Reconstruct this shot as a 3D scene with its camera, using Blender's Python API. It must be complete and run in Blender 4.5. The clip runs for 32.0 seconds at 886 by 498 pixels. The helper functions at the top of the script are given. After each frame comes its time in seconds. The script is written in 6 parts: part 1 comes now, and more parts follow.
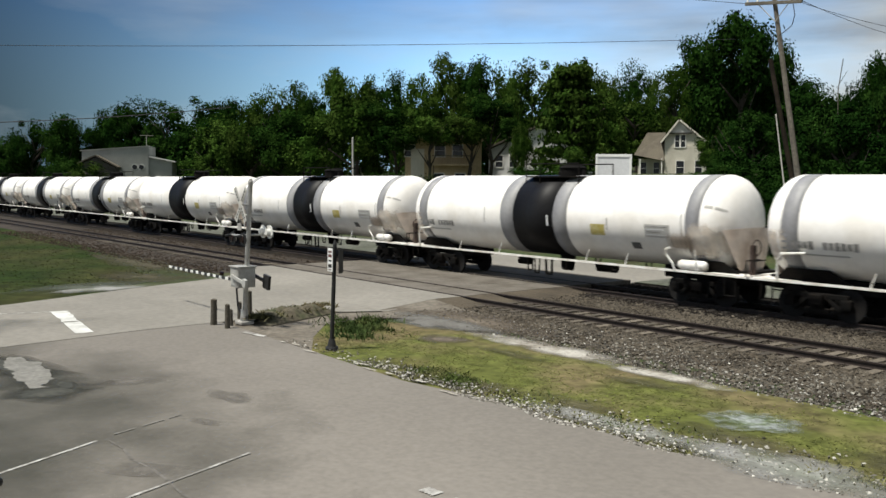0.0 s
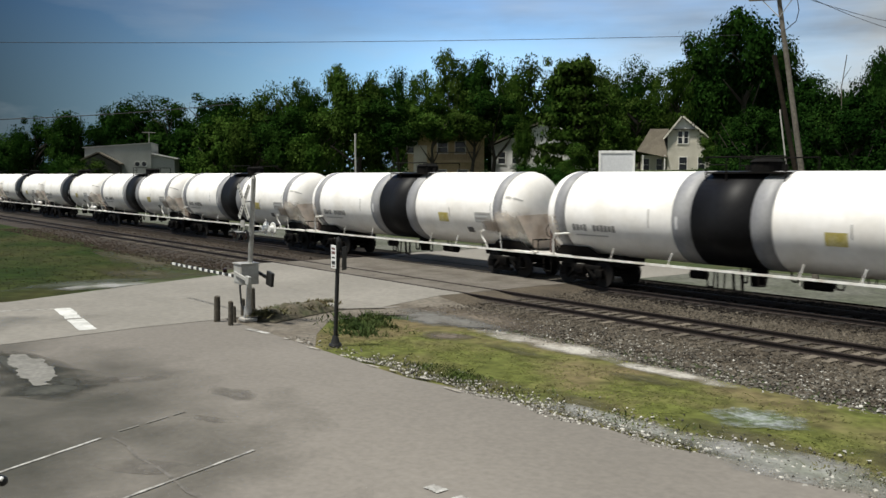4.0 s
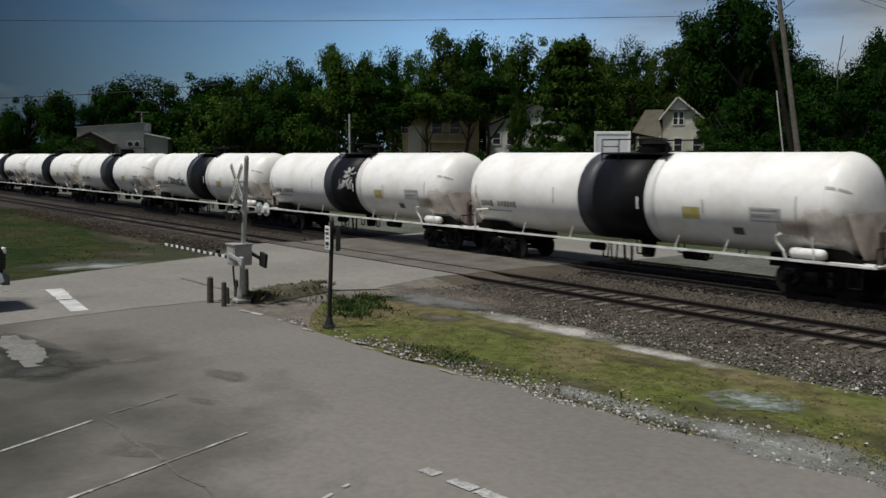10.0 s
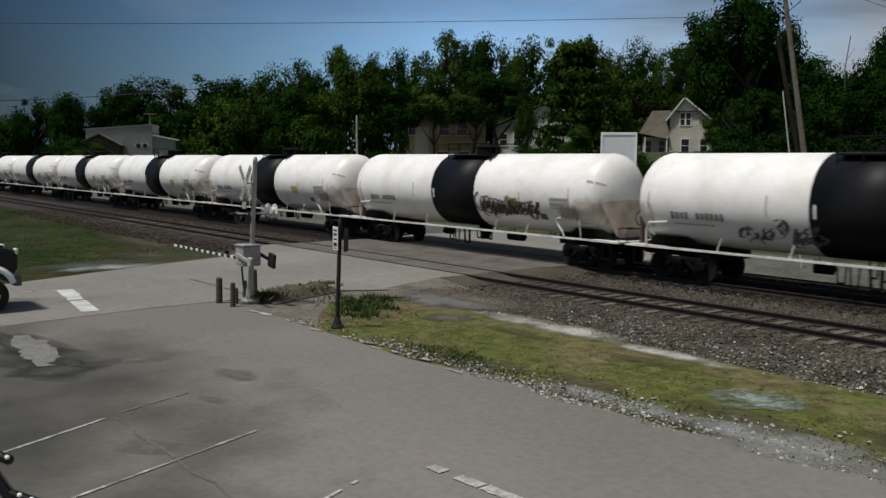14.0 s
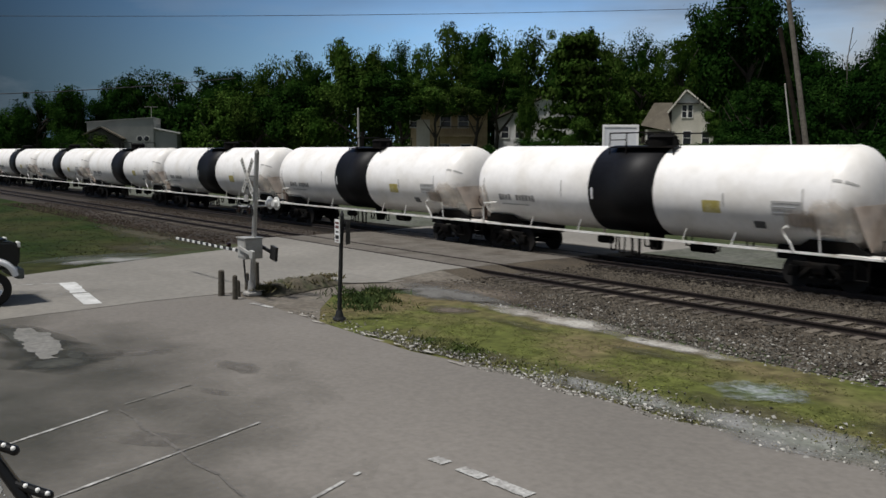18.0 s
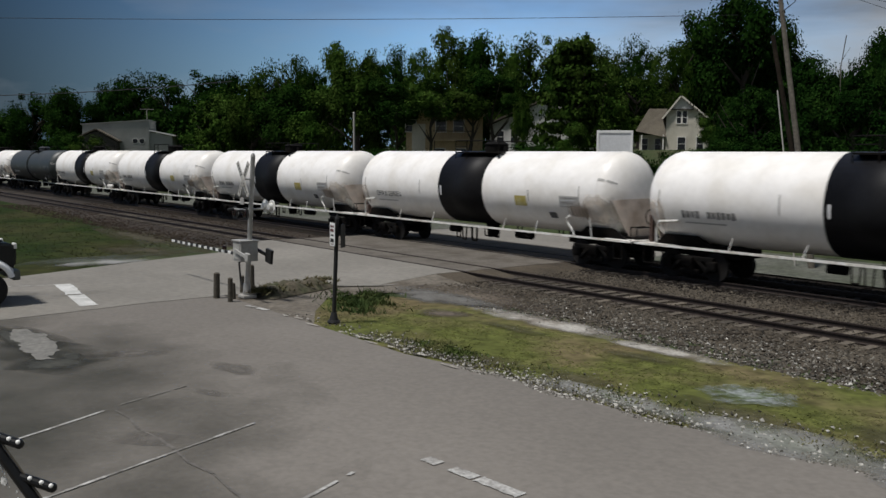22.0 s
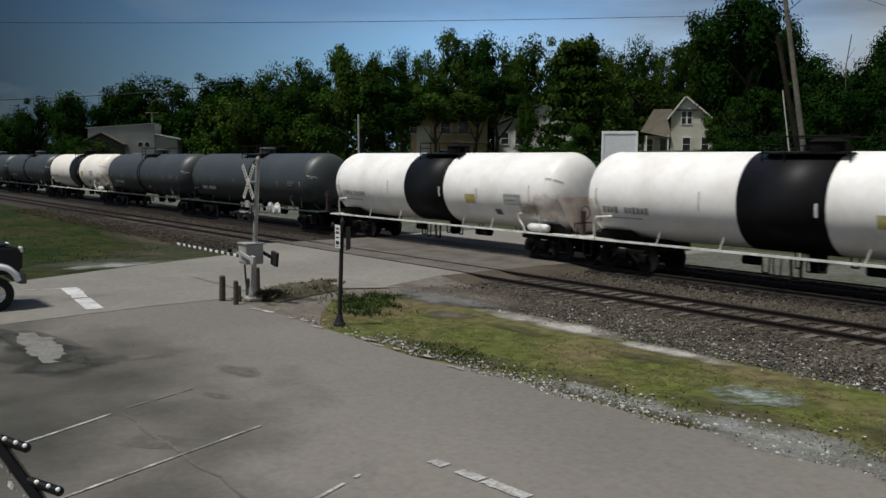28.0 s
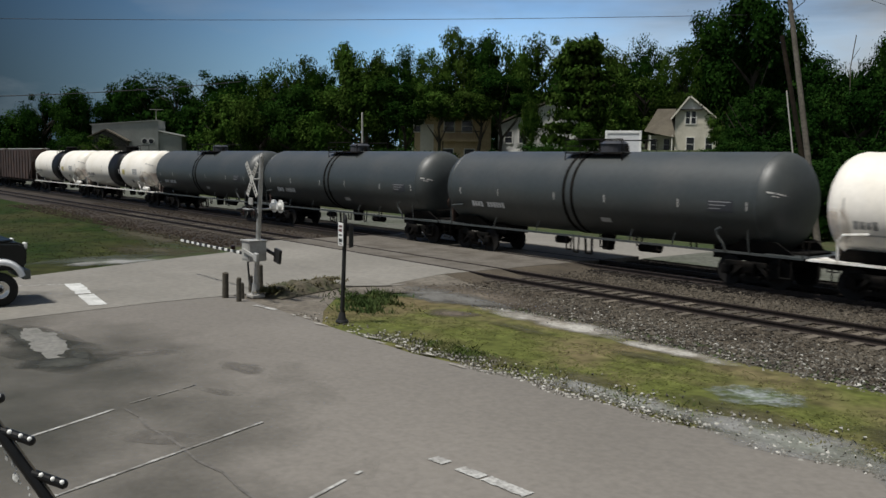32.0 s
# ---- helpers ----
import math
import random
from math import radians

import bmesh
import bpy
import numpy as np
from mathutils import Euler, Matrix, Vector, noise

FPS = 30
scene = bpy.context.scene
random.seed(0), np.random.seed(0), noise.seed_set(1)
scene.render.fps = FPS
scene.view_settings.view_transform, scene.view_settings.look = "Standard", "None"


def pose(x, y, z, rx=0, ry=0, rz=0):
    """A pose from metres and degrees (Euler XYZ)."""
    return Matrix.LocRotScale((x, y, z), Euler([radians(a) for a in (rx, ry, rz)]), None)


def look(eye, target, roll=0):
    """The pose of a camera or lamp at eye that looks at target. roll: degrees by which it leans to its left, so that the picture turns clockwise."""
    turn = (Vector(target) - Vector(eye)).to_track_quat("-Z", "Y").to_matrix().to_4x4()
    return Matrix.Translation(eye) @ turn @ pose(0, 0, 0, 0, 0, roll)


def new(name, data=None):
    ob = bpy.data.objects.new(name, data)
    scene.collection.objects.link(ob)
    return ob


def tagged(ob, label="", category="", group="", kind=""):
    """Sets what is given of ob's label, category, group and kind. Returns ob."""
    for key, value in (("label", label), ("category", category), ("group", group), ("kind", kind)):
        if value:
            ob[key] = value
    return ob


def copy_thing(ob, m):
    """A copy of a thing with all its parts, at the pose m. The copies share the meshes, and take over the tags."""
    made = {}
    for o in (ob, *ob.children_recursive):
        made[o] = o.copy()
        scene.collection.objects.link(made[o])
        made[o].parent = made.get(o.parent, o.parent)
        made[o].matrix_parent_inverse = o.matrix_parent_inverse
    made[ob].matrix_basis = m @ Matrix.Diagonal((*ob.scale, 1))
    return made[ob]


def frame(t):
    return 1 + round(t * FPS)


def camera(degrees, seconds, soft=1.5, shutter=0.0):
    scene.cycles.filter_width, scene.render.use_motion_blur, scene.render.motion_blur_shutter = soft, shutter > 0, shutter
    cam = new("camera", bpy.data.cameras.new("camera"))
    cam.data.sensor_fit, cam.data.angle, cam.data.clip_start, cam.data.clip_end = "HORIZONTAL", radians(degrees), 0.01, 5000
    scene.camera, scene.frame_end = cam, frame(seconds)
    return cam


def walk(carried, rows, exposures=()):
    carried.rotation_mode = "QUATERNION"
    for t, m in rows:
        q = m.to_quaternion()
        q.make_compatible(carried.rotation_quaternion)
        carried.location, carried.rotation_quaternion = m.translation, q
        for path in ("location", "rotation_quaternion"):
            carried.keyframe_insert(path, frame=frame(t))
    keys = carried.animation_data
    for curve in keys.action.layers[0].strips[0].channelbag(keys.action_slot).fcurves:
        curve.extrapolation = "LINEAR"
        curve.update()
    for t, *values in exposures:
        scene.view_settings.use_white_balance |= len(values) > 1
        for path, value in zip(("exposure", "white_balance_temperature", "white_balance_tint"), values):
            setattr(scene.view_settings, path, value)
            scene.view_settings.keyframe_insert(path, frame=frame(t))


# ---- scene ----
EXPOSURES = [(0, 0.42, 6650, 7), (3, 0.36, 6650, 7), (5.5, 0.26, 6600, 7), (7, 0.18, 6550, 7), (7.6, -0.08, 6450, 8), (10, -0.36, 6350, 9), (13, -0.40, 6350, 9), (17, -0.30, 6340, 11), (18, -0.22, 6340, 11), (19, -0.44, 6340, 11), (20, -0.22, 6340, 11), (21, -0.16, 6340, 11), (22, -0.36, 6340, 11), (23, -0.29, 6340, 11), (25, -0.42, 6340, 11), (28, -0.34, 6350, 9), (30, -0.06, 6450, 9), (32, -0.08, 6450, 9)]
cam = camera(52.81, 32.0, soft=1.5, shutter=0.15)

# eye and turn at each half second: seconds, x, y, z, rx, ry, rz
walk(cam, [
    (0, pose(-0.071, 0.088, 4.014, 85.75, -0.39, 51.48)),
    (0.5, pose(-0.092, 0.106, 4.018, 85.60, -0.34, 51.60)),
    (1, pose(-0.107, 0.116, 4.015, 85.57, -0.36, 51.64)),
    (1.5, pose(-0.121, 0.115, 4.016, 85.51, -0.48, 51.58)),
    (2, pose(-0.090, 0.090, 4.022, 85.45, -0.54, 51.61)),
    (2.5, pose(-0.120, 0.111, 4.019, 85.54, -0.39, 51.45)),
    (3, pose(-0.108, 0.096, 4.017, 85.70, -0.37, 51.37)),
    (3.5, pose(-0.127, 0.092, 4.012, 85.49, -0.39, 51.61)),
    (5.5, pose(-0.094, 0.099, 4.015, 85.87, -0.11, 51.37)),
    (6, pose(-0.147, 0.126, 4.015, 85.78, -0.25, 50.97)),
    (6.5, pose(-0.112, 0.120, 4.013, 85.59, -0.42, 51.04)),
    (7, pose(-0.142, 0.117, 4.012, 85.48, -0.45, 51.00)),
    (7.5, pose(-0.265, 0.192, 4.003, 84.55, -0.88, 51.22)),
    (8, pose(-0.243, 0.172, 3.993, 84.32, -0.65, 51.59)),
    (8.5, pose(-0.216, 0.153, 3.995, 84.46, -0.62, 51.52)),
    (9, pose(-0.208, 0.162, 3.995, 84.49, -0.64, 51.32)),
    (9.5, pose(-0.264, 0.197, 3.999, 84.43, -0.59, 51.28)),
    (10, pose(-0.253, 0.185, 4.002, 84.31, -0.45, 51.28)),
    (10.5, pose(-0.235, 0.180, 4.000, 84.56, -0.37, 51.22)),
    (11, pose(-0.331, 0.252, 4.014, 84.40, -0.38, 51.20)),
    (11.5, pose(-0.160, 0.121, 4.009, 84.58, -0.46, 51.24)),
    (12, pose(-0.175, 0.128, 4.003, 84.57, -0.38, 51.29)),
    (12.5, pose(-0.103, 0.097, 4.018, 84.68, -0.19, 51.37)),
    (13, pose(-0.160, 0.119, 4.016, 84.56, -0.03, 51.32)),
    (13.5, pose(-0.144, 0.119, 4.006, 84.62, -0.16, 51.39)),
    (14, pose(-0.115, 0.079, 4.006, 84.38, -0.36, 51.73)),
    (14.5, pose(-0.167, 0.091, 3.999, 84.03, -0.49, 51.77)),
    (16.5, pose(-0.089, 0.034, 3.999, 83.88, -0.55, 51.99)),
    (17, pose(-0.032, -0.006, 4.006, 83.91, -0.51, 52.07)),
    (17.5, pose(-0.064, 0.043, 4.005, 83.90, -0.49, 51.94)),
    (18, pose(-0.106, 0.062, 4.003, 83.91, -0.29, 51.82)),
    (18.5, pose(-0.002, -0.013, 4.012, 84.24, -0.30, 51.77)),
    (19, pose(-0.003, -0.016, 4.007, 84.16, -0.46, 51.77)),
    (19.5, pose(-0.056, 0.032, 4.005, 84.00, -0.48, 51.74)),
    (20, pose(-0.022, -0.004, 4.009, 83.75, -0.49, 51.83)),
    (20.5, pose(-0.033, 0.021, 4.007, 83.85, -0.42, 51.61)),
    (21, pose(0.028, -0.015, 4.013, 84.07, -0.38, 51.49)),
    (21.5, pose(0.025, -0.027, 4.009, 83.97, -0.66, 51.52)),
    (22, pose(0.053, -0.039, 4.015, 84.18, -0.65, 51.53)),
    (22.5, pose(0.002, -0.008, 4.010, 84.02, -0.62, 51.64)),
    (23, pose(-0.052, 0.034, 4.006, 83.79, -0.43, 51.67)),
    (23.5, pose(-0.001, 0.003, 4.011, 83.92, -0.40, 51.62)),
    (24, pose(0.007, -0.007, 4.010, 84.10, -0.63, 51.59)),
    (24.5, pose(0.037, -0.030, 4.020, 84.24, -0.54, 51.58)),
    (25, pose(0.016, -0.013, 4.014, 84.24, -0.49, 51.62)),
    (25.5, pose(-0.023, 0.013, 4.012, 84.06, -0.43, 51.64)),
    (27.5, pose(0.047, -0.041, 4.015, 84.38, -0.54, 51.74)),
    (28, pose(0.040, -0.035, 4.013, 84.29, -0.34, 51.83)),
    (28.5, pose(0.079, -0.069, 4.018, 84.51, -0.31, 51.90)),
    (29, pose(0.080, -0.083, 4.018, 84.45, -0.45, 51.99)),
    (29.5, pose(0.061, -0.064, 4.010, 84.32, -0.52, 52.15)),
    (30, pose(0.036, -0.028, 4.007, 84.30, -0.41, 52.07)),
    (30.5, pose(0.050, -0.047, 4.013, 84.26, -0.40, 52.07)),
    (31, pose(0.106, -0.078, 4.015, 84.40, -0.38, 52.18)),
    (31.5, pose(0.100, -0.080, 4.010, 84.32, -0.46, 52.23)),
    (32, pose(0.080, -0.055, 4.013, 84.19, -0.67, 52.06)),
], exposures=EXPOSURES)

# ---- world and sun ----
world = bpy.data.worlds.new("sky")
scene.world = world
world.use_nodes = True
wn, wl = world.node_tree.nodes, world.node_tree.links
sky = wn.new("ShaderNodeTexSky")
sky.sky_type, sky.sun_disc = "NISHITA", False
sky.sun_elevation, sky.sun_rotation = radians(67), radians(190.6)
sky.altitude = 2500
sky.air_density, sky.dust_density, sky.ozone_density = 1.0, 0.0, 6.0
coord = wn.new("ShaderNodeTexCoord")
stretch = wn.new("ShaderNodeMapping")
stretch.inputs["Scale"].default_value = (1.6, 1.6, 5.0)
cloud = wn.new("ShaderNodeTexNoise")
cloud.inputs["Scale"].default_value, cloud.inputs["Detail"].default_value, cloud.inputs["Roughness"].default_value = 1.3, 8, 0.55
split = wn.new("ShaderNodeSeparateXYZ")
bank = wn.new("ShaderNodeMath")
bank.operation = "MULTIPLY_ADD"
bank.inputs[1].default_value = 0.9
wl.new(coord.outputs["Generated"], split.inputs[0])
wl.new(split.outputs["X"], bank.inputs[0])
ramp = wn.new("ShaderNodeValToRGB")
ramp.color_ramp.elements[0].position, ramp.color_ramp.elements[1].position = 0.0, 1.0
mix = wn.new("ShaderNodeMix")
mix.data_type = "RGBA"
mix.inputs[7].default_value = (3.5, 4.0, 4.7, 1)
wl.new(coord.outputs["Generated"], stretch.inputs["Vector"])
wl.new(stretch.outputs["Vector"], cloud.inputs["Vector"])
wl.new(cloud.outputs["Fac"], bank.inputs[2])
level = wn.new("ShaderNodeMapRange")
level.inputs["From Min"].default_value, level.inputs["From Max"].default_value = -0.31, 0.12
wl.new(bank.outputs[0], level.inputs["Value"])
wl.new(level.outputs["Result"], ramp.inputs["Fac"])
wl.new(ramp.outputs["Color"], mix.inputs[0])
deep = wn.new("ShaderNodeMix")
deep.data_type, deep.blend_type = "RGBA", "MULTIPLY"
deep.inputs[0].default_value = 1.0
tint = wn.new("ShaderNodeMapRange")
tint.inputs["To Min"].default_value, tint.inputs["To Max"].default_value = 0.15, 1.9
tint.inputs["From Min"].default_value, tint.inputs["From Max"].default_value = -0.98, -0.75
wl.new(split.outputs["X"], tint.inputs["Value"])
blue = wn.new("ShaderNodeVectorMath")
blue.operation = "SCALE"
blue.inputs[0].default_value = (0.66, 1.0, 1.26)
wl.new(tint.outputs["Result"], blue.inputs["Scale"])
wl.new(blue.outputs["Vector"], deep.inputs[7])
wl.new(deep.outputs[2], mix.inputs[6])
# cloud bank: grey above, paler bands and haze towards the horizon
bands = wn.new("ShaderNodeTexNoise")
bands.inputs["Scale"].default_value, bands.inputs["Detail"].default_value = 2.2, 5
streak = wn.new("ShaderNodeMapping")
streak.inputs["Scale"].default_value = (1.5, 1.5, 14.0)
wl.new(coord.outputs["Generated"], streak.inputs["Vector"])
wl.new(streak.outputs["Vector"], bands.inputs["Vector"])
low = wn.new("ShaderNodeMapRange")
low.inputs["From Min"].default_value, low.inputs["From Max"].default_value = 0.22, 0.06
wl.new(split.outputs["Z"], low.inputs["Value"])
pale = wn.new("ShaderNodeMath")
pale.operation = "MULTIPLY_ADD"
pale.inputs[1].default_value = 0.55
wl.new(low.outputs["Result"], pale.inputs[0])
wl.new(bands.outputs["Fac"], pale.inputs[2])
lift = wn.new("ShaderNodeMapRange")
lift.inputs["From Min"].default_value, lift.inputs["From Max"].default_value = 0.52, 0.88
wl.new(pale.outputs[0], lift.inputs["Value"])
puff = wn.new("ShaderNodeMix")
puff.data_type = "RGBA"
puff.inputs[6].default_value, puff.inputs[7].default_value = (2.7, 3.15, 3.8, 1), (6.2, 6.7, 7.2, 1)
wl.new(lift.outputs["Result"], puff.inputs[0])
wl.new(puff.outputs[2], mix.inputs[7])
haze = wn.new("ShaderNodeMix")
haze.data_type = "RGBA"
haze.inputs[7].default_value = (6.3, 6.8, 7.0, 1)
thin = wn.new("ShaderNodeMath")
thin.operation = "MULTIPLY"
thin.inputs[1].default_value = 0.95
wl.new(low.outputs["Result"], thin.inputs[0])
wl.new(thin.outputs[0], haze.inputs[0])
wl.new(sky.outputs["Color"], haze.inputs[6])
wl.new(haze.outputs[2], deep.inputs[6])
wl.new(mix.outputs[2], wn["Background"].inputs["Color"])
wn["Background"].inputs["Strength"].default_value = 0.07
sun = new("sun", bpy.data.lights.new("sun", "SUN"))
sun.data.energy, sun.data.angle, sun.data.color = 5.0, radians(7), (1.0, 0.96, 0.9)
sun.matrix_world = look((-6, -32, 78), (0, 0, 0))


# ---- materials ----
def material(name, colour, rough=0.6, metal=0.0, grain=0.0, scale=20.0, second=None, spots=1.5, bump=0.0, object_random=0.0, island_random=0.0, detail=6, gloss=0.3, soft_edge=0.0):
    """A surface with grain at a fine scale and a second colour in stains at a coarse one."""
    m = bpy.data.materials.new(name)
    m.use_nodes = True
    n, l = m.node_tree.nodes, m.node_tree.links
    b = n["Principled BSDF"]
    b.inputs["Roughness"].default_value, b.inputs["Metallic"].default_value = rough, metal
    tc = n.new("ShaderNodeTexCoord")
    fine = n.new("ShaderNodeTexNoise")
    fine.inputs["Scale"].default_value, fine.inputs["Detail"].default_value = scale, detail
    l.new(tc.outputs["Object"], fine.inputs["Vector"])
    base = n.new("ShaderNodeMix")
    base.data_type = "RGBA"
    base.inputs[6].default_value = (*colour, 1)
    base.inputs[7].default_value = (*(second or colour), 1)
    coarse = n.new("ShaderNodeTexNoise")
    coarse.inputs["Scale"].default_value, coarse.inputs["Detail"].default_value = spots, 5
    l.new(tc.outputs["Object"], coarse.inputs["Vector"])
    step = n.new("ShaderNodeMapRange")
    step.inputs["From Min"].default_value, step.inputs["From Max"].default_value = 0.42, 0.66
    l.new(coarse.outputs["Fac"], step.inputs["Value"])
    l.new(step.outputs["Result"], base.inputs[0])
    tone = n.new("ShaderNodeHueSaturation")
    l.new(base.outputs[2], tone.inputs["Color"])
    value = n.new("ShaderNodeMapRange")
    value.inputs["From Min"].default_value, value.inputs["From Max"].default_value = 0.3, 0.7
    value.inputs["To Min"].default_value, value.inputs["To Max"].default_value = 1 - grain, 1 + grain
    value.clamp = False
    l.new(fine.outputs["Fac"], value.inputs["Value"])
    last = value.outputs["Result"]
    for amount, kind, socket in ((object_random, "ShaderNodeObjectInfo", "Random"), (island_random, "ShaderNodeNewGeometry", "Random Per Island")):
        if amount:
            info = n.new(kind)
            vary = n.new("ShaderNodeMapRange")
            vary.inputs["To Min"].default_value, vary.inputs["To Max"].default_value = 1 - amount, 1 + amount
            l.new(info.outputs[socket], vary.inputs["Value"])
            times = n.new("ShaderNodeMath")
            times.operation = "MULTIPLY"
            l.new(last, times.inputs[0])
            l.new(vary.outputs["Result"], times.inputs[1])
            last = times.outputs[0]
    l.new(last, tone.inputs["Value"])
    l.new(tone.outputs["Color"], b.inputs["Base Color"])
    b.inputs["Specular IOR Level"].default_value = gloss
    if soft_edge:
        gr = n.new("ShaderNodeVectorMath")
        gr.operation = "MULTIPLY_ADD"
        gr.inputs[1].default_value, gr.inputs[2].default_value = (2, 2, 0), (-1, -1, 0)
        l.new(tc.outputs["Generated"], gr.inputs[0])
        ln = n.new("ShaderNodeVectorMath")
        ln.operation = "LENGTH"
        l.new(gr.outputs["Vector"], ln.inputs[0])
        add = n.new("ShaderNodeMath")
        add.operation = "MULTIPLY_ADD"
        add.inputs[1].default_value = 1.1
        l.new(coarse.outputs["Fac"], add.inputs[0])
        l.new(ln.outputs["Value"], add.inputs[2])
        fade = n.new("ShaderNodeMapRange")
        fade.inputs["From Min"].default_value, fade.inputs["From Max"].default_value = 1.45 - soft_edge, 1.45
        fade.inputs["To Min"].default_value, fade.inputs["To Max"].default_value = 1.0, 0.0
        l.new(add.outputs[0], fade.inputs["Value"])
        l.new(fade.outputs["Result"], b.inputs["Alpha"])
    if bump:
        bp = n.new("ShaderNodeBump")
        bp.inputs["Strength"].default_value, bp.inputs["Distance"].default_value = bump, 0.02
        l.new(fine.outputs["Fac"], bp.inputs["Height"])
        l.new(bp.outputs["Normal"], b.inputs["Normal"])
    return m


M_WHITE = material("white_tank_paint", (0.84, 0.82, 0.79), 0.42, grain=0.04, scale=4, second=(0.74, 0.71, 0.66), spots=0.8, gloss=0.4)
M_CREAM = material("cream_tank_paint", (0.80, 0.76, 0.69), 0.42, grain=0.04, scale=6, second=(0.72, 0.67, 0.58), spots=0.5)
M_BLACK = material("black_tank_paint", (0.006, 0.006, 0.007), 0.5, grain=0.2, scale=8, second=(0.010, 0.010, 0.011), spots=0.7, gloss=0.15)
M_GREYBAND = material("grey_tank_paint", (0.22, 0.22, 0.23), 0.5, grain=0.08, scale=8, second=(0.28, 0.28, 0.28), spots=0.8)
M_SLATEBAND = material("slate_tank_paint", (0.035, 0.038, 0.045), 0.5, grain=0.1, scale=8, second=(0.05, 0.05, 0.055), spots=0.8)
M_ASHBAND = material("ash_tank_paint", (0.085, 0.088, 0.095), 0.5, grain=0.1, scale=8, second=(0.11, 0.11, 0.115), spots=0.8)
M_PALEBAND = material("off_white_tank_paint", (0.70, 0.69, 0.66), 0.45, grain=0.05, scale=5, second=(0.62, 0.60, 0.56), spots=0.9)
M_DARKTANK = material("dark_grey_tank_paint", (0.031, 0.037, 0.037), 0.5, grain=0.12, scale=5, second=(0.044, 0.047, 0.045), spots=0.45, gloss=0.6)
M_GRIME = material("grimy_black_steel", (0.006, 0.0058, 0.0055), 0.85, grain=0.3, scale=15, second=(0.012, 0.010, 0.0085), spots=2, gloss=0.08)
M_WHEEL = material("wheel_steel", (0.008, 0.007, 0.0065), 0.8, 0.0, grain=0.2, scale=20)
def smear_material(name, colour, second, power, low):
    """Paint-thin streaks that run down and fade towards the patch's rim."""
    m = material(name, colour, 0.6, grain=0.15, scale=5, second=second, spots=1.4)
    n, l = m.node_tree.nodes, m.node_tree.links
    tc = n.new("ShaderNodeTexCoord")
    sep = n.new("ShaderNodeSeparateXYZ")
    l.new(tc.outputs["Generated"], sep.inputs[0])
    run = n.new("ShaderNodeMapping")
    run.inputs["Scale"].default_value = (2.6, 0.0, 0.25)
    l.new(tc.outputs["Object"], run.inputs["Vector"])
    streak = n.new("ShaderNodeTexNoise")
    streak.inputs["Scale"].default_value, streak.inputs["Detail"].default_value = 2.2, 5
    l.new(run.outputs["Vector"], streak.inputs["Vector"])
    last = None
    for axis, rim in (("X", 0.30), ("Z", 0.35)):
        away = n.new("ShaderNodeMath")
        away.operation = "PINGPONG"
        away.inputs[1].default_value = 0.5
        l.new(sep.outputs[axis], away.inputs[0])
        soft = n.new("ShaderNodeMapRange")
        soft.inputs["From Max"].default_value = rim
        l.new(away.outputs[0], soft.inputs["Value"])
        if last:
            both = n.new("ShaderNodeMath")
            both.operation = "MULTIPLY"
            l.new(last, both.inputs[0])
            l.new(soft.outputs["Result"], both.inputs[1])
            last = both.outputs[0]
        else:
            last = soft.outputs["Result"]
    add = n.new("ShaderNodeMath")
    add.operation = "ADD"
    l.new(last, add.inputs[0])
    l.new(streak.outputs["Fac"], add.inputs[1])
    fade = n.new("ShaderNodeMapRange")
    fade.inputs["From Min"].default_value, fade.inputs["From Max"].default_value = low, low + power
    l.new(add.outputs[0], fade.inputs["Value"])
    l.new(fade.outputs["Result"], n["Principled BSDF"].inputs["Alpha"])
    return m


M_SPILL = smear_material("dried_spill", (0.72, 0.65, 0.57), (0.62, 0.53, 0.44), 0.8, 0.62)
M_DARKSPILL = smear_material("dark_dried_spill", (0.46, 0.38, 0.31), (0.34, 0.27, 0.21), 0.9, 0.85)
M_JACKET = material("spattered_jacket", (0.60, 0.52, 0.45), 0.6, grain=0.14, scale=3, second=(0.46, 0.37, 0.30), spots=1.6)
M_WHITESTEEL = material("white_painted_steel", (0.72, 0.71, 0.68), 0.5, grain=0.08, scale=15, second=(0.5, 0.46, 0.4), spots=2.5)
M_BARLETTER = material("blurred_lettering", (0.30, 0.29, 0.28), 0.6, grain=0.3, scale=9, second=(0.2, 0.2, 0.19), spots=5)
M_LETTER = material("black_lettering", (0.10, 0.10, 0.10), 0.6, grain=0.2, scale=30)
M_PALELETTER = material("pale_lettering", (0.6, 0.6, 0.6), 0.6, grain=0.1, scale=30)
M_GREYLETTER = material("faded_lettering", (0.42, 0.41, 0.39), 0.6, grain=0.1, scale=30)
M_PLACARD = material("ochre_placard", (0.42, 0.35, 0.10), 0.5, grain=0.15, scale=12, second=(0.5, 0.45, 0.25), spots=3)
M_HOPPER = material("brown_hopper_paint", (0.05, 0.035, 0.03), 0.6, grain=0.2, scale=6, second=(0.08, 0.05, 0.04), spots=0.8)


# ---- builders ----
def part(name, bm, mat, parent=None, label="", smooth=False):
    """Link a bmesh as one mesh object under parent."""
    me = bpy.data.meshes.new(name)
    if smooth:
        for f in bm.faces:
            f.smooth = True
    bm.to_mesh(me)
    bm.free()
    for k in (mat if isinstance(mat, (list, tuple)) else (mat,)):
        me.materials.append(k)
    ob = new(name, me)
    if parent:
        ob.parent = parent
    if label:
        ob["label"] = label
    return ob


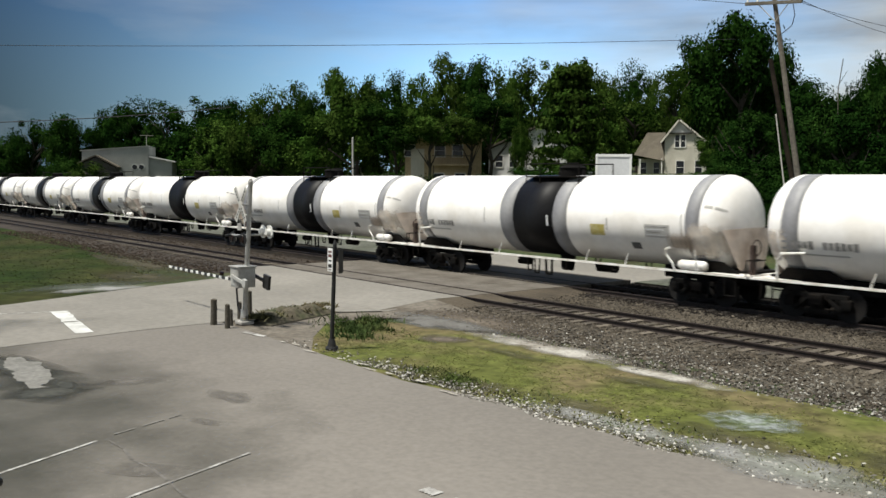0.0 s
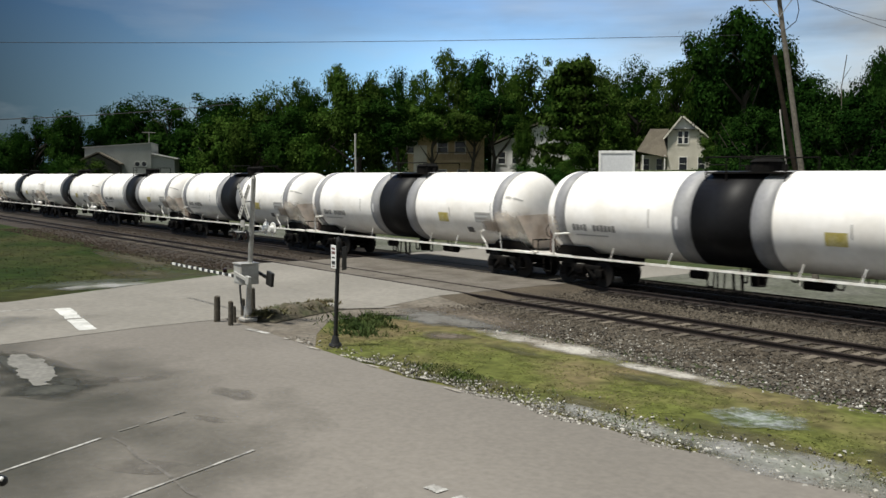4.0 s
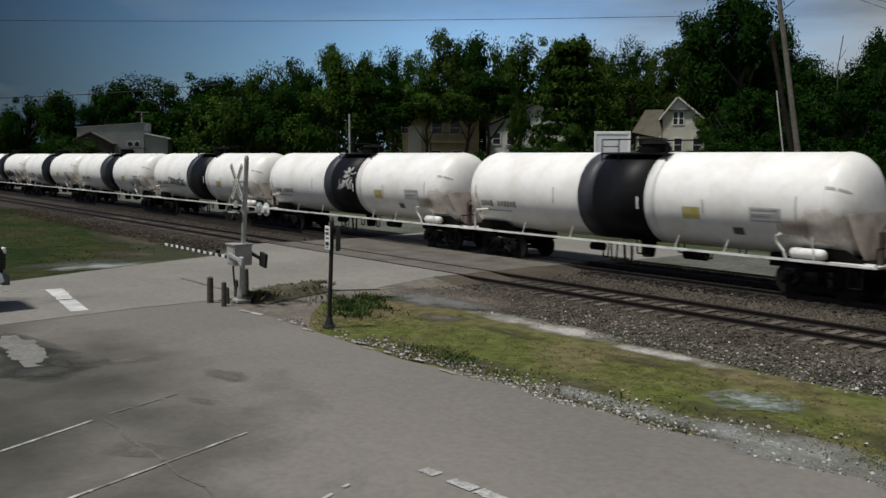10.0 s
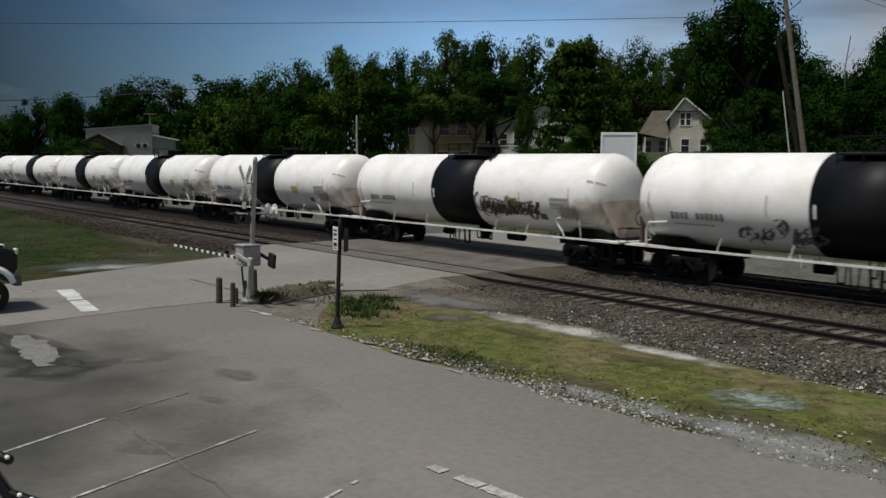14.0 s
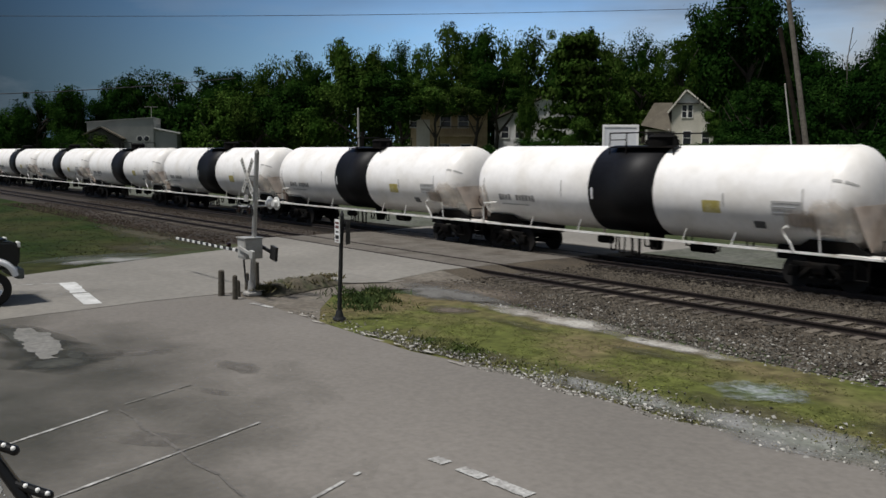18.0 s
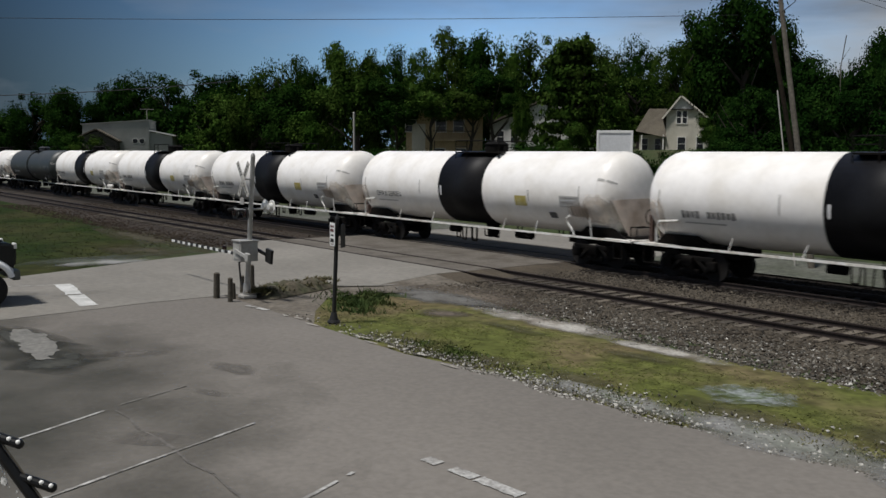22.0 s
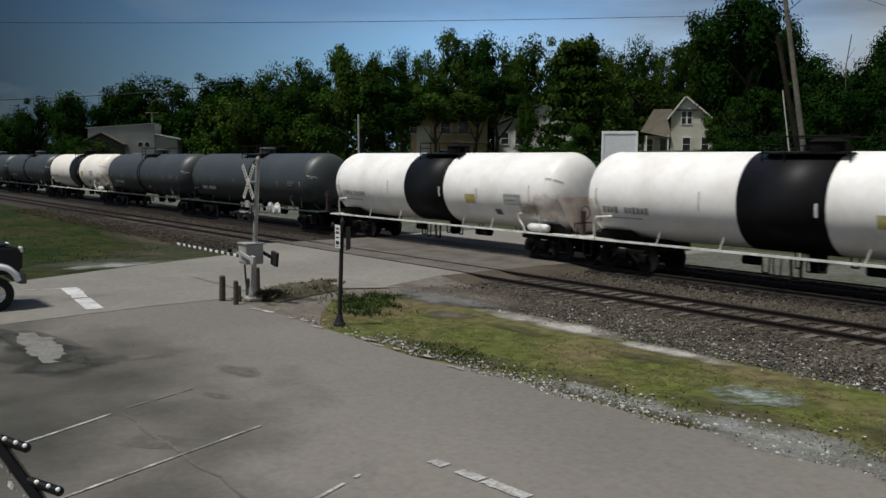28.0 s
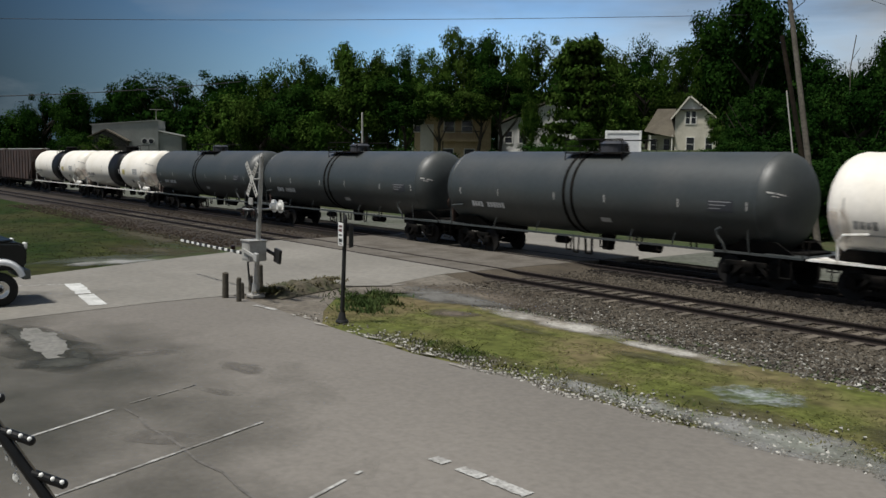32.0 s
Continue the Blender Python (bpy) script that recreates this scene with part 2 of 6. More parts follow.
def piece(name, mesh, parent, m, label=""):
    """One more object on a mesh that exists."""
    ob = new(name, mesh)
    ob.parent = parent
    ob.matrix_basis = m
    if label:
        ob["label"] = label
    return ob


def empty(name, label, category, group="", kind="", at=None):
    ob = new(name)
    ob.empty_display_size = 0.2
    if at is not None:
        ob.matrix_basis = at
    return tagged(ob, label, category, group, kind)


def box(bm, size, m=None, bevel=0.0):
    """Add a box of size (x, y, z) centred on m."""
    r = bmesh.ops.create_cube(bm, size=1)
    v = r["verts"]
    bmesh.ops.transform(bm, matrix=(m or Matrix()) @ Matrix.Diagonal((*size, 1)), verts=v)
    if bevel:
        e = list({e for x in v for e in x.link_edges})
        bmesh.ops.bevel(bm, geom=e, offset=bevel, segments=2, affect="EDGES", profile=0.6)
    return bm


def one_box(size, m=None, bevel=0.0):
    return box(bmesh.new(), size, m, bevel)


def rod(bm, a, b, r0, r1=None, sides=10):
    """Add a tapered rod from a to b."""
    a, b = Vector(a), Vector(b)
    d = b - a
    m = Matrix.Translation((a + b) / 2) @ d.to_track_quat("Z", "Y").to_matrix().to_4x4()
    bmesh.ops.create_cone(bm, cap_ends=True, segments=sides, radius1=r0, radius2=r0 if r1 is None else r1, depth=d.length, matrix=m)
    return bm


def one_rod(a, b, r0, r1=None, sides=10):
    return rod(bmesh.new(), a, b, r0, r1, sides)


def bent(bm, points, r, sides=8):
    for a, b in zip(points, points[1:]):
        rod(bm, a, b, r, r, sides)
    return bm


def lathe_x(profile, sides=40, a0=0.0, a1=2 * math.pi):
    """A surface of revolution round the x axis from (x, radius) pairs."""
    bm = bmesh.new()
    full = abs(a1 - a0 - 2 * math.pi) < 1e-6
    n = sides if full else sides + 1
    rings = []
    for x, r in profile:
        rings.append([bm.verts.new((x, r * math.sin(a0 + (a1 - a0) * k / sides), r * math.cos(a0 + (a1 - a0) * k / sides))) for k in range(n)])
    for p, q in zip(rings, rings[1:]):
        for k in range(sides):
            j = (k + 1) % n
            bm.faces.new((p[k], q[k], q[j], p[j]))
    bmesh.ops.remove_doubles(bm, verts=bm.verts, dist=1e-5)
    bmesh.ops.recalc_face_normals(bm, faces=bm.faces)
    return bm


def text_mesh(words, size, mat, name="lettering"):
    cu = bpy.data.curves.new(name, "FONT")
    cu.body, cu.size, cu.align_x, cu.align_y = words, size, "CENTER", "CENTER"
    cu.extrude = 0.002
    ob = new(name, cu)
    me = bpy.data.meshes.new_from_object(ob.evaluated_get(bpy.context.evaluated_depsgraph_get()))
    bpy.data.objects.remove(ob)
    bpy.data.curves.remove(cu)
    me.materials.append(mat)
    return me


def rise(x, y):
    """Height of the ground: flat by the tracks, climbing behind them to the wooded hill."""
    if y < 33:
        return -0.22
    k = min(1.0, (y - 33) / 60.0)
    far = max(0.0, y - 93) * 0.06
    fade = max(0.25, min(1.0, (x + 330) / 170.0))
    return -0.22 + (5.6 * k * k * (3 - 2 * k) + min(far, 14)) * fade


# ---- train ----
TANK_R, TANK_Z, CAR_L = 1.60, 2.74, 18.1
TRACK_NEAR, TRACK_FAR = 21.05, 26.43


def ring_shell(x0, x1, r, sides=48):
    """A tube of paint round the tank between x0 and x1."""
    return lathe_x([(x0, r - 0.02), (x0, r), (x1, r), (x1, r - 0.02)], sides)


def shell_patch(x0, x1, a0, a1, lift=0.006, sides=10):
    """A patch that lies on the near side of the tank, angles from the top towards the viewer."""
    bm = lathe_x([(x0, TANK_R + lift), (x1, TANK_R + lift)], sides, -radians(a1), -radians(a0))
    return bm


def tank_patch(x0, x1, a0, a1, lift=0.009, n=20):
    """A patch on the near side that follows the tank's domed end too; angles from the top."""
    bm = bmesh.new()
    rows = []
    for i in range(n + 1):
        x = x0 + (x1 - x0) * i / n
        u = max(0.0, (abs(x + 0.3) - 8.485 + 0.78) / 0.78)
        r = TANK_R * (1 - min(0.999, u * u)) ** 0.4 + lift
        rows.append([bm.verts.new((x, -r * math.sin(radians(a0 + (a1 - a0) * j / 12)), r * math.cos(radians(a0 + (a1 - a0) * j / 12)))) for j in range(13)])
    for p, q in zip(rows, rows[1:]):
        for j in range(12):
            bm.faces.new((p[j], p[j + 1], q[j + 1], q[j]))
    return bm


def wheelset(parent, x):
    for s in (-1, 1):
        bm = lathe_x([(-0.07, 0.0), (-0.07, 0.40), (-0.06, 0.46), (0.05, 0.455), (0.055, 0.49), (0.075, 0.49), (0.075, 0.0)], 28)
        bmesh.ops.rotate(bm, verts=bm.verts, matrix=Matrix.Rotation(radians(90 * s), 3, "Z"))
        bmesh.ops.translate(bm, verts=bm.verts, vec=(x, s * 0.75, 0.46))
        part("wheel", bm, M_WHEEL, parent)
    part("axle", one_rod((x, -0.95, 0.46), (x, 0.95, 0.46), 0.07), M_GRIME, parent)


def bogie(car, x):
    """A two-axle truck: side frames with springs, bolster, wheels."""
    tr = part("truck_bolster", one_box((0.45, 2.4, 0.32), pose(x, 0, 0.62), 0.04), M_GRIME, car)
    for s in (-1, 1):
        bm = bmesh.new()
        box(bm, (1.9, 0.14, 0.16), pose(x, s * 1.0, 0.72), 0.03)
        box(bm, (0.75, 0.15, 0.14), pose(x, s * 1.0, 0.28), 0.03)
        for k in (-1, 1):
            box(bm, (0.62, 0.14, 0.13), pose(x + k * 0.52, s * 1.0, 0.49, 0, k * 42, 0), 0.02)
            box(bm, (0.34, 0.2, 0.34), pose(x + k * 0.89, s * 1.0, 0.5), 0.05)
        part("side_frame", bm, M_GRIME, tr)
        for k in (-0.12, 0.12):
            part("spring", one_rod((x + k, s * 1.0, 0.34), (x + k, s * 1.0, 0.64), 0.09, sides=12), M_GRIME, tr)
    for k in (-0.89, 0.89):
        wheelset(tr, x + k)


def grip(bm, pts, r=0.022):
    return bent(bm, pts, r, 6)


# bands of each kind: grey or slate stripe to the left, black, stripe to the right (x along the car)
BANDS = {
    "w": (("black", -1.97, 1.03),),
    "g": (("grey", -2.38, -1.62), ("black", -1.62, 0.62), ("grey", 0.62, 1.34)),
    "l": (("ash", -2.20, -1.45), ("black", -1.45, 0.92), ("pale", 0.92, 1.36)),
    "s": (("slate", -2.10, -1.36), ("black", -1.36, 0.98), ("pale", 0.98, 1.40)),
    "v": (("slate", -2.0, -0.6), ("black", -0.6, 1.13)),
    "c": (("black", -1.46, 1.62),),
    "d": (),
}


def tank_car(kind, turned=False, label=""):
    """Tank car: shell with domed ends, painted band, sill, walkways, hand rails, ladders, trucks. turned: brake end in front."""
    dark = kind == "d"
    paint = M_DARKTANK if dark else M_CREAM if kind == "c" else M_WHITE
    car = empty("tank_car", label, "tank car", "tank cars of the train")
    half = 8.485
    prof = []
    for k in range(9):
        a = k / 8 * math.pi / 2
        prof.append((-half + 0.78 - 0.78 * math.cos(a), TANK_R * math.sin(a) ** 0.8))
    prof += [(-half + 0.8 + (2 * half - 1.6) * k / 12, TANK_R) for k in range(13)]
    prof += [(-x, r) for x, r in prof[8::-1]]
    bm = lathe_x([(x - 0.3, r) for x, r in prof], 48)
    bmesh.ops.translate(bm, verts=bm.verts, vec=(0, 0, TANK_Z))
    tank = part("tank", bm, paint, car, smooth=True)

    def on_tank(name, bm, mat, note=""):
        bmesh.ops.translate(bm, verts=bm.verts, vec=(0, 0, TANK_Z))
        return part(name, bm, mat, tank, note, smooth=True)

    for x in (-half + 0.5, half - 1.1):
        on_tank("weld_ring", lathe_x([(x - 0.05, TANK_R), (x - 0.03, TANK_R + 0.012), (x + 0.03, TANK_R + 0.012), (x + 0.05, TANK_R)], 48), paint)
    looks = {"black": (M_BLACK, "black painted band round the middle"), "grey": (M_GREYBAND, "grey stripe beside the band"), "ash": (M_ASHBAND, "dark grey stripe beside the band"), "slate": (M_SLATEBAND, "slate stripe beside the band"), "pale": (M_PALEBAND, "off-white repainted stripe beside the band")}
    for tone, x0, x1 in BANDS[kind]:
        mat, note = looks[tone]
        on_tank("band" if tone == "black" else "band_edge", ring_shell(x0, x1, TANK_R + 0.012), mat, note)
    if kind == "g":
        on_tank("end_stripe", ring_shell(-half + 0.6, -half + 1.15, TANK_R + 0.010), M_GREYBAND)
        on_tank("end_stripe", ring_shell(half - 1.75, half - 1.2, TANK_R + 0.010), M_GREYBAND)
    if not dark:
        x0 = BANDS[kind][0][1]
        inner = [e for tone, p, e in BANDS[kind] if tone == "black"][0]
        x = inner - 0.34 if turned else x0 + 0.14
        on_tank("reflective_mark", shell_patch(x, x + 0.10, 88, 103, 0.02, 4), M_PALELETTER)
        # lettering panels and placard on the side that faces the road
        d = -0.5 if turned else 0.0
        d += {"c": -0.45}.get(kind, 0.0)
        up = -8 if kind == "c" else 0
        on_tank("data_panel", shell_patch(5.54 + d, 6.6 + d, 94 + up, 110 + up), M_GREYLETTER)
        for k in range(4):
            on_tank("data_line", shell_patch(5.6 + d, 6.5 + d - 0.13 * (k % 3), 96 + up + 3.4 * k, 97.3 + up + 3.4 * k, 0.012, 2), M_PALELETTER if k % 2 else M_BARLETTER)
        on_tank("placard", shell_patch(3.03 + d, 3.72 + d, 97 + up, 112 + up), M_PLACARD)
        on_tank("placard_bracket", shell_patch(3.82 + d, 3.87 + d, 88 + up, 104 + up, 0.02, 4), M_GREYLETTER)
        on_tank("placard_holder", shell_patch(4.85 + d, 5.25 + d, 119, 129), M_LETTER)
        on_tank("end_lettering", tank_patch(7.42, 7.68, 68, 71), M_GREYLETTER)
        on_tank("end_lettering", tank_patch(7.74, 8.0, 68, 71), M_GREYLETTER)
        on_tank("small_lettering", shell_patch(-6.9 + d, -5.3 + d, 118, 120), M_GREYLETTER)
    else:
        far = 0.62 if turned else -0.96
        for x in (far, far + 0.42):
            on_tank("strap", lathe_x([(x - 0.06, TANK_R), (x - 0.06, TANK_R + 0.03), (x + 0.06, TANK_R + 0.03), (x + 0.06, TANK_R)], 48), M_GRIME)
        on_tank("data_panel", shell_patch(5.6, 6.6, 89, 103), M_SLATEBAND)
        for k in range(3):
            on_tank("data_line", shell_patch(5.66, 6.5 - 0.2 * k, 90.5 + 4 * k, 91.6 + 4 * k, 0.012, 2), M_GREYBAND)
        on_tank("end_lettering", tank_patch(7.68, 7.86, 76, 78.2), M_GREYLETTER)
        on_tank("end_lettering", tank_patch(7.90, 8.05, 76, 78.2), M_GREYLETTER)
        on_tank("small_lettering", tank_patch(7.80, 7.95, 80.5, 81.8), M_GREYLETTER)
        on_tank("placard", shell_patch(0.75, 1.25, 122, 129), M_GREYLETTER)
        for x in (-7.3, -4.8, -1.5, 1.1, 4.4, 7.05):
            on_tank("reflective_mark", shell_patch(x, x + 0.045, 90, 100, 0.01, 4), M_GREYLETTER)
    for x in (-3.4, -7.9, 6.55) if not dark else ():
        on_tank("seam_mark", shell_patch(x, x + 0.05, 80, 103, 0.008, 4), M_GREYLETTER)
    if not dark:
        on_tank("spill_stain", tank_patch(6.5, 8.12, 88, 142, 0.012), M_SPILL, "pale brown streaks of spilled product")
        on_tank("spill_stain", tank_patch(5.7, 7.3, 98, 134, 0.016), M_DARKSPILL, "dark brown smear of spilled product")
        on_tank("spill_stain", tank_patch(-8.75, -7.6, 90, 135), M_SPILL, "pale brown streaks of spilled product")
    # manway platform with fittings on top
    top = TANK_Z + TANK_R
    bm = one_rod((0.15, 0, top - 0.06), (0.15, 0, top + 0.30), 0.52, sides=20)
    rod(bm, (0.15, 0, top + 0.30), (0.15, 0, top + 0.40), 0.56, 0.4, 20)
    dome = part("manway", bm, M_GRIME if not dark else M_SLATEBAND, tank)
    for x, y in ((-0.62, 0.1), (0.85, -0.1)):
        part("valve", one_rod((x, y, top - 0.05), (x, y, top + 0.22), 0.11, 0.08, 12), M_GRIME, dome)
    for s in (-1, 1):
        part("grating", one_box((2.9, 0.45, 0.05), pose(-0.1, s * 0.75, top - 0.06)), M_GRIME, tank)
        bm = bmesh.new()
        for x in (-1.5, -0.72, 1.38):
            rod(bm, (x, s * 0.98, top - 0.45), (x, s * 0.98, top + 0.45), 0.024, sides=6)
        grip(bm, [(-1.5, s * 0.98, top + 0.45), (1.38, s * 0.98, top + 0.45)], 0.024)
        grip(bm, [(-1.5, s * 0.98, top + 0.2), (-0.72, s * 0.98, top + 0.2)], 0.018)
        part("top_railing", bm, M_GRIME, tank)
    for s in (1,):
        bm = bmesh.new()
        for x in (-0.25, 0.25):
            grip(bm, [(x, s * 1.02, top - 0.14), (x, s * 1.64, TANK_Z + 0.1), (x, s * 1.64, 0.95)])
        for k in range(11):
            z = 1.05 + k * 0.27
            y = 1.64 if z < TANK_Z + 0.1 else 1.64 - (z - TANK_Z - 0.1) / (top - 0.24 - TANK_Z) * 0.62
            grip(bm, [(-0.25, s * y, z), (0.25, s * y, z)], 0.015)
        part("ladder", bm, M_BLACK if not dark else M_DARKTANK, tank)
    # underframe
    for k in (-1, 1):
        part("stub_sill", one_box((3.5, 1.3, 0.42), pose(k * 7.0, 0, 0.99), 0.02), M_GRIME, car)
    for x in (-0.4,):
        part("outlet_guard", grip(bmesh.new(), [(x, -0.9, 1.05), (x + 0.05, -0.9, 0.42), (x + 0.35, -0.9, 0.42), (x + 0.35, -0.9, 1.05)], 0.05), M_GRIME, car)
    part("bottom_outlet", one_rod((0, 0, 0.55), (0, 0, 1.3), 0.22, 0.32, 16), M_GRIME, car)
    bm = bmesh.new()
    rod(bm, (1.6, 0.0, 0.78), (2.5, 0.0, 0.78), 0.17, sides=14)
    part("air_reservoir", bm, M_GRIME, car)
    bm = one_rod((-2.3, -0.5, 0.8), (-1.7, -0.5, 0.8), 0.15, sides=14)
    part("brake_cylinder", bm, M_GRIME, car)
    rail = M_WHITESTEEL if not dark else M_DARKTANK
    for s in (-1, 1):
        bm = bmesh.new()
        box(bm, (17.0, 0.05, 0.075), pose(0, s * 1.42, 1.10))
        part("side_rail", bm, rail, car)
        for x in (-5.2, -2.63, 2.19, 4.08):
            part("rail_stay", one_rod((x, s * 1.42, 1.10), (x + 0.15, s * 1.4, 1.54), 0.026, sides=6), rail, car)
        part("hand_rail", grip(bmesh.new(), [(-8.04, s * 1.45, 1.1), (-8.02, s * 1.5, 1.72), (-7.86, s * 1.55, 1.94), (-7.1, s * 1.55, 2.0)], 0.038), rail, car)
        part("hand_rail", grip(bmesh.new(), [(6.28, s * 1.45, 1.1), (6.2, s * 1.5, 1.36), (6.0, s * 1.55, 1.62), (5.98, s * 1.58, 1.8), (6.14, s * 1.58, 1.88)], 0.042), rail, car)
        part("grab_post", one_rod((7.15, s * 1.46, 1.1), (7.08, s * 1.5, 1.85), 0.022, sides=6), rail, car)
        # pipes and hoses hung below the rail amidships
        for x, low in ((-1.35, 0.5), (-0.95, 0.42), (0.55, 0.7), (3.1, 0.84)):
            part("hanger", grip(bmesh.new(), [(x, s * 0.98, 1.1), (x + 0.04, s * 0.98, low), (x + 0.26, s * 0.98, low), (x + 0.3, s * 0.98, 1.1)], 0.03), M_GRIME, car)
    for k in (-1, 1):
        bm = bmesh.new()
        box(bm, (1.5, 2.9, 0.06), pose(k * 8.25, 0, 1.09))
        part("end_platform", bm, rail, car)
        for s in (-1, 1):
            part("end_railing", grip(bmesh.new(), [(k * 8.95, s * 1.4, 1.05), (k * 8.95, s * 1.4, 1.62), (k * 8.95, s * 0.6, 1.62)], 0.02), M_GRIME, car)
            part("step", grip(bmesh.new(), [(k * 8.6, s * 1.42, 1.0), (k * 8.6, s * 1.42, 0.45), (k * 8.2, s * 1.42, 0.45), (k * 8.2, s * 1.42, 1.0)], 0.022), M_GRIME, car)
        bm = bmesh.new()
        rod(bm, (k * 8.4, 0, 0.9), (k * 9.0, 0, 0.9), 0.11, sides=10)
        box(bm, (0.3, 0.28, 0.32), pose(k * 8.92, 0, 0.9), 0.05)
        part("coupler", bm, M_GRIME, car)
        for s in (-1, 1):
            bm = bmesh.new()
            vs = [(k * 8.5, s * 0.95, 1.06), (k * 5.9, s * 0.95, 1.06), (k * 6.6, s * 1.15, 1.5), (k * 7.9, s * 1.15, 1.5)]
            a = [bm.verts.new(v) for v in vs]
            b = [bm.verts.new((v[0], v[1] - s * 0.08, v[2])) for v in vs]
            bm.faces.new(a)
            bm.faces.new(b[::-1])
            for i in range(4):
                bm.faces.new((a[i], a[i - 1], b[i - 1], b[i]))
            bmesh.ops.recalc_face_normals(bm, faces=bm.faces)
            part("tank_saddle", bm, M_GRIME, car)
        if not dark:
            # half-height head shield: a dished plate, narrow at its foot
            bm = bmesh.new()
            rows = []
            for j in range(9):
                z = 1.1 + 1.5 * j / 8
                w = 0.52 + 0.92 * (j / 8) ** 0.75
                rows.append([bm.verts.new((k * (8.34 - 0.30 * (w * u / 1.45) ** 2) - (0.18 if k < 0 else 0.0), w * u, z - 0.06 * u * u * (j == 8))) for u in (-1, -0.75, -0.5, -0.25, 0, 0.25, 0.5, 0.75, 1)])
            for p, q in zip(rows, rows[1:]):
                for j in range(8):
                    bm.faces.new((p[j], p[j + 1], q[j + 1], q[j]))
            bmesh.ops.recalc_face_normals(bm, faces=bm.faces)
            bmesh.ops.solidify(bm, geom=bm.faces[:], thickness=0.03)
            part("head_shield", bm, M_JACKET, car, "beige spattered half-height head shield")
        bogie(car, k * 6.95)
    # hand brake stand at one end, the air reservoir beside it
    end = 1 if turned else -1
    part("brake_stand", one_box((0.14, 0.2, 1.0), pose(end * 8.78, -0.75, 1.58), 0.03), M_HOPPER, car)
    part("brake_wheel", lathe_x([(-0.02, 0.24), (0.0, 0.28), (0.02, 0.24)], 20), M_HOPPER, car).matrix_basis = pose(end * 8.9, -0.75, 2.0)
    if turned and not dark:
        bm = lathe_x([(6.3, 0.0), (6.32, 0.13), (6.42, 0.17), (7.28, 0.17), (7.38, 0.13), (7.4, 0.0)], 16)
        bmesh.ops.translate(bm, verts=bm.verts, vec=(0, -1.25, 1.31))
        part("brake_cylinder", bm, rail, car, "white air brake cylinder on the end platform", smooth=True)
    return car


def hopper_car(label):
    """Covered hopper car with ribbed sides and sloped ends."""
    car = empty("hopper_car", label, "hopper car", "freight cars behind the tank cars")
    bm = bmesh.new()
    prof = [(-8.4, 4.4), (8.4, 4.4), (8.4, 3.1), (6.3, 1.0), (-6.3, 1.0), (-8.4, 3.1)]
    a = [bm.verts.new((x, -1.5, z)) for x, z in prof]
    b = [bm.verts.new((x, 1.5, z)) for x, z in prof]
    bm.faces.new(a)
    bm.faces.new(b[::-1])
    for i in range(len(prof)):
        bm.faces.new((a[i], a[i - 1], b[i - 1], b[i]))
    bmesh.ops.recalc_face_normals(bm, faces=bm.faces)
    body = part("body", bm, M_HOPPER, car)
    for s in (-1, 1):
        for k in range(13):
            part("rib", one_box((0.1, 0.09, 3.2), pose(-8.1 + k * 1.35, s * 1.54, 2.75)), M_HOPPER, body)
    part("roof_walk", one_box((16.4, 0.7, 0.06), pose(0, 0, 4.56)), M_WHITESTEEL, body)
    part("roof_hatch", one_box((14.4, 0.55, 0.12), pose(0, 0, 4.46), 0.03), M_HOPPER, body)
    part("side_sill", one_box((17.2, 3.0, 0.3), pose(0, 0, 1.05), 0.02), M_GRIME, car)
    for k in (-1, 1):
        bogie(car, k * 6.95)
        part("coupler", one_box((0.9, 0.28, 0.3), pose(k * 8.7, 0, 0.9), 0.05), M_GRIME, car)
    return car


# order of the train: w white with black band, g with grey edges, l with an ash stripe, s and v with a slate stripe, c cream, d dark grey, h hopper
ORDER = {-1: "g", 0: "g", 1: "g", 3: "g", 4: "g", 5: "g", 6: "g", 7: "g", 8: "l", 9: "l", 10: "s", 11: "s", 12: "s", 13: "s", 14: "v", 15: "w", 29: "d", 33: "d", 34: "d", 35: "c", 36: "d", 37: "d", 38: "d", 39: "c", 40: "c", 41: "h", 42: "h", 43: "h"}
TURNED = {-1, 0, 1, 2, 3, 8, 9, 10, 11, 12, 13, 28, 30, 31, 32, 33, 35, 39, 40}
NOTES = {
    "w": "white tank car with a black middle band and spill stains",
    "g": "white tank car with grey stripes beside its black band",
    "l": "white tank car with a dark grey stripe beside its black band",
    "s": "white tank car with a narrow slate stripe on its black band",
    "v": "white tank car with a wide slate stripe on its black band",
    "c": "cream tank car with a black middle band on the track",
    "d": "dark grey tank car with two straps and black underframe",
}
MADE = {}
TRAIN = {}


def train_car(kind, turned):
    if kind == "h":
        return hopper_car("dark brown covered hopper car with ribbed sides on the track")
    return tank_car(kind, turned, NOTES[kind])


# slack in the couplers, car by car
SLACK = {-1: -0.33, 0: -0.33, 1: -0.33, 2: -0.17, 5: -0.1, 6: -0.24, 7: -0.19, 9: 0.1, 10: 0.12, 11: -0.06, 13: 0.07, 15: 0.18, 17: -0.05, 18: -0.1, 19: -0.12, 20: -0.13, 23: 0.08, 24: 0.17, 25: 0.09, 27: -0.2, 30: 0.1, 31: 0.15, 32: 0.19}


def ride(i, t_extra):
    return -24.55 - CAR_L * i + t_extra - (0.9 if i > 32 else 0.0) + SLACK.get(i, 0.0)


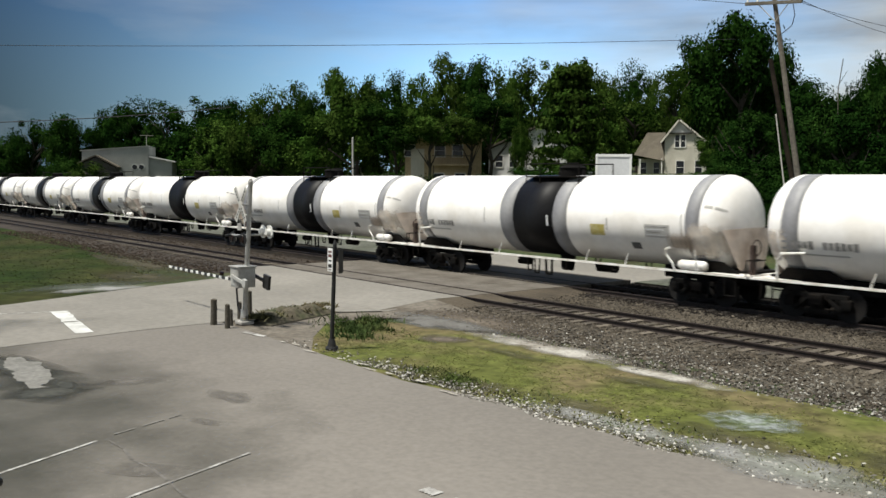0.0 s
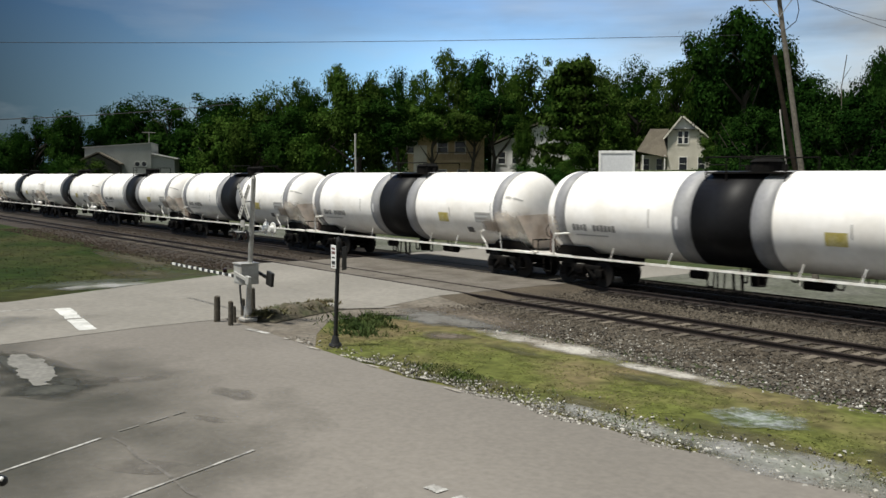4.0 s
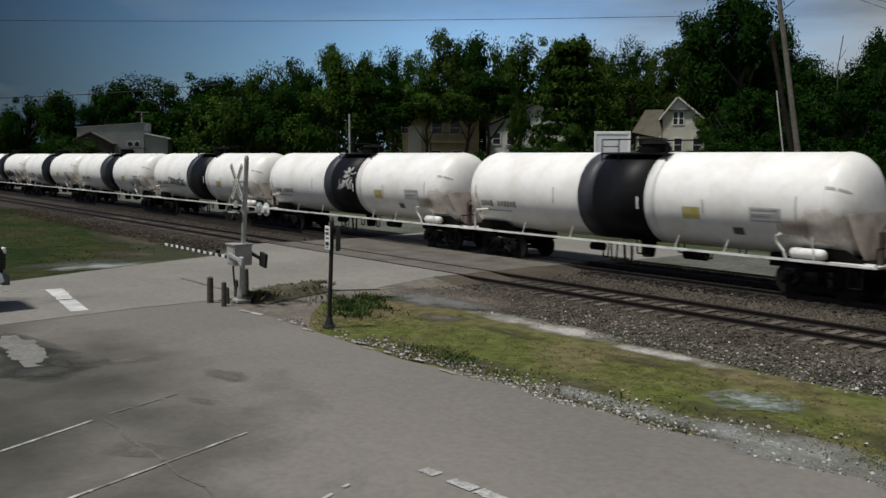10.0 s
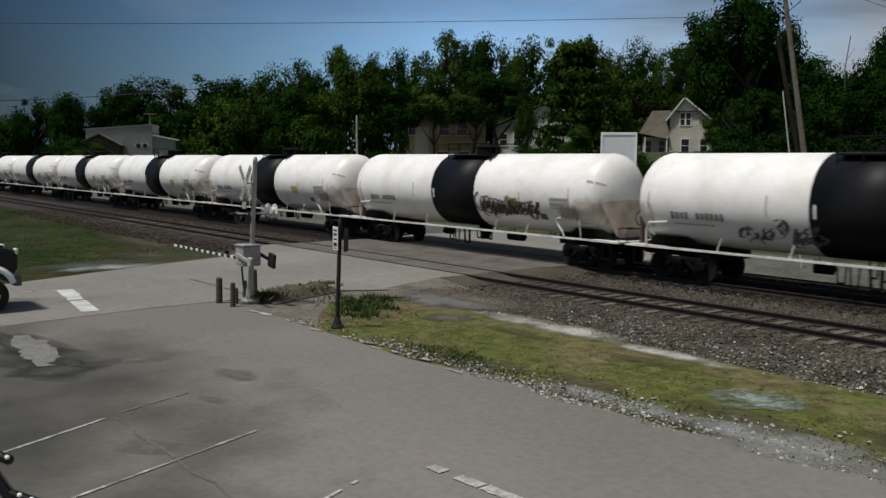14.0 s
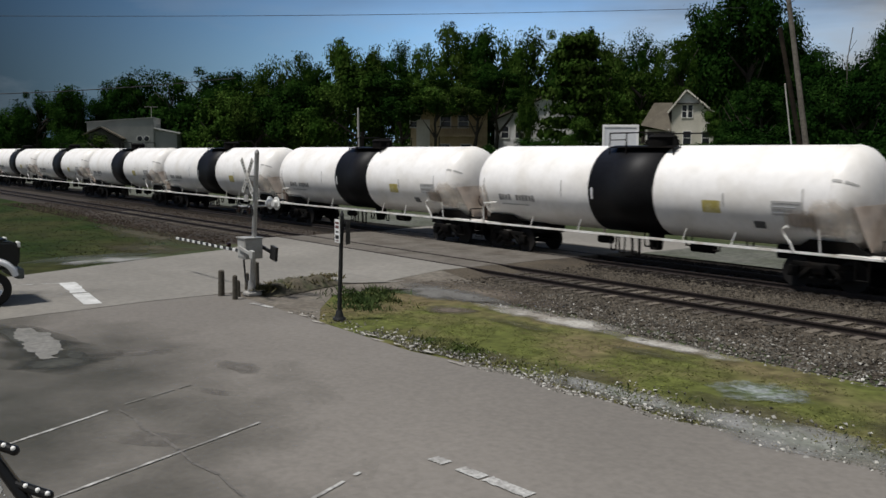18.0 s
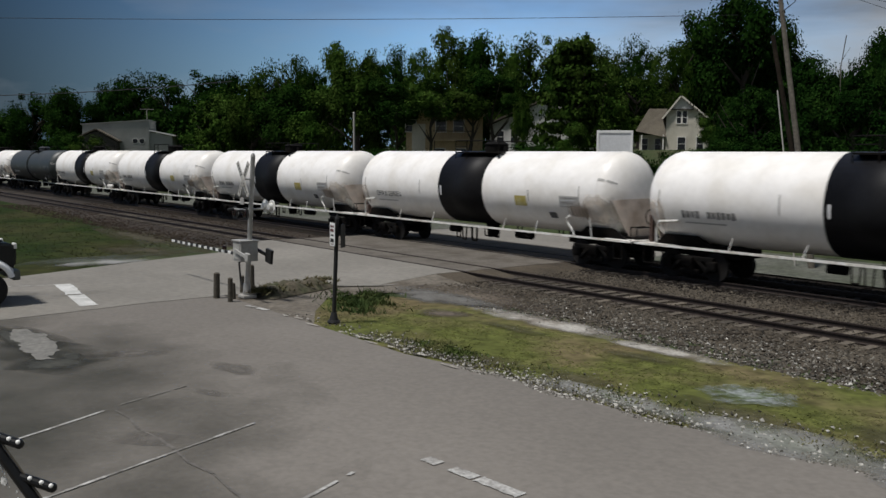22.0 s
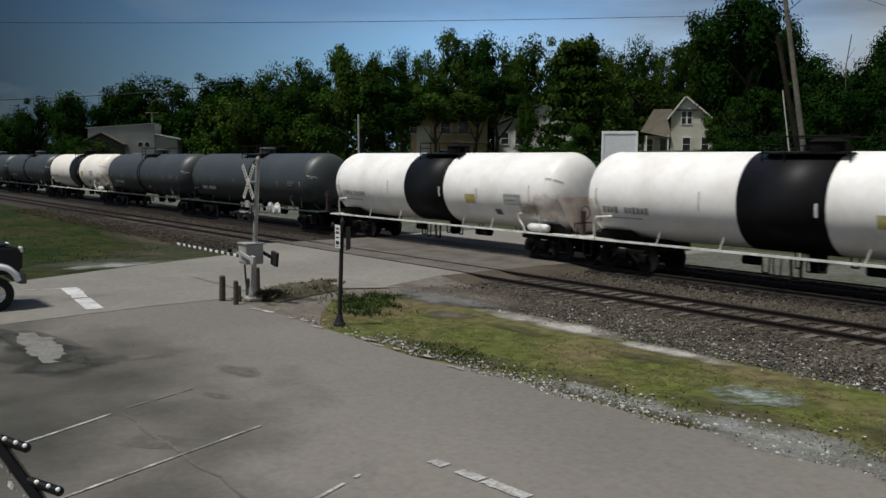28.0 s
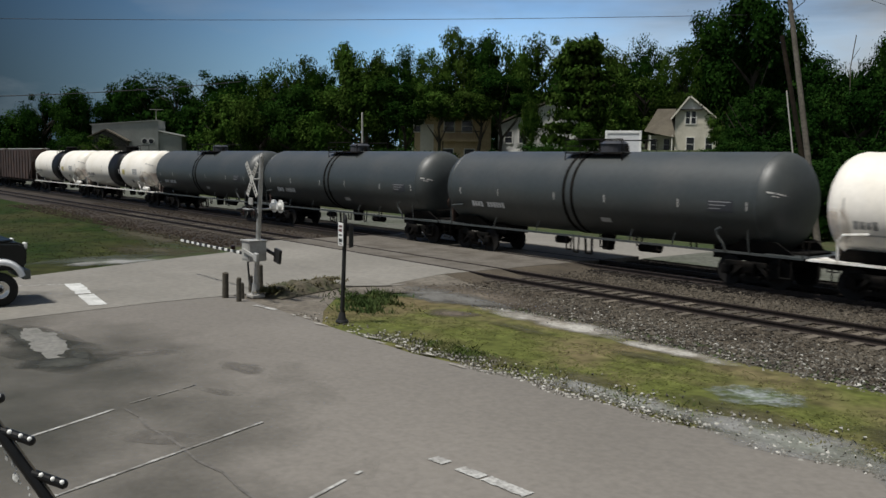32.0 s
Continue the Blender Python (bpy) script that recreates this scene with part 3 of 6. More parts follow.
for i in range(-2, 44):
    kind = (ORDER.get(i, "w"), i in TURNED)
    at = pose(ride(i, 0), TRACK_FAR, 0)
    if kind not in MADE:
        MADE[kind] = train_car(*kind)
        MADE[kind].matrix_basis = at
        TRAIN[i] = MADE[kind]
    else:
        TRAIN[i] = copy_thing(MADE[kind], at)


# ---- lettering and painted marks on single cars ----
NUMBERS = {8: "DPRX 259377", 25: "DPRX 259351", 32: "DPRX 259344"}


def wrap_on_tank(me, x, angle, lift=0.012):
    """Bend flat lettering round the near side of the tank, centred at x and angle from the top."""
    for v in me.vertices:
        a = radians(angle) - v.co.y / TANK_R
        r = TANK_R + lift + v.co.z
        v.co = (x + v.co.x, -r * math.sin(a), TANK_Z + r * math.cos(a))


def tank_of(car):
    return [o for o in car.children if o.name.split(".")[0] == "tank"][0]


def number_bars(mat, x, angle):
    """Plain letter-sized bars where a fleet number cannot be read, bent round the tank."""
    bm = bmesh.new()
    for k in range(10):
        xa = -1.08 + 0.185 * k + (0.26 if k > 3 else 0.0)
        hi = 0.13 - 0.012 * (k % 3)
        for j in range(2):
            ya, yb = -hi + hi * j, hi * j
            bm.faces.new([bm.verts.new((u, v, 0)) for u, v in ((xa, ya), (xa + 0.145, ya), (xa + 0.145, yb), (xa, yb))])
    bmesh.ops.remove_doubles(bm, verts=bm.verts, dist=0.001)
    me = bpy.data.meshes.new("number_bars")
    bm.to_mesh(me)
    bm.free()
    me.materials.append(mat)
    wrap_on_tank(me, x, angle)
    return me


BARS = {(dark, turned): number_bars(M_PALELETTER if dark else M_BARLETTER, -5.5 if dark else -6.5 if turned else -5.9, 114.5 if dark else 108) for dark in (False, True) for turned in (False, True)}
for i, car in TRAIN.items():
    kind = ORDER.get(i, "w")
    if kind == "h":
        continue
    if i in NUMBERS:
        me = text_mesh(NUMBERS[i], 0.35, M_LETTER)
        wrap_on_tank(me, -6.5 if i in TURNED else -5.9, 107)
        piece("fleet_number", me, tank_of(car), Matrix(), "black fleet lettering")
    else:
        tagged(piece("fleet_number", BARS[kind == "d", i in TURNED], tank_of(car), Matrix(), "fleet number in small bars"), kind="stuff")


def painted_scrawl(car, x0, x1, a0, a1, mat, seed, label, dense=6):
    """Sprayed strokes on the tank's near side."""
    rng = random.Random(seed)
    bm = bmesh.new()
    for k in range(int((x1 - x0) * dense)):
        x = rng.uniform(x0, x1)
        a = rng.uniform(a0, a1)
        da, dx = rng.uniform(-11, 11), rng.uniform(-0.28, 0.28)
        w = rng.uniform(0.05, 0.13)
        ring = []
        for j in range(6):
            t = j / 5
            cx, ca = x + dx * t + 0.14 * math.sin(t * 4 + k), radians(a + da * t + 4 * math.cos(t * 5 + k))
            r = TANK_R + 0.016 + 0.0006 * k
            ring.append([bm.verts.new((cx + s * w / 2, -r * math.sin(ca), TANK_Z + r * math.cos(ca))) for s in (-1, 1)])
        for p, q in zip(ring, ring[1:]):
            bm.faces.new((p[0], q[0], q[1], p[1]))
    tagged(part("painted_scrawl", bm, mat, tank_of(car), label), kind="stuff")


def painted_loops(car, x0, x1, angle, high, mat, label, seed):
    """A row of sprayed round letters as ring strokes."""
    rng = random.Random(seed)
    bm = bmesh.new()
    x, k = x0, 0
    while x < x1:
        rx, ra = rng.uniform(0.16, 0.26), high * rng.uniform(0.75, 1.2)
        mid = angle + (x - x0) / (x1 - x0) * 6 + rng.uniform(-2, 2)
        span = rng.uniform(4.6, 6.28)
        rings = []
        for j in range(15):
            t = rng.uniform(0, 0.12) + span * j / 14
            w = 0.085 + 0.025 * math.sin(j)
            row = []
            for d in (-1, 1):
                px, pa = x + (rx + d * w * 0.5) * math.cos(t), radians(mid + (ra + d * w * 18) * math.sin(t))
                r = TANK_R + 0.02 + 0.001 * k
                row.append(bm.verts.new((px, -r * math.sin(pa), TANK_Z + r * math.cos(pa))))
            rings.append(row)
        for p, q in zip(rings, rings[1:]):
            bm.faces.new((p[0], p[1], q[1], q[0]))
        x += rx * 1.25
        k += 1
    tagged(part("painted_scrawl", bm, mat, tank_of(car), label), kind="stuff")


painted_scrawl(TRAIN[12], -0.45, 0.6, 66, 98, M_GREYLETTER, 1, "grey sprayed scrawl", 22)
painted_loops(TRAIN[16], 1.3, 4.6, 108, 12, M_LETTER, "black sprayed loops", 2)
painted_loops(TRAIN[13], -5.1, -2.5, 101, 7, M_LETTER, "black sprayed loops", 6)
painted_scrawl(TRAIN[16], 1.4, 4.9, 106, 122, M_HOPPER, 12, "brown sprayed scrawl", 14)
painted_scrawl(TRAIN[16], 2.9, 3.5, 99, 108, M_PLACARD, 13, "ochre sprayed scrawl", 14)
painted_scrawl(TRAIN[14], 4.7, 5.9, 108, 117, M_LETTER, 4, "black sprayed scrawl")
painted_scrawl(TRAIN[8], -0.2, 0.6, 118, 126, M_GREYLETTER, 8, "white sprayed scrawl")
painted_scrawl(TRAIN[9], -2.0, -1.1, 105, 112, M_GREYLETTER, 9, "white sprayed scrawl")
painted_scrawl(TRAIN[15], -4.3, -1.7, 115, 134, M_LETTER, 5, "black sprayed scrawl", 14)



# ---- ground, road, tracks ----
M_GROUND = material("grassy_ground", (0.03, 0.045, 0.012), 0.95, grain=0.35, scale=5, second=(0.05, 0.05, 0.022), spots=0.35, bump=0.6)
M_LOT = material("worn_asphalt", (0.142, 0.130, 0.114), 0.9, grain=0.10, scale=9.0, detail=14, second=(0.180, 0.165, 0.145), spots=0.11, bump=0.2)
M_ROAD = material("pale_road", (0.168, 0.158, 0.138), 0.9, grain=0.12, scale=5, detail=12, second=(0.2, 0.188, 0.165), spots=0.25, bump=0.2)
M_BALLAST = material("ballast", (0.070, 0.057, 0.040), 0.95, grain=0.4, scale=16, second=(0.038, 0.031, 0.023), spots=0.6, bump=1.0)
M_WESTBALLAST = material("dark_brown_ballast", (0.035, 0.027, 0.02), 0.95, grain=0.4, scale=12, second=(0.02, 0.016, 0.012), spots=0.4, bump=1.0)
M_PANEL = material("stained_crossing_asphalt", (0.118, 0.106, 0.09), 0.9, grain=0.2, scale=6, detail=10, second=(0.075, 0.065, 0.052), spots=0.9, bump=0.3)
M_SHOULDER = material("shoulder_dirt", (0.135, 0.12, 0.098), 0.95, grain=0.3, scale=7, second=(0.085, 0.072, 0.056), spots=0.8, bump=0.6)
M_RAIL = material("rail_steel", (0.028, 0.021, 0.018), 0.65, 0.2, grain=0.25, scale=12)
M_SLEEPER = material("sleeper_wood", (0.086, 0.073, 0.057), 0.9, grain=0.3, scale=14, object_random=0.5, bump=0.4)


def sheet(name, outline, z, mat, label, kind="structure", thick=0.0, category=""):
    """A flat piece of ground with the given outline; thick gives it a lip."""
    bm = bmesh.new()
    f = bm.faces.new([bm.verts.new((x, y, z)) for x, y in outline])
    if f.normal.z < 0:
        f.normal_flip()
    if thick:
        bmesh.ops.solidify(bm, geom=bm.faces[:], thickness=thick)
        bmesh.ops.recalc_face_normals(bm, faces=bm.faces)
    return tagged(part(name, bm, mat), label, category, "", kind)


def terrain():
    xs = sorted({*np.arange(-400, 201, 12.0), *np.linspace(-2500, -400, 12), *np.linspace(200, 2500, 12)})
    ys = sorted({*np.arange(33, 260, 6.0), *np.linspace(-2500, 33, 24), *np.linspace(260, 3000, 14)})
    verts = [(x, y, rise(x, y)) for y in ys for x in xs]
    n = len(xs)
    faces = [(j * n + i, j * n + i + 1, (j + 1) * n + i + 1, (j + 1) * n + i) for j in range(len(ys) - 1) for i in range(n - 1)]
    me = bpy.data.meshes.new("ground")
    me.from_pydata(verts, [], faces)
    me.materials.append(M_GROUND)
    for p in me.polygons:
        p.use_smooth = True
    tagged(new("ground", me), "grassy ground rising to a wooded hill behind the tracks", "ground", "", "structure")


terrain()
M_FIELD = material("field_soil", (0.013, 0.024, 0.003), 0.95, grain=0.45, scale=1.6, detail=10, second=(0.034, 0.034, 0.011), spots=0.13, bump=0.5, gloss=0.1)
sheet("meadow", [(-300, -80), (-30.5, -80), (-31.5, 4.0), (-33.4, 9.0), (-36.6, 13.2), (-40.5, 14.6), (-48, 16.4), (-60, 17.8), (-80, 18.9), (-120, 19.4), (-300, 19.4)], -0.205, M_FIELD, "dark green meadow beside the road")
M_VERGE = material("verge_turf", (0.080, 0.090, 0.024), 0.95, grain=0.4, scale=3.2, detail=10, second=(0.118, 0.096, 0.050), spots=0.42, bump=0.5, gloss=0.1)
sheet("verge", [(-18.6, 10.8), (60, 9.5), (60, 16.2), (-19.5, 16.2), (-22.9, 15.2), (-22.6, 13.6), (-20.9, 12.2)], -0.186, M_VERGE, "yellow-green turf verge between lot and tracks")
LOT = [(-27.0, -40), (60, -40), (60, 10.0), (0, 11.6), (-6.0, 12.3), (-8.5, 11.4), (-12.6, 11.4), (-15.1, 11.0), (-17.7, 11.1), (-21.2, 11.2), (-24.0, 11.3), (-27.0, 11.3)]
sheet("pavement", LOT, -0.15, M_LOT, "worn grey asphalt parking lot with patches")
ROAD = [(-24.0, -60), (-24.0, 4.8), (-24.6, 9.0), (-24.7, 14.5), (-23.6, 16.6), (-24.3, 19.9), (-24.3, 31.0), (-26, 80), (-38, 80), (-41.0, 31.0), (-36.2, 17.0), (-34.4, 12.2), (-32.2, 7.1), (-31.2, -60)]
sheet("road", ROAD, -0.14, M_ROAD, "pale worn asphalt road that crosses the tracks")


def rail_profile():
    return [(-0.07, -0.17), (0.07, -0.17), (0.07, -0.155), (0.012, -0.13), (0.012, -0.045), (0.036, -0.035), (0.036, 0.0), (-0.036, 0.0), (-0.036, -0.035), (-0.012, -0.045), (-0.012, -0.13), (-0.07, -0.155)]


def rails(y, name):
    tr = empty("railway_track", "railway track with brown steel rails on wooden sleepers", "railway track", "the two tracks", "structure", pose(0, y, 0))
    for s in (-1, 1):
        bm = bmesh.new()
        a = [bm.verts.new((-900, s * 0.7525 + u, v)) for u, v in rail_profile()]
        b = [bm.verts.new((900, s * 0.7525 + u, v)) for u, v in rail_profile()]
        for i in range(len(a)):
            bm.faces.new((a[i], a[i - 1], b[i - 1], b[i]))
        bmesh.ops.recalc_face_normals(bm, faces=bm.faces)
        part("rail", bm, M_RAIL, tr)
    return tr


TRACKS = [rails(TRACK_NEAR, "near"), rails(TRACK_FAR, "far")]
bm = one_box((0.23, 2.6, 0.18), None, 0.015)
me = bpy.data.meshes.new("sleeper")
bm.to_mesh(me)
bm.free()
me.materials.append(M_SLEEPER)
# far track sleepers: the train's shade is put into their wood colour
shaded = me.copy()
shaded.materials[0] = material("shaded_sleeper_wood", (0.022, 0.019, 0.016), 0.9, grain=0.3, scale=14, object_random=0.35)
rng = random.Random(2)
for k, tr in enumerate(TRACKS):
    for i in range(-120, 40):
        x = i * 0.53
        if -38.5 < x < -24.5:
            continue
        if k and i < -70:
            continue
        piece("sleeper", me if not k else shaded, tr, pose(x + rng.uniform(-0.03, 0.03), rng.uniform(-0.05, 0.05), -0.238 + rng.uniform(-0.01, 0.012), 0, 0, rng.uniform(-1.5, 1.5)))


def ballast(x0, x1, name):
    bm = bmesh.new()
    rows = []
    n = max(2, int((x1 - x0) / 3))
    prof = [(15.6, -0.24), (18.2, -0.21), (19.2, -0.19), (28.3, -0.19), (30.8, -0.22), (33.5, -0.26)]
    for i in range(n + 1):
        x = x0 + (x1 - x0) * i / n
        rows.append([bm.verts.new((x, y + (noise.noise((x * 0.3, y, 0)) * 0.5 if j in (0, 5) else 0), z)) for j, (y, z) in enumerate(prof)])
    for p, q in zip(rows, rows[1:]):
        for j in range(5):
            bm.faces.new((p[j], q[j], q[j + 1], p[j + 1]))
    bmesh.ops.recalc_face_normals(bm, faces=bm.faces)
    tagged(part("ballast_bed", bm, M_WESTBALLAST if x1 < -30 else M_BALLAST), "brown-grey stone ballast under the tracks", "ballast", "", "structure")


ballast(-24.2, 400, "east")
ballast(-900, -38.5, "west")
# bed under the train: its shade is painted in as near-black ballast
M_BLACKBED = material("oily_ballast", (0.012, 0.0105, 0.009), 0.95, grain=0.5, scale=16, second=(0.02, 0.017, 0.014), spots=0.8, bump=0.8, gloss=0.1)
sheet("oily_ballast_bed", [(-24.25, 25.0), (300, 25.0), (300, 29.9), (-24.25, 29.9)], -0.184, M_BLACKBED, "far track ballast painted black with the shade of the train")
sheet("oily_ballast_bed", [(-600, 24.4), (-38.6, 24.4), (-38.6, 29.9), (-600, 29.9)], -0.184, M_BLACKBED, "far track ballast painted black with the shade of the train")
# crossing panels between and beside the rails
for y0, y1 in ((19.0, 20.2), (20.42, 21.68), (21.92, 25.58), (25.80, 27.06), (27.3, 29.5)):
    k0, k1 = -24.3, -38.6
    face = M_ROAD if y1 < 20.5 else M_PANEL
    n = 6
    for j in range(n):
        xa, xb = k0 + (k1 - k0) * j / n, k0 + (k1 - k0) * (j + 1) / n
        tagged(part("crossing_panel", one_box((abs(xb - xa) - 0.02, y1 - y0, 0.2), pose((xa + xb) / 2, (y0 + y1) / 2, -0.107 + 0.001 * (j % 2)), 0.015), face), "pale asphalt crossing panel between the rails", "crossing panel", "crossing panels", "structure")


for y0, y1 in ((20.2, 20.42), (21.68, 21.92), (25.58, 25.8), (27.06, 27.3)):
    sheet("flangeway", [(-24.3, y0), (-24.3, y1), (-38.6, y1), (-38.6, y0)], -0.05, M_BLACKBED, "dark groove beside the rail in the crossing")


def ramp(name, a, b, c, d, mat, label):
    """A sloping piece of ground through four corners."""
    bm = bmesh.new()
    f = bm.faces.new([bm.verts.new(p) for p in (a, b, c, d)])
    f.normal_update()
    if f.normal.z < 0:
        f.normal_flip()
    return tagged(part(name, bm, mat), label, "", "", "structure")


ramp("road_ramp", (-23.9, 16.4, -0.137), (-36.0, 16.4, -0.137), (-37.6, 19.02, -0.006), (-24.28, 19.02, -0.006), M_ROAD, "pale asphalt ramp up to the tracks")
ramp("dirt_ramp", (-23.88, 16.4, -0.142), (-24.3, 19.02, -0.012), (-22.6, 19.0, -0.2), (-22.6, 16.2, -0.216), M_SHOULDER, "brown dirt ramp beside the crossing")
for y0, y1 in ((19.0, 20.2), (20.4, 21.7), (21.9, 25.6)):
    ramp("dirt_ramp", (-24.32, y0, -0.02), (-24.32, y1, -0.02), (-22.6, y1, -0.195), (-22.9, y0, -0.2), M_BALLAST, "brown dirt ramp beside the crossing")
    ramp("dirt_ramp", (-38.58, y0, -0.02), (-38.58, y1, -0.02), (-40.0, y1, -0.195), (-40.0, y0, -0.2), M_WESTBALLAST, "brown dirt ramp beside the crossing")
sheet("dirt_shoulder", [(-25.0, 9.0), (-18.6, 10.82), (-20.9, 12.22), (-22.6, 13.62), (-22.88, 15.22), (-22.3, 16.2), (-22.7, 19.0), (-24.6, 19.0), (-25.0, 14.0)], -0.176, M_SHOULDER, "grey-brown dirt shoulder between road and grass")
ramp("dirt_ramp", (-22.3, 16.2, -0.176), (-22.7, 19.0, -0.176), (-18.6, 18.9, -0.235), (-18.2, 16.2, -0.26), M_SHOULDER, "grey-brown dirt running out into the ballast")


# ---- lot markings, patches ----
M_LINE = material("worn_white_line", (0.36, 0.355, 0.335), 0.8, grain=0.3, scale=18, second=(0.17, 0.16, 0.145), spots=4)
M_FADED = material("faded_white_line", (0.21, 0.205, 0.19), 0.85, grain=0.3, scale=14, second=(0.13, 0.122, 0.11), spots=3)
M_GHOST = material("nearly_gone_line", (0.155, 0.148, 0.134), 0.88, grain=0.3, scale=14, second=(0.125, 0.117, 0.104), spots=3)
M_BAR = material("white_stop_line", (0.52, 0.52, 0.50), 0.8, grain=0.15, scale=14, second=(0.36, 0.36, 0.34), spots=1.6)
M_STAIN = material("dark_patch", (0.026, 0.027, 0.022), 0.9, grain=0.25, scale=6, second=(0.06, 0.06, 0.05), spots=1.1, bump=0.2, soft_edge=0.95)
M_BROKEN = material("crumbled_asphalt", (0.030, 0.031, 0.026), 0.95, grain=0.35, scale=9, second=(0.055, 0.055, 0.046), spots=1.5, bump=0.5, soft_edge=0.55)
# older asphalt; the darkening towards the view's left edge is painted in too
M_OLDDIMLOT = material("old_dimmed_asphalt", (0.046, 0.046, 0.037), 0.9, grain=0.14, scale=6.0, detail=12, second=(0.07, 0.069, 0.058), spots=0.4, bump=0.2, soft_edge=0.9)
M_LANE = material("worn_dark_lane", (0.09, 0.09, 0.085), 0.9, grain=0.15, scale=5.0, second=(0.12, 0.12, 0.113), spots=0.5, soft_edge=1.0)
M_BARE = material("bare_brown_ground", (0.050, 0.043, 0.025), 0.95, grain=0.4, scale=4, detail=10, second=(0.040, 0.042, 0.016), spots=0.5, bump=0.5, soft_edge=0.85)
M_THIN = material("thin_worn_turf", (0.072, 0.066, 0.032), 0.95, grain=0.4, scale=5, detail=10, second=(0.06, 0.06, 0.024), spots=0.8, bump=0.5, soft_edge=0.95)
M_BLUEDUST = material("dusty_verge", (0.052, 0.058, 0.042), 0.95, grain=0.35, scale=4, second=(0.038, 0.046, 0.028), spots=0.5, soft_edge=0.8)
M_GREYGRAVEL = material("grey_gravel", (0.125, 0.122, 0.112), 0.95, grain=0.35, scale=12, second=(0.085, 0.08, 0.07), spots=1.1, bump=0.6, soft_edge=0.6)
M_FAINT = material("oil_stain", (0.118, 0.109, 0.096), 0.9, grain=0.2, scale=10, second=(0.13, 0.12, 0.106), spots=2, soft_edge=0.95)
M_DIRT = material("brown_dirt", (0.085, 0.07, 0.055), 0.95, grain=0.4, scale=9, second=(0.12, 0.1, 0.075), spots=1.0, bump=0.6, soft_edge=0.7)
M_PALEPATCH = material("pale_patch", (0.165, 0.16, 0.145), 0.85, grain=0.25, scale=9, second=(0.12, 0.118, 0.105), spots=1.5, bump=0.3)
M_DUST = material("pale_gravel", (0.34, 0.325, 0.29), 0.95, grain=0.3, scale=14, second=(0.22, 0.2, 0.17), spots=1.2, bump=0.6)
M_GRAVEL = material("loose_gravel", (0.34, 0.325, 0.29), 0.95, grain=0.3, scale=14, second=(0.2, 0.18, 0.15), spots=1.2, bump=0.6, soft_edge=0.6)
M_FARROAD = material("grey_gravel_road", (0.092, 0.094, 0.078), 0.95, grain=0.4, scale=5, second=(0.058, 0.064, 0.044), spots=0.35, bump=0.5)
M_SAND = material("grey_sand", (0.21, 0.21, 0.20), 0.95, grain=0.25, scale=10, second=(0.15, 0.16, 0.13), spots=0.9, bump=0.5, soft_edge=0.7)


def line(a, b, width, z, mat, name="parking_line", label="worn white painted parking line on asphalt", gaps=((0, 1),)):
    a, b = Vector(a), Vector(b)
    d = (b - a).normalized()
    n = Vector((-d.y, d.x)) * width / 2
    bm = bmesh.new()
    for g0, g1 in gaps:
        p, q = a.lerp(b, g0), a.lerp(b, g1)
        k = 12
        up = [bm.verts.new((*(p.lerp(q, i / k) + n * (1 + 0.35 * noise.noise((p.x + i, g0 * 7, 3)))), z)) for i in range(k + 1)]
        dn = [bm.verts.new((*(p.lerp(q, i / k) - n * (1 + 0.35 * noise.noise((p.x + i, g0 * 7, 9)))), z)) for i in range(k + 1)]
        for i in range(k):
            bm.faces.new((dn[i], dn[i + 1], up[i + 1], up[i]))
    bmesh.ops.recalc_face_normals(bm, faces=bm.faces)
    for f in bm.faces:
        if f.normal.z < 0:
            f.normal_flip()
    return tagged(part(name, bm, mat), label, "road marking", "painted markings", "structure")


def blotch(name, centre, rx, ry, z, mat, label, seed, turn=0.0, rough=0.35, n=40, category="patch"):
    """A flat patch with an uneven outline."""
    bm = bmesh.new()
    vs = []
    for i in range(n):
        a = 2 * math.pi * i / n
        r = 1 + rough * noise.noise((math.cos(a) * 1.7 + seed * 5, math.sin(a) * 1.7, seed)) * 1.6 + rough * 0.5 * noise.noise((math.cos(a) * 5, math.sin(a) * 5, seed + 9))
        p = Vector((rx * r * math.cos(a), ry * r * math.sin(a)))
        p.rotate(Matrix.Rotation(radians(turn), 2))
        vs.append(bm.verts.new((centre[0] + p.x, centre[1] + p.y, z)))
    bm.faces.new(vs)
    bmesh.ops.triangulate(bm, faces=bm.faces)
    for f in bm.faces:
        if f.normal.z < 0:
            f.normal_flip()
    return tagged(part(name, bm, mat), label, category, "", "structure")


M_CRACK = material("dark_crack", (0.108, 0.10, 0.09), 0.9, grain=0.3, scale=9, second=(0.115, 0.108, 0.097), spots=2.5)


def ragged(outline, amp, seed, n=5):
    """The outline with its edges broken up."""
    out = []
    for k, (p, q) in enumerate(zip(outline, outline[1:] + outline[:1])):
        for j in range(n):
            u = j / n
            x, y = p[0] + (q[0] - p[0]) * u, p[1] + (q[1] - p[1]) * u
            out.append((x + amp * noise.noise((x * 4, y * 4, seed)), y + amp * 0.6 * noise.noise((x * 4, y * 4, seed + 5))))
    return out


Z0 = -0.146
line((-15.2, 6.2), (-14.66, 4.84), 0.04, Z0 + 0.010, M_GHOST, gaps=((0, 0.2), (0.27, 0.6), (0.7, 1)))
line((-14.45, 4.5), (-13.2, 2.0), 0.06, Z0 + 0.010, M_LINE)
line((-12.4, 6.15), (-10.9, 2.2), 0.05, Z0 + 0.0095, M_FADED)
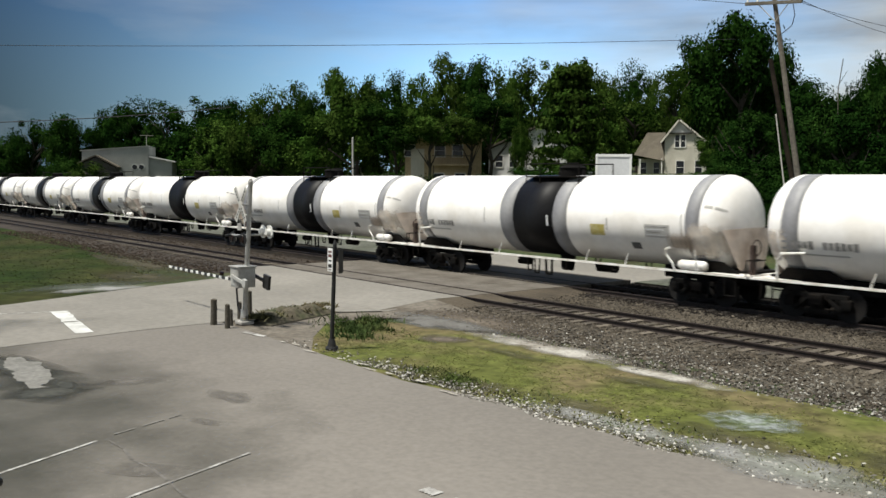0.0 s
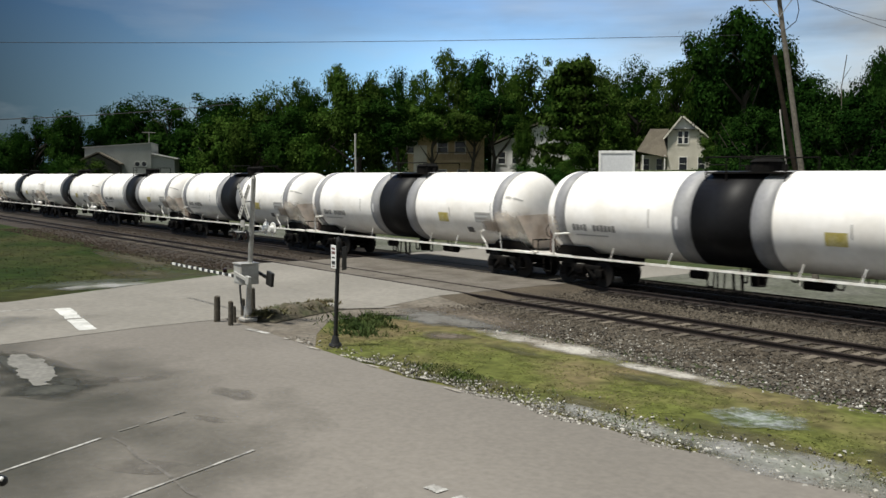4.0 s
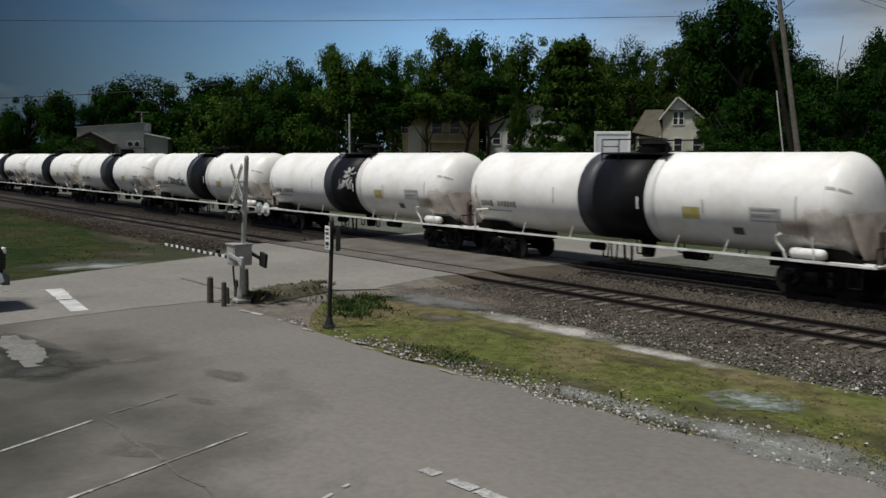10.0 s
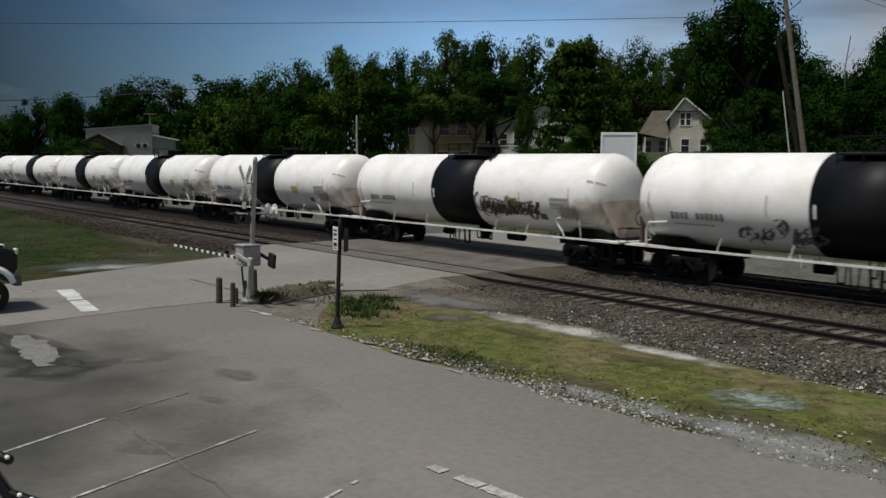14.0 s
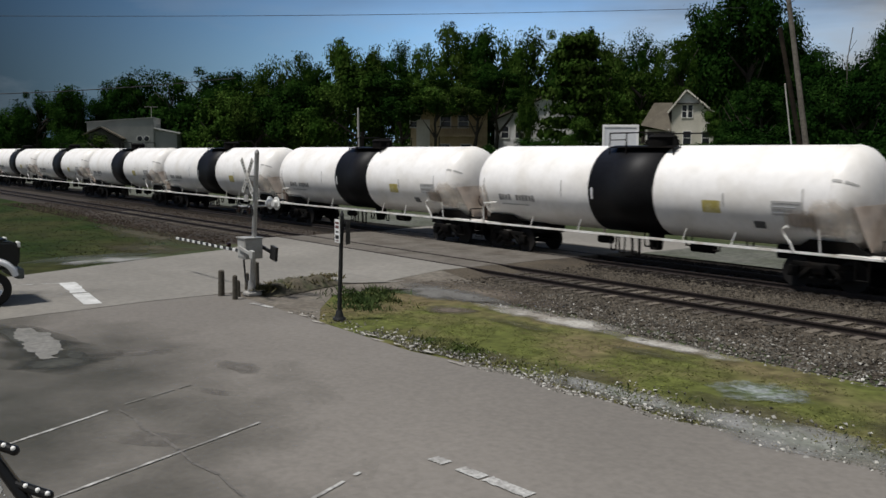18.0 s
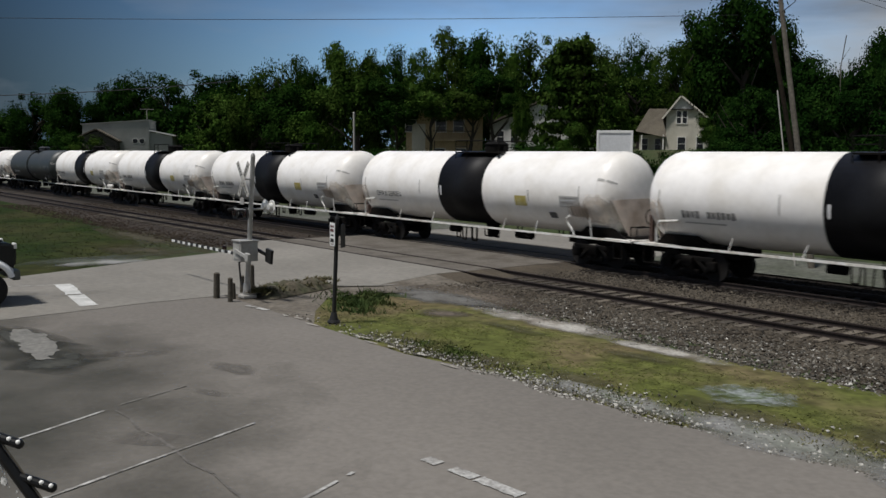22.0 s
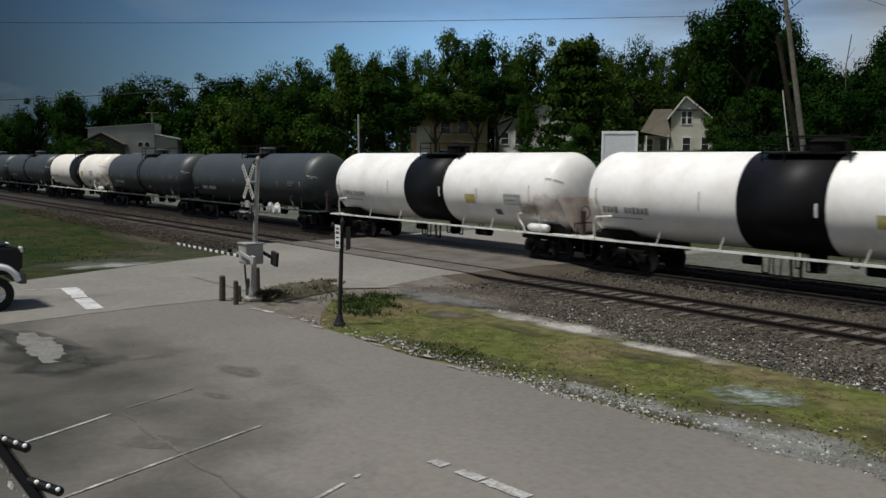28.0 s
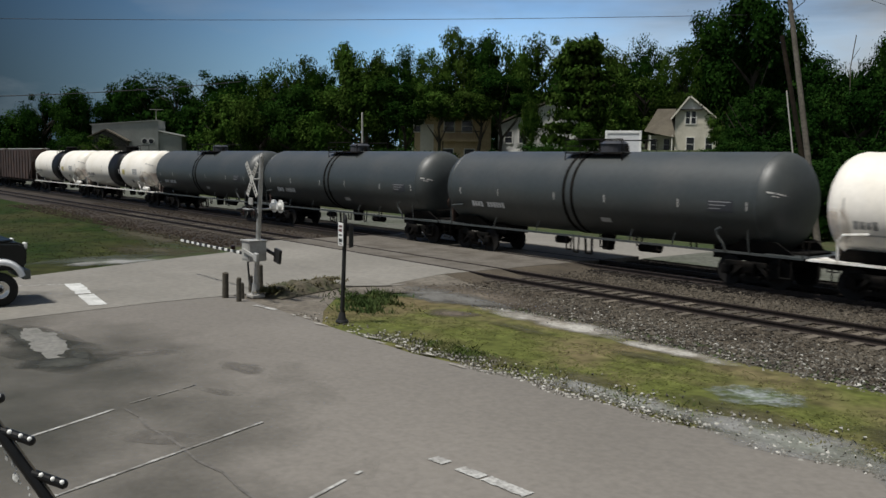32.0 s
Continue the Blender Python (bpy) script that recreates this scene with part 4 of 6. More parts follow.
line((-12.4, 6.15), (-10.9, 2.2), 0.06, Z0 + 0.0115, M_LINE, gaps=((0, 0.04), (0.09, 0.2), (0.42, 0.53), (0.66, 0.8), (0.86, 1)))
line((-9.63, 6.2), (-8.9, 4.5), 0.06, Z0 + 0.010, M_LINE, gaps=((0, 0.07), (0.2, 1)))
line((-9.5, 7.3), (-7.7, 7.42), 0.2, Z0 + 0.010, M_LINE, gaps=((0, 0.16), (0.3, 0.55), (0.58, 1)), label="worn white painted arrow stub on asphalt")
line((-22.6, 11.0), (-21.6, 11.15), 0.16, Z0 + 0.010, M_LINE, gaps=((0, 0.4), (0.5, 1)), label="worn white edge line on asphalt")
line((-25.0, 7.47), (-29.6, 8.05), 0.47, -0.132, M_BAR, "stop_line", "white painted stop line before the railway crossing", gaps=((0, 0.46), (0.50, 1)))
line((-29.6, 7.9), (-31.0, 3.5), 0.10, -0.134, M_LINE, "lane_line", "faint pale lane line on the road")
blotch("dark_asphalt", (-17.5, 1.2), 11.0, 7.6, Z0 + 0.002, M_OLDDIMLOT, "older asphalt in the parking stalls, with edge dimming painted in", 2, 0, 0.05)
for k in range(11):
    x = -14.4 + 0.62 * k
    line((x, 4.66 + 0.05 * math.sin(k * 2.3)), (x + 0.6, 4.66 + 0.05 * math.sin(k * 2.3 + 2.3)), 0.035 + 0.02 * (k % 2), Z0 + 0.006, M_CRACK, "asphalt_seam", "dark worn seam between two layers of asphalt")
blotch("dark_lane", (-27.6, 2.5), 1.7, 6.5, -0.135, M_LANE, "darker worn lane on the road", 5, 0, 0.05)
blotch("asphalt_patch", (-19.8, 4.9), 2.6, 0.95, Z0 + 0.004, M_STAIN, "dark broken asphalt patch in the lot", 3, 20, 0.1)
blotch("asphalt_patch", (-18.2, 4.7), 1.3, 0.6, Z0 + 0.005, M_STAIN, "dark broken asphalt patch in the lot", 6, 30, 0.1)
sheet("concrete_patch", ragged([(-22.6, 4.95), (-22.45, 5.3), (-21.9, 5.26), (-21.4, 5.42), (-20.95, 5.33), (-20.5, 5.45), (-20.0, 5.3), (-19.6, 5.18), (-19.35, 4.95), (-18.85, 4.86), (-18.95, 4.6), (-19.5, 4.68), (-20.1, 4.56), (-20.7, 4.72), (-21.3, 4.64), (-21.85, 4.74)], 0.22, 3), Z0 + 0.009, M_PALEPATCH, "pale broken concrete patch in the lot", category="patch")
blotch("asphalt_patch", (-20.6, 5.0), 2.6, 0.75, Z0 + 0.0065, M_STAIN, "dark crumbled rim round the concrete patch", 13, 6, 0.25)
blotch("asphalt_patch", (-18.35, 4.75), 0.95, 0.5, Z0 + 0.0075, M_BROKEN, "dark crumbled hollow beside the concrete patch", 17, 62, 0.4)
blotch("asphalt_patch", (-18.9, 5.25), 0.7, 0.2, Z0 + 0.008, M_BROKEN, "dark crumbled hollow beside the concrete patch", 18, 12, 0.4)
blotch("asphalt_patch", (-21.6, 4.7), 1.9, 0.3, Z0 + 0.0085, M_BROKEN, "dark crumbled hollow beside the concrete patch", 19, 2, 0.35)
for k, (x, y, a, b) in enumerate(((-14.5, 6.35, 0.5, 0.16), (-12.6, 4.6, 0.9, 0.3), (-18.4, 6.3, 1.0, 0.35))):
    blotch("oil_stain", (x, y), a, b, Z0 + 0.004 + 0.001 * (k % 2), M_FAINT, "faint dark oil stain on asphalt", 20 + k, 25 + 17 * k, 0.1)
blotch("gravel_strip", (-16.2, 16.2), 3.5, 0.62, -0.165, M_GRAVEL, "pale gravel strip between grass and ballast", 31, -2, 0.15)
blotch("gravel_strip", (-12.2, 15.9), 2.4, 0.4, -0.165, M_GRAVEL, "pale gravel strip between grass and ballast", 36, -2, 0.15)
blotch("sandy_patch", (-6.9, 12.1), 2.4, 0.75, -0.142, M_SAND, "pale sandy patch beside the lot", 33, 10, 0.1)
blotch("sandy_patch", (-3.0, 12.2), 3.4, 1.3, -0.138, M_SAND, "pale sandy patch beside the lot", 35, -6, 0.1)
blotch("dirt_shoulder", (-20.6, 17.5), 3.4, 1.5, -0.168, M_DIRT, "dark dirt shoulder beside the road", 38, 0, 0.1)
blotch("dirt_shoulder", (-18.6, 14.9), 0.9, 0.7, -0.172, M_DIRT, "brown bare spot in the grass", 40, 10, 0.1)
blotch("bare_ground", (-45.5, 16.2), 11.5, 1.5, -0.2, M_BARE, "bare brown ground between meadow and tracks", 41, -8, 0.2)
blotch("bare_ground", (-38.6, 14.2), 3.6, 1.7, -0.196, M_BARE, "bare brown ground between meadow and tracks", 42, 20, 0.2)
blotch("bare_ground", (-36.3, 10.6), 1.3, 3.6, -0.19, M_BLUEDUST, "grey-green dusty strip beside the road", 43, 22, 0.15)
blotch("grey_gravel", (-20.9, 16.4), 2.3, 1.15, -0.158, M_GREYGRAVEL, "grey gravel behind the weeds", 46, -4, 0.2)
blotch("dirt_edge", (-35.2, 11.2), 0.9, 2.6, -0.17, M_SAND, "pale dirt shoulder beside the road", 39, 20, 0.1)
blotch("flower_patch", (-8.8, 14.1), 1.0, 0.75, -0.165, material("grey_blue_flowers", (0.19, 0.21, 0.20), 0.95, grain=0.5, scale=14, second=(0.10, 0.13, 0.07), spots=4, bump=0.8, soft_edge=0.7), "grey-blue patch of small flowers in the grass", 44, 20, 0.2)
for k, (x, y, a, b) in enumerate(((-14.2, 12.2, 1.7, 0.42), (-11.4, 12.5, 1.5, 0.5), (-8.6, 12.9, 1.9, 0.55), (-5.9, 13.6, 1.6, 0.7), (-15.9, 14.9, 1.5, 0.4), (-11.9, 14.9, 1.3, 0.4))):
    blotch("thin_turf", (x, y), a, b, -0.168 + 0.0015 * k, M_THIN, "thin brown worn turf beside the lot", 80 + k, 6, 0.25)
blotch("gravel_strip", (-9.9, 11.9), 2.6, 0.42, -0.15, M_SAND, "pale gravel between grass and lot", 45, 4, 0.25)
blotch("oil_stain", (-15.9, 7.5), 0.8, 0.3, Z0 + 0.0055, M_FAINT, "faint dark stain on asphalt", 48, 10, 0.3)
for k in range(9):
    x = -20.6 + k * 0.85 + 0.3 * math.sin(k * 5)
    y = 11.14 + 0.1 * math.sin(k * 2.1)
    blotch("kerb_stone", (x, y), 0.14 + 0.06 * (k % 3), 0.05, -0.13, M_DUST, "broken pale kerb edge beside the grass", 50 + k, 4, 0.5, 14, "kerb")
# gravel road beyond the tracks
for xa, xb in ((-600, -40.9), (-24.4, 300)):
    sheet("far_road", [(xa, 29.8), (xb, 29.8), (xb, 37.5), (xa, 37.5)], -0.12, M_FARROAD, "pale gravel road behind the tracks")

# ---- crossing signal, sign, posts ----
M_GALV = material("galvanised_steel", (0.42, 0.42, 0.41), 0.5, 0.5, grain=0.12, scale=18, second=(0.32, 0.31, 0.29), spots=3)
M_BOXGREY = material("grey_enamel", (0.36, 0.36, 0.34), 0.5, grain=0.08, scale=12, second=(0.28, 0.27, 0.25), spots=2)
M_DARKSTEEL = material("dark_steel", (0.018, 0.018, 0.018), 0.55, grain=0.2, scale=12)
M_SIGNWHITE = material("sign_white", (0.72, 0.72, 0.7), 0.45, grain=0.06, scale=10, second=(0.6, 0.6, 0.57), spots=3)
M_SIGNRED = material("sign_red", (0.10, 0.035, 0.035), 0.45, grain=0.1, scale=10)
M_BLADEGREY = material("aged_sign_white", (0.45, 0.44, 0.41), 0.6, grain=0.12, scale=10, second=(0.32, 0.31, 0.28), spots=3)
M_LENS = material("signal_lens", (0.02, 0.008, 0.008), 0.25, grain=0.1, scale=20)
M_POSTWOOD = material("weathered_post", (0.075, 0.068, 0.055), 0.9, grain=0.3, scale=14, second=(0.07, 0.06, 0.045), spots=3, bump=0.5)
M_CONCRETE = material("concrete", (0.36, 0.35, 0.33), 0.9, grain=0.15, scale=14, second=(0.28, 0.27, 0.25), spots=2, bump=0.3)


def crossing_signal():
    s = empty("crossing_signal", "grey railway crossing signal mast with crossbuck and lowered gate", "crossing signal", at=pose(-23.97, 11.71, -0.15))
    lean = lambda z: (0.113 * z, 0, z)
    part("base", one_box((0.42, 0.42, 0.1), pose(0, 0, 0.04), 0.03), M_CONCRETE, s)
    mast = part("mast", one_rod((0, 0, 0.1), lean(4.17), 0.075, 0.065, 16), M_GALV, s, smooth=False)
    part("mast_cap", one_rod(lean(4.15), lean(4.24), 0.075, 0.03, 16), M_GALV, mast)
    part("mast_foot", one_rod((0, 0, 0.1), (0, 0, 0.42), 0.13, 0.1, 16), M_GALV, mast)
    c = Vector(lean(3.5)) + Vector((0, -0.28, 0))
    for k in (-1, 1):
        bm = one_box((1.16, 0.02, 0.15), Matrix.Translation(c + Vector((0, -0.012 * k, 0))) @ pose(0, 0, 0, 0, 55 * k, 0), 0.004)
        blade = part("crossbuck_blade", bm, M_BLADEGREY, s, "white crossbuck blade with dark lettering")
        for j in (-1, 1):
            for w in range(4):
                m = Matrix.Translation(c + Vector((0, -0.012 * k - 0.013, 0))) @ pose(0, 0, 0, 0, 55 * k, 0) @ pose(j * (0.15 + 0.1 * w), 0, 0)
                part("letter_bar", one_box((0.04, 0.003, 0.075), m), M_DARKSTEEL, blade)
    part("crossbuck_bracket", one_rod(lean(3.5), c, 0.025), M_GALV, mast)
    bm = one_box((0.26, 0.02, 0.2), Matrix.Translation(Vector(lean(2.86)) + Vector((-0.1, -0.24, 0))), 0.004)
    part("track_count_plate", bm, M_BOXGREY, s, "small grey plate below the crossbuck")
    for dy in (-0.34, 0.40):
        a = Vector(lean(2.62))
        bm = bmesh.new()
        bent(bm, [a, a + Vector((0, dy, 0))], 0.03)
        bent(bm, [a + Vector((-0.36 if dy < 0 else 0.0, dy, 0)), a + Vector((0.36 if dy < 0 else 0.72, dy, 0))], 0.03)
        arm = part("light_arm", bm, M_GALV, s)
        for dx in (-0.34, 0.34) if dy < 0 else (0.12, 0.52):
            p = a + Vector((dx, dy, -0.1 if dy < 0 else 0.1))
            d = -1 if dy < 0 else 1
            lamp = part("background_disc", one_rod(p, p + Vector((0, 0.02, 0)), 0.19, sides=24), M_SIGNWHITE if d > 0 else M_DARKSTEEL, arm, "round light background disc")
            part("lamp_housing", one_rod(p, p + Vector((0, -d * 0.10, 0)), 0.10, 0.08, 16), M_SIGNWHITE if d > 0 else M_GALV, lamp)
            part("lens", one_rod(p + Vector((0, d * 0.025, 0)), p + Vector((0, d * 0.05, 0)), 0.105, 0.095, 16), M_LENS, lamp)
            part("visor", one_rod(p + Vector((0, d * 0.05, 0.09)), p + Vector((0, d * 0.22, 0.09)), 0.05, 0.03, 10), M_DARKSTEEL, lamp)
    g = Vector(lean(1.3))
    case = part("gate_mechanism", one_box((0.52, 0.55, 0.58), Matrix.Translation(g + Vector((0.02, -0.12, 0.1))), 0.03), M_BOXGREY, s, "grey gate mechanism box")
    part("door_panel", one_box((0.40, 0.01, 0.44), Matrix.Translation(g + Vector((0.02, -0.402, 0.1))), 0.003), M_BOXGREY, case)
    part("latch", one_box((0.05, 0.03, 0.09), Matrix.Translation(g + Vector((0.17, -0.412, 0.1)))), M_DARKSTEEL, case)
    part("box_lid", one_box((0.58, 0.61, 0.04), Matrix.Translation(g + Vector((0.02, -0.12, 0.41))), 0.01), M_BOXGREY, case)
    for dy, wide, mat in ((-0.44, 0.2, M_BOXGREY), (0.24, 0.34, M_DARKSTEEL)):
        bm = bmesh.new()
        box(bm, (0.95, 0.05, 0.1), Matrix.Translation(g + Vector((0.42, dy, 0.06))) @ pose(0, 0, 0, 0, 10, 0), 0.01)
        box(bm, (wide, 0.09, wide * 1.2), Matrix.Translation(g + Vector((0.8, dy, 0.0))) @ pose(0, 0, 0, 0, 10, 0), 0.02)
        part("counterweight", bm, mat, case)
    part("gate_hub", one_box((0.4, 0.3, 0.34), Matrix.Translation(g + Vector((-0.42, 0.0, -0.02))), 0.04), M_BOXGREY, case)
    arm = part("gate_arm", one_box((5.6, 0.04, 0.08), Matrix.Translation(g + Vector((-3.3, 0.1, -0.09))), 0.008), M_SIGNWHITE, s, "white gate arm with dark stripes, lowered")
    for k in range(12):
        part("stripe", one_box((0.22, 0.046, 0.086), Matrix.Translation(g + Vector((-0.85 - k * 0.44, 0.1, -0.09)))), M_DARKSTEEL, arm)
    for k in (1.9,):
        part("gate_lamp", one_box((0.1, 0.12, 0.12), Matrix.Translation(g + Vector((-k, 0.1, 0.02))), 0.02), M_LENS, arm)
    bm = bmesh.new()
    bent(bm, [(0.02, -0.05, 0.05), (-0.22, -0.1, 0.5), (-0.3, -0.1, 1.0), g + Vector((-0.2, -0.1, -0.1))], 0.03)
    part("conduit", bm, M_DARKSTEEL, s)
    return s


crossing_signal()


def bollard(x, y, h, r, label):
    b = empty("bollard", label, "bollard", "posts round the signal", at=pose(x, y, -0.2, 0, random.uniform(-3, 3), 0))
    part("post", one_rod((0, 0, 0), (0, 0, h), r, r * 0.93, 14), M_POSTWOOD, b)
    part("top", one_rod((0, 0, h), (0, 0, h + 0.03), r * 0.93, r * 0.5, 14), M_POSTWOOD, b)


for x, y, h, r in ((-24.35, 10.92, 0.78, 0.095), (-23.5, 10.95, 0.72, 0.075), (-25.35, 12.55, 0.8, 0.085), (-23.9, 11.25, 0.5, 0.06), (-24.9, 12.0, 0.55, 0.07)):
    bollard(x, y, h, r, "short weathered brown bollard beside the crossing signal")


def post_sign():
    s = empty("parking_sign", "dark metal post with a small white sign on it", "sign", at=pose(-19.12, 11.72, -0.15))
    bm = one_rod((0, 0, 0), (0, 0, 0.05), 0.17, 0.15, 18)
    rod(bm, (0, 0, 0.05), (0, 0, 0.24), 0.12, 0.07, 18)
    part("foot", bm, M_DARKSTEEL, s)
    pole = part("post", one_rod((0, 0, 0.1), (0.16, 0, 2.62), 0.055, 0.05, 14), M_DARKSTEEL, s)
    part("finial", one_rod((0.16, 0, 2.62), (0.165, 0, 2.74), 0.06, 0.015, 14), M_DARKSTEEL, pole)
    m = pose(0.1, -0.1, 2.24, 0, 0, -8)
    plate = part("sign_plate", one_box((0.3, 0.015, 0.58), m, 0.003), M_SIGNWHITE, s, "white sign with red and black marks")
    for z, w, h, k in ((0.2, 0.2, 0.05, M_SIGNRED), (0.1, 0.2, 0.07, M_SIGNRED), (-0.02, 0.17, 0.04, M_DARKSTEEL), (-0.15, 0.2, 0.09, M_DARKSTEEL), (-0.24, 0.16, 0.025, M_SIGNRED)):
        part("lettering_bar", one_box((w, 0.004, h), m @ pose(0, -0.0095, z)), k, plate)
    part("second_plate", one_box((0.3, 0.015, 0.58), pose(0.24, 0.12, 2.2, 0, 0, -52), 0.003), M_DARKSTEEL, s, "dark plate seen from behind")


post_sign()


M_PALEFLAKE = material("chipped_white_paint", (0.4, 0.4, 0.38), 0.7, grain=0.3, scale=40, second=(0.2, 0.2, 0.19), spots=12)


def light_post():
    """Leaning black post with short arms that carry white bulbs, close to the viewer."""
    M_B = material("black_gloss_metal", (0.008, 0.008, 0.008), 0.3, grain=0.2, scale=20)
    M_W = material("white_bulb_glass", (0.8, 0.8, 0.76), 0.2, grain=0.03, scale=20)
    s = empty("light_post", "leaning black metal post with short arms of white bulbs", "ornamental post", at=pose(-3.98, 2.36, -0.15))
    lo, hi = Vector((0, 0, 0)), Vector((-1.75, -1.67, 3.2))
    part("post", one_rod(lo, hi, 0.035, 0.032, 14), M_B, s)
    part("edge_strip", one_rod(lo + Vector((0.03, 0.03, 0.012)), hi + Vector((0.03, 0.03, 0.012)), 0.006, sides=6), M_POSTWOOD, s)
    part("foot", one_rod((0, 0, 0), (-0.03, -0.03, 0.06), 0.1, 0.07, 16), M_B, s)
    d = (hi - lo).normalized()
    for k, length in ((0.735, 0.21), (0.81, 0.2), (0.885, 0.2), (0.66, 0.2)):
        a = lo.lerp(hi, k)
        side = Vector((0.5, 0.62, -0.28)).normalized()
        bm = one_rod(a, a + side * length, 0.026, 0.028, 12)
        bmesh.ops.create_uvsphere(bm, u_segments=12, v_segments=8, radius=0.029, matrix=Matrix.Translation(a + side * length))
        arm = part("arm", bm, M_B, s)
        for j in (0.42, 0.75, 1.02):
            bm = bmesh.new()
            bmesh.ops.create_uvsphere(bm, u_segments=10, v_segments=8, radius=0.014, matrix=Matrix.Translation(a + side * length * j + Vector((0.012, -0.012, 0.018))))
            part("bulb", bm, M_W, arm, "white bulb")
    rng = random.Random(12)
    for k in range(26):
        a = lo.lerp(hi, 0.66 + k * 0.0105)
        side = Vector((-0.45, -0.35, -0.25)).normalized()
        bm = bmesh.new()
        bmesh.ops.create_icosphere(bm, subdivisions=1, radius=rng.uniform(0.008, 0.03), matrix=Matrix.Translation(a + side * rng.uniform(0.045, 0.1)) @ pose(0, 0, 0, rng.uniform(0, 90), rng.uniform(0, 90), 0) @ Matrix.Diagonal((1.3, 0.7, 0.35, 1)))
        part("scroll_flake", bm, M_PALEFLAKE, s)


light_post()


# ---- poles, wires, board, houses behind the tracks ----
M_POLE = material("weathered_pole_wood", (0.12, 0.108, 0.088), 0.9, grain=0.3, scale=10, second=(0.085, 0.075, 0.06), spots=1.2, bump=0.4)
M_BARK = material("bark", (0.05, 0.042, 0.033), 0.95, grain=0.35, scale=9, second=(0.03, 0.026, 0.02), spots=2, bump=0.6)
M_DARKPOLE = material("creosoted_pole", (0.014, 0.011, 0.008), 0.9, grain=0.3, scale=9, second=(0.022, 0.017, 0.012), spots=2, bump=0.5, gloss=0.1)
M_PALEPOLE = material("pale_pole", (0.36, 0.35, 0.32), 0.7, grain=0.1, scale=10, second=(0.4, 0.38, 0.34), spots=1)
M_CABLE = material("cable", (0.02, 0.02, 0.022), 0.7, grain=0.1, scale=10)


def utility_pole():
    s = empty("utility_pole", "tall leaning wooden utility pole with one crossarm", "utility pole", at=pose(-18.15, 33.0, -0.2))
    top = Vector((-2.1, 0, 11.65))
    pole = part("pole", one_rod((0, 0, 0), top, 0.135, 0.085, 16), M_POLE, s)
    part("pole_cap", one_rod(top, top + Vector((-0.02, 0, 0.06)), 0.12, 0.05, 16), M_POLE, pole)
    a = top + Vector((0.05, -0.15, -0.2))
    arm = part("crossarm", one_box((2.5, 0.1, 0.13), Matrix.Translation(a) @ pose(0, 0, 0, 0, 6, 0), 0.012), M_POLE, s)
    for x in (-1.15, -0.7, 0.7, 1.15):
        p = a + Vector((x, 0, -x * 0.105 + 0.06))
        part("insulator", one_rod(p, p + Vector((0, 0, 0.14)), 0.045, 0.03, 10), M_SIGNWHITE, arm)
    for x in (-0.7, 0.7):
        part("brace", one_rod(a + Vector((x, 0, -x * 0.1)), top + Vector((0.15, -0.12, -0.95)), 0.02, sides=6), M_GALV, arm)
    bm = bmesh.new()
    bent(bm, [a + Vector((0.85, 0, -0.1)), a + Vector((0.95, 0, -0.6)), a + Vector((0.85, 0, -1.0)), a + Vector((0.3, 0, -1.35))], 0.018, 6)
    part("drop_cable", bm, M_CABLE, arm)
    part("old_pole", one_rod((-0.2, 0.35, 0), (-2.4, 0.35, 9.3), 0.105, 0.09, 12), M_DARKPOLE, s, "dark stub pole strapped beside it")


utility_pole()


def plain_pole(x, y, top, h, r, label):
    s = empty("guy_pole", label, "pole", at=pose(x, y, rise(x, y) - 0.05))
    part("pole", one_rod((0, 0, 0), (top, 0, h), r, r * 0.85, 12), M_PALEPOLE, s)
    part("cap", one_rod((top, 0, h), (top, 0, h + 0.05), r * 0.85, r * 0.4, 12), M_PALEPOLE, s)


plain_pole(-18.9, 33.1, -1.16, 7.1, 0.034, "thin pale leaning pole beside the utility pole")
plain_pole(-58.9, 38.0, -0.1, 7.6, 0.085, "thin pale pole behind the tracks")


def wire(pts, r, label):
    """A sagging overhead cable through its end points."""
    a, b, sag = Vector(pts[0]), Vector(pts[1]), pts[2]
    n = 24
    bm = bmesh.new()
    ps = [a.lerp(b, i / n) - Vector((0, 0, 4 * sag * (i / n) * (1 - i / n))) for i in range(n + 1)]
    bent(bm, ps, r, 5)
    tagged(part("overhead_wire", bm, M_CABLE), label, "cable", "overhead wires", "structure")


wire(((-71.0, 8.8, 13.05), (-35.4, 53.2, 13.75), 0.25), 0.018, "dark overhead cable across the sky")
wire(((-70.6, 8.5, 7.7), (-57.6, 27.2, 9.1), 0.3), 0.03, "dark overhead cable across the sky")
wire(((-21.4, 33.0, 11.4), (-83.0, 10.3, 18.3), -1.2), 0.012, "dark overhead cable from the utility pole")
wire(((-19.1, 33.0, 11.2), (-32.7, 81.4, 16.1), 0.6), 0.012, "dark overhead cable from the utility pole")
wire(((-19.5, 33.0, 11.3), (-32.8, 81.4, 17.0), 0.5), 0.012, "dark overhead cable from the utility pole")


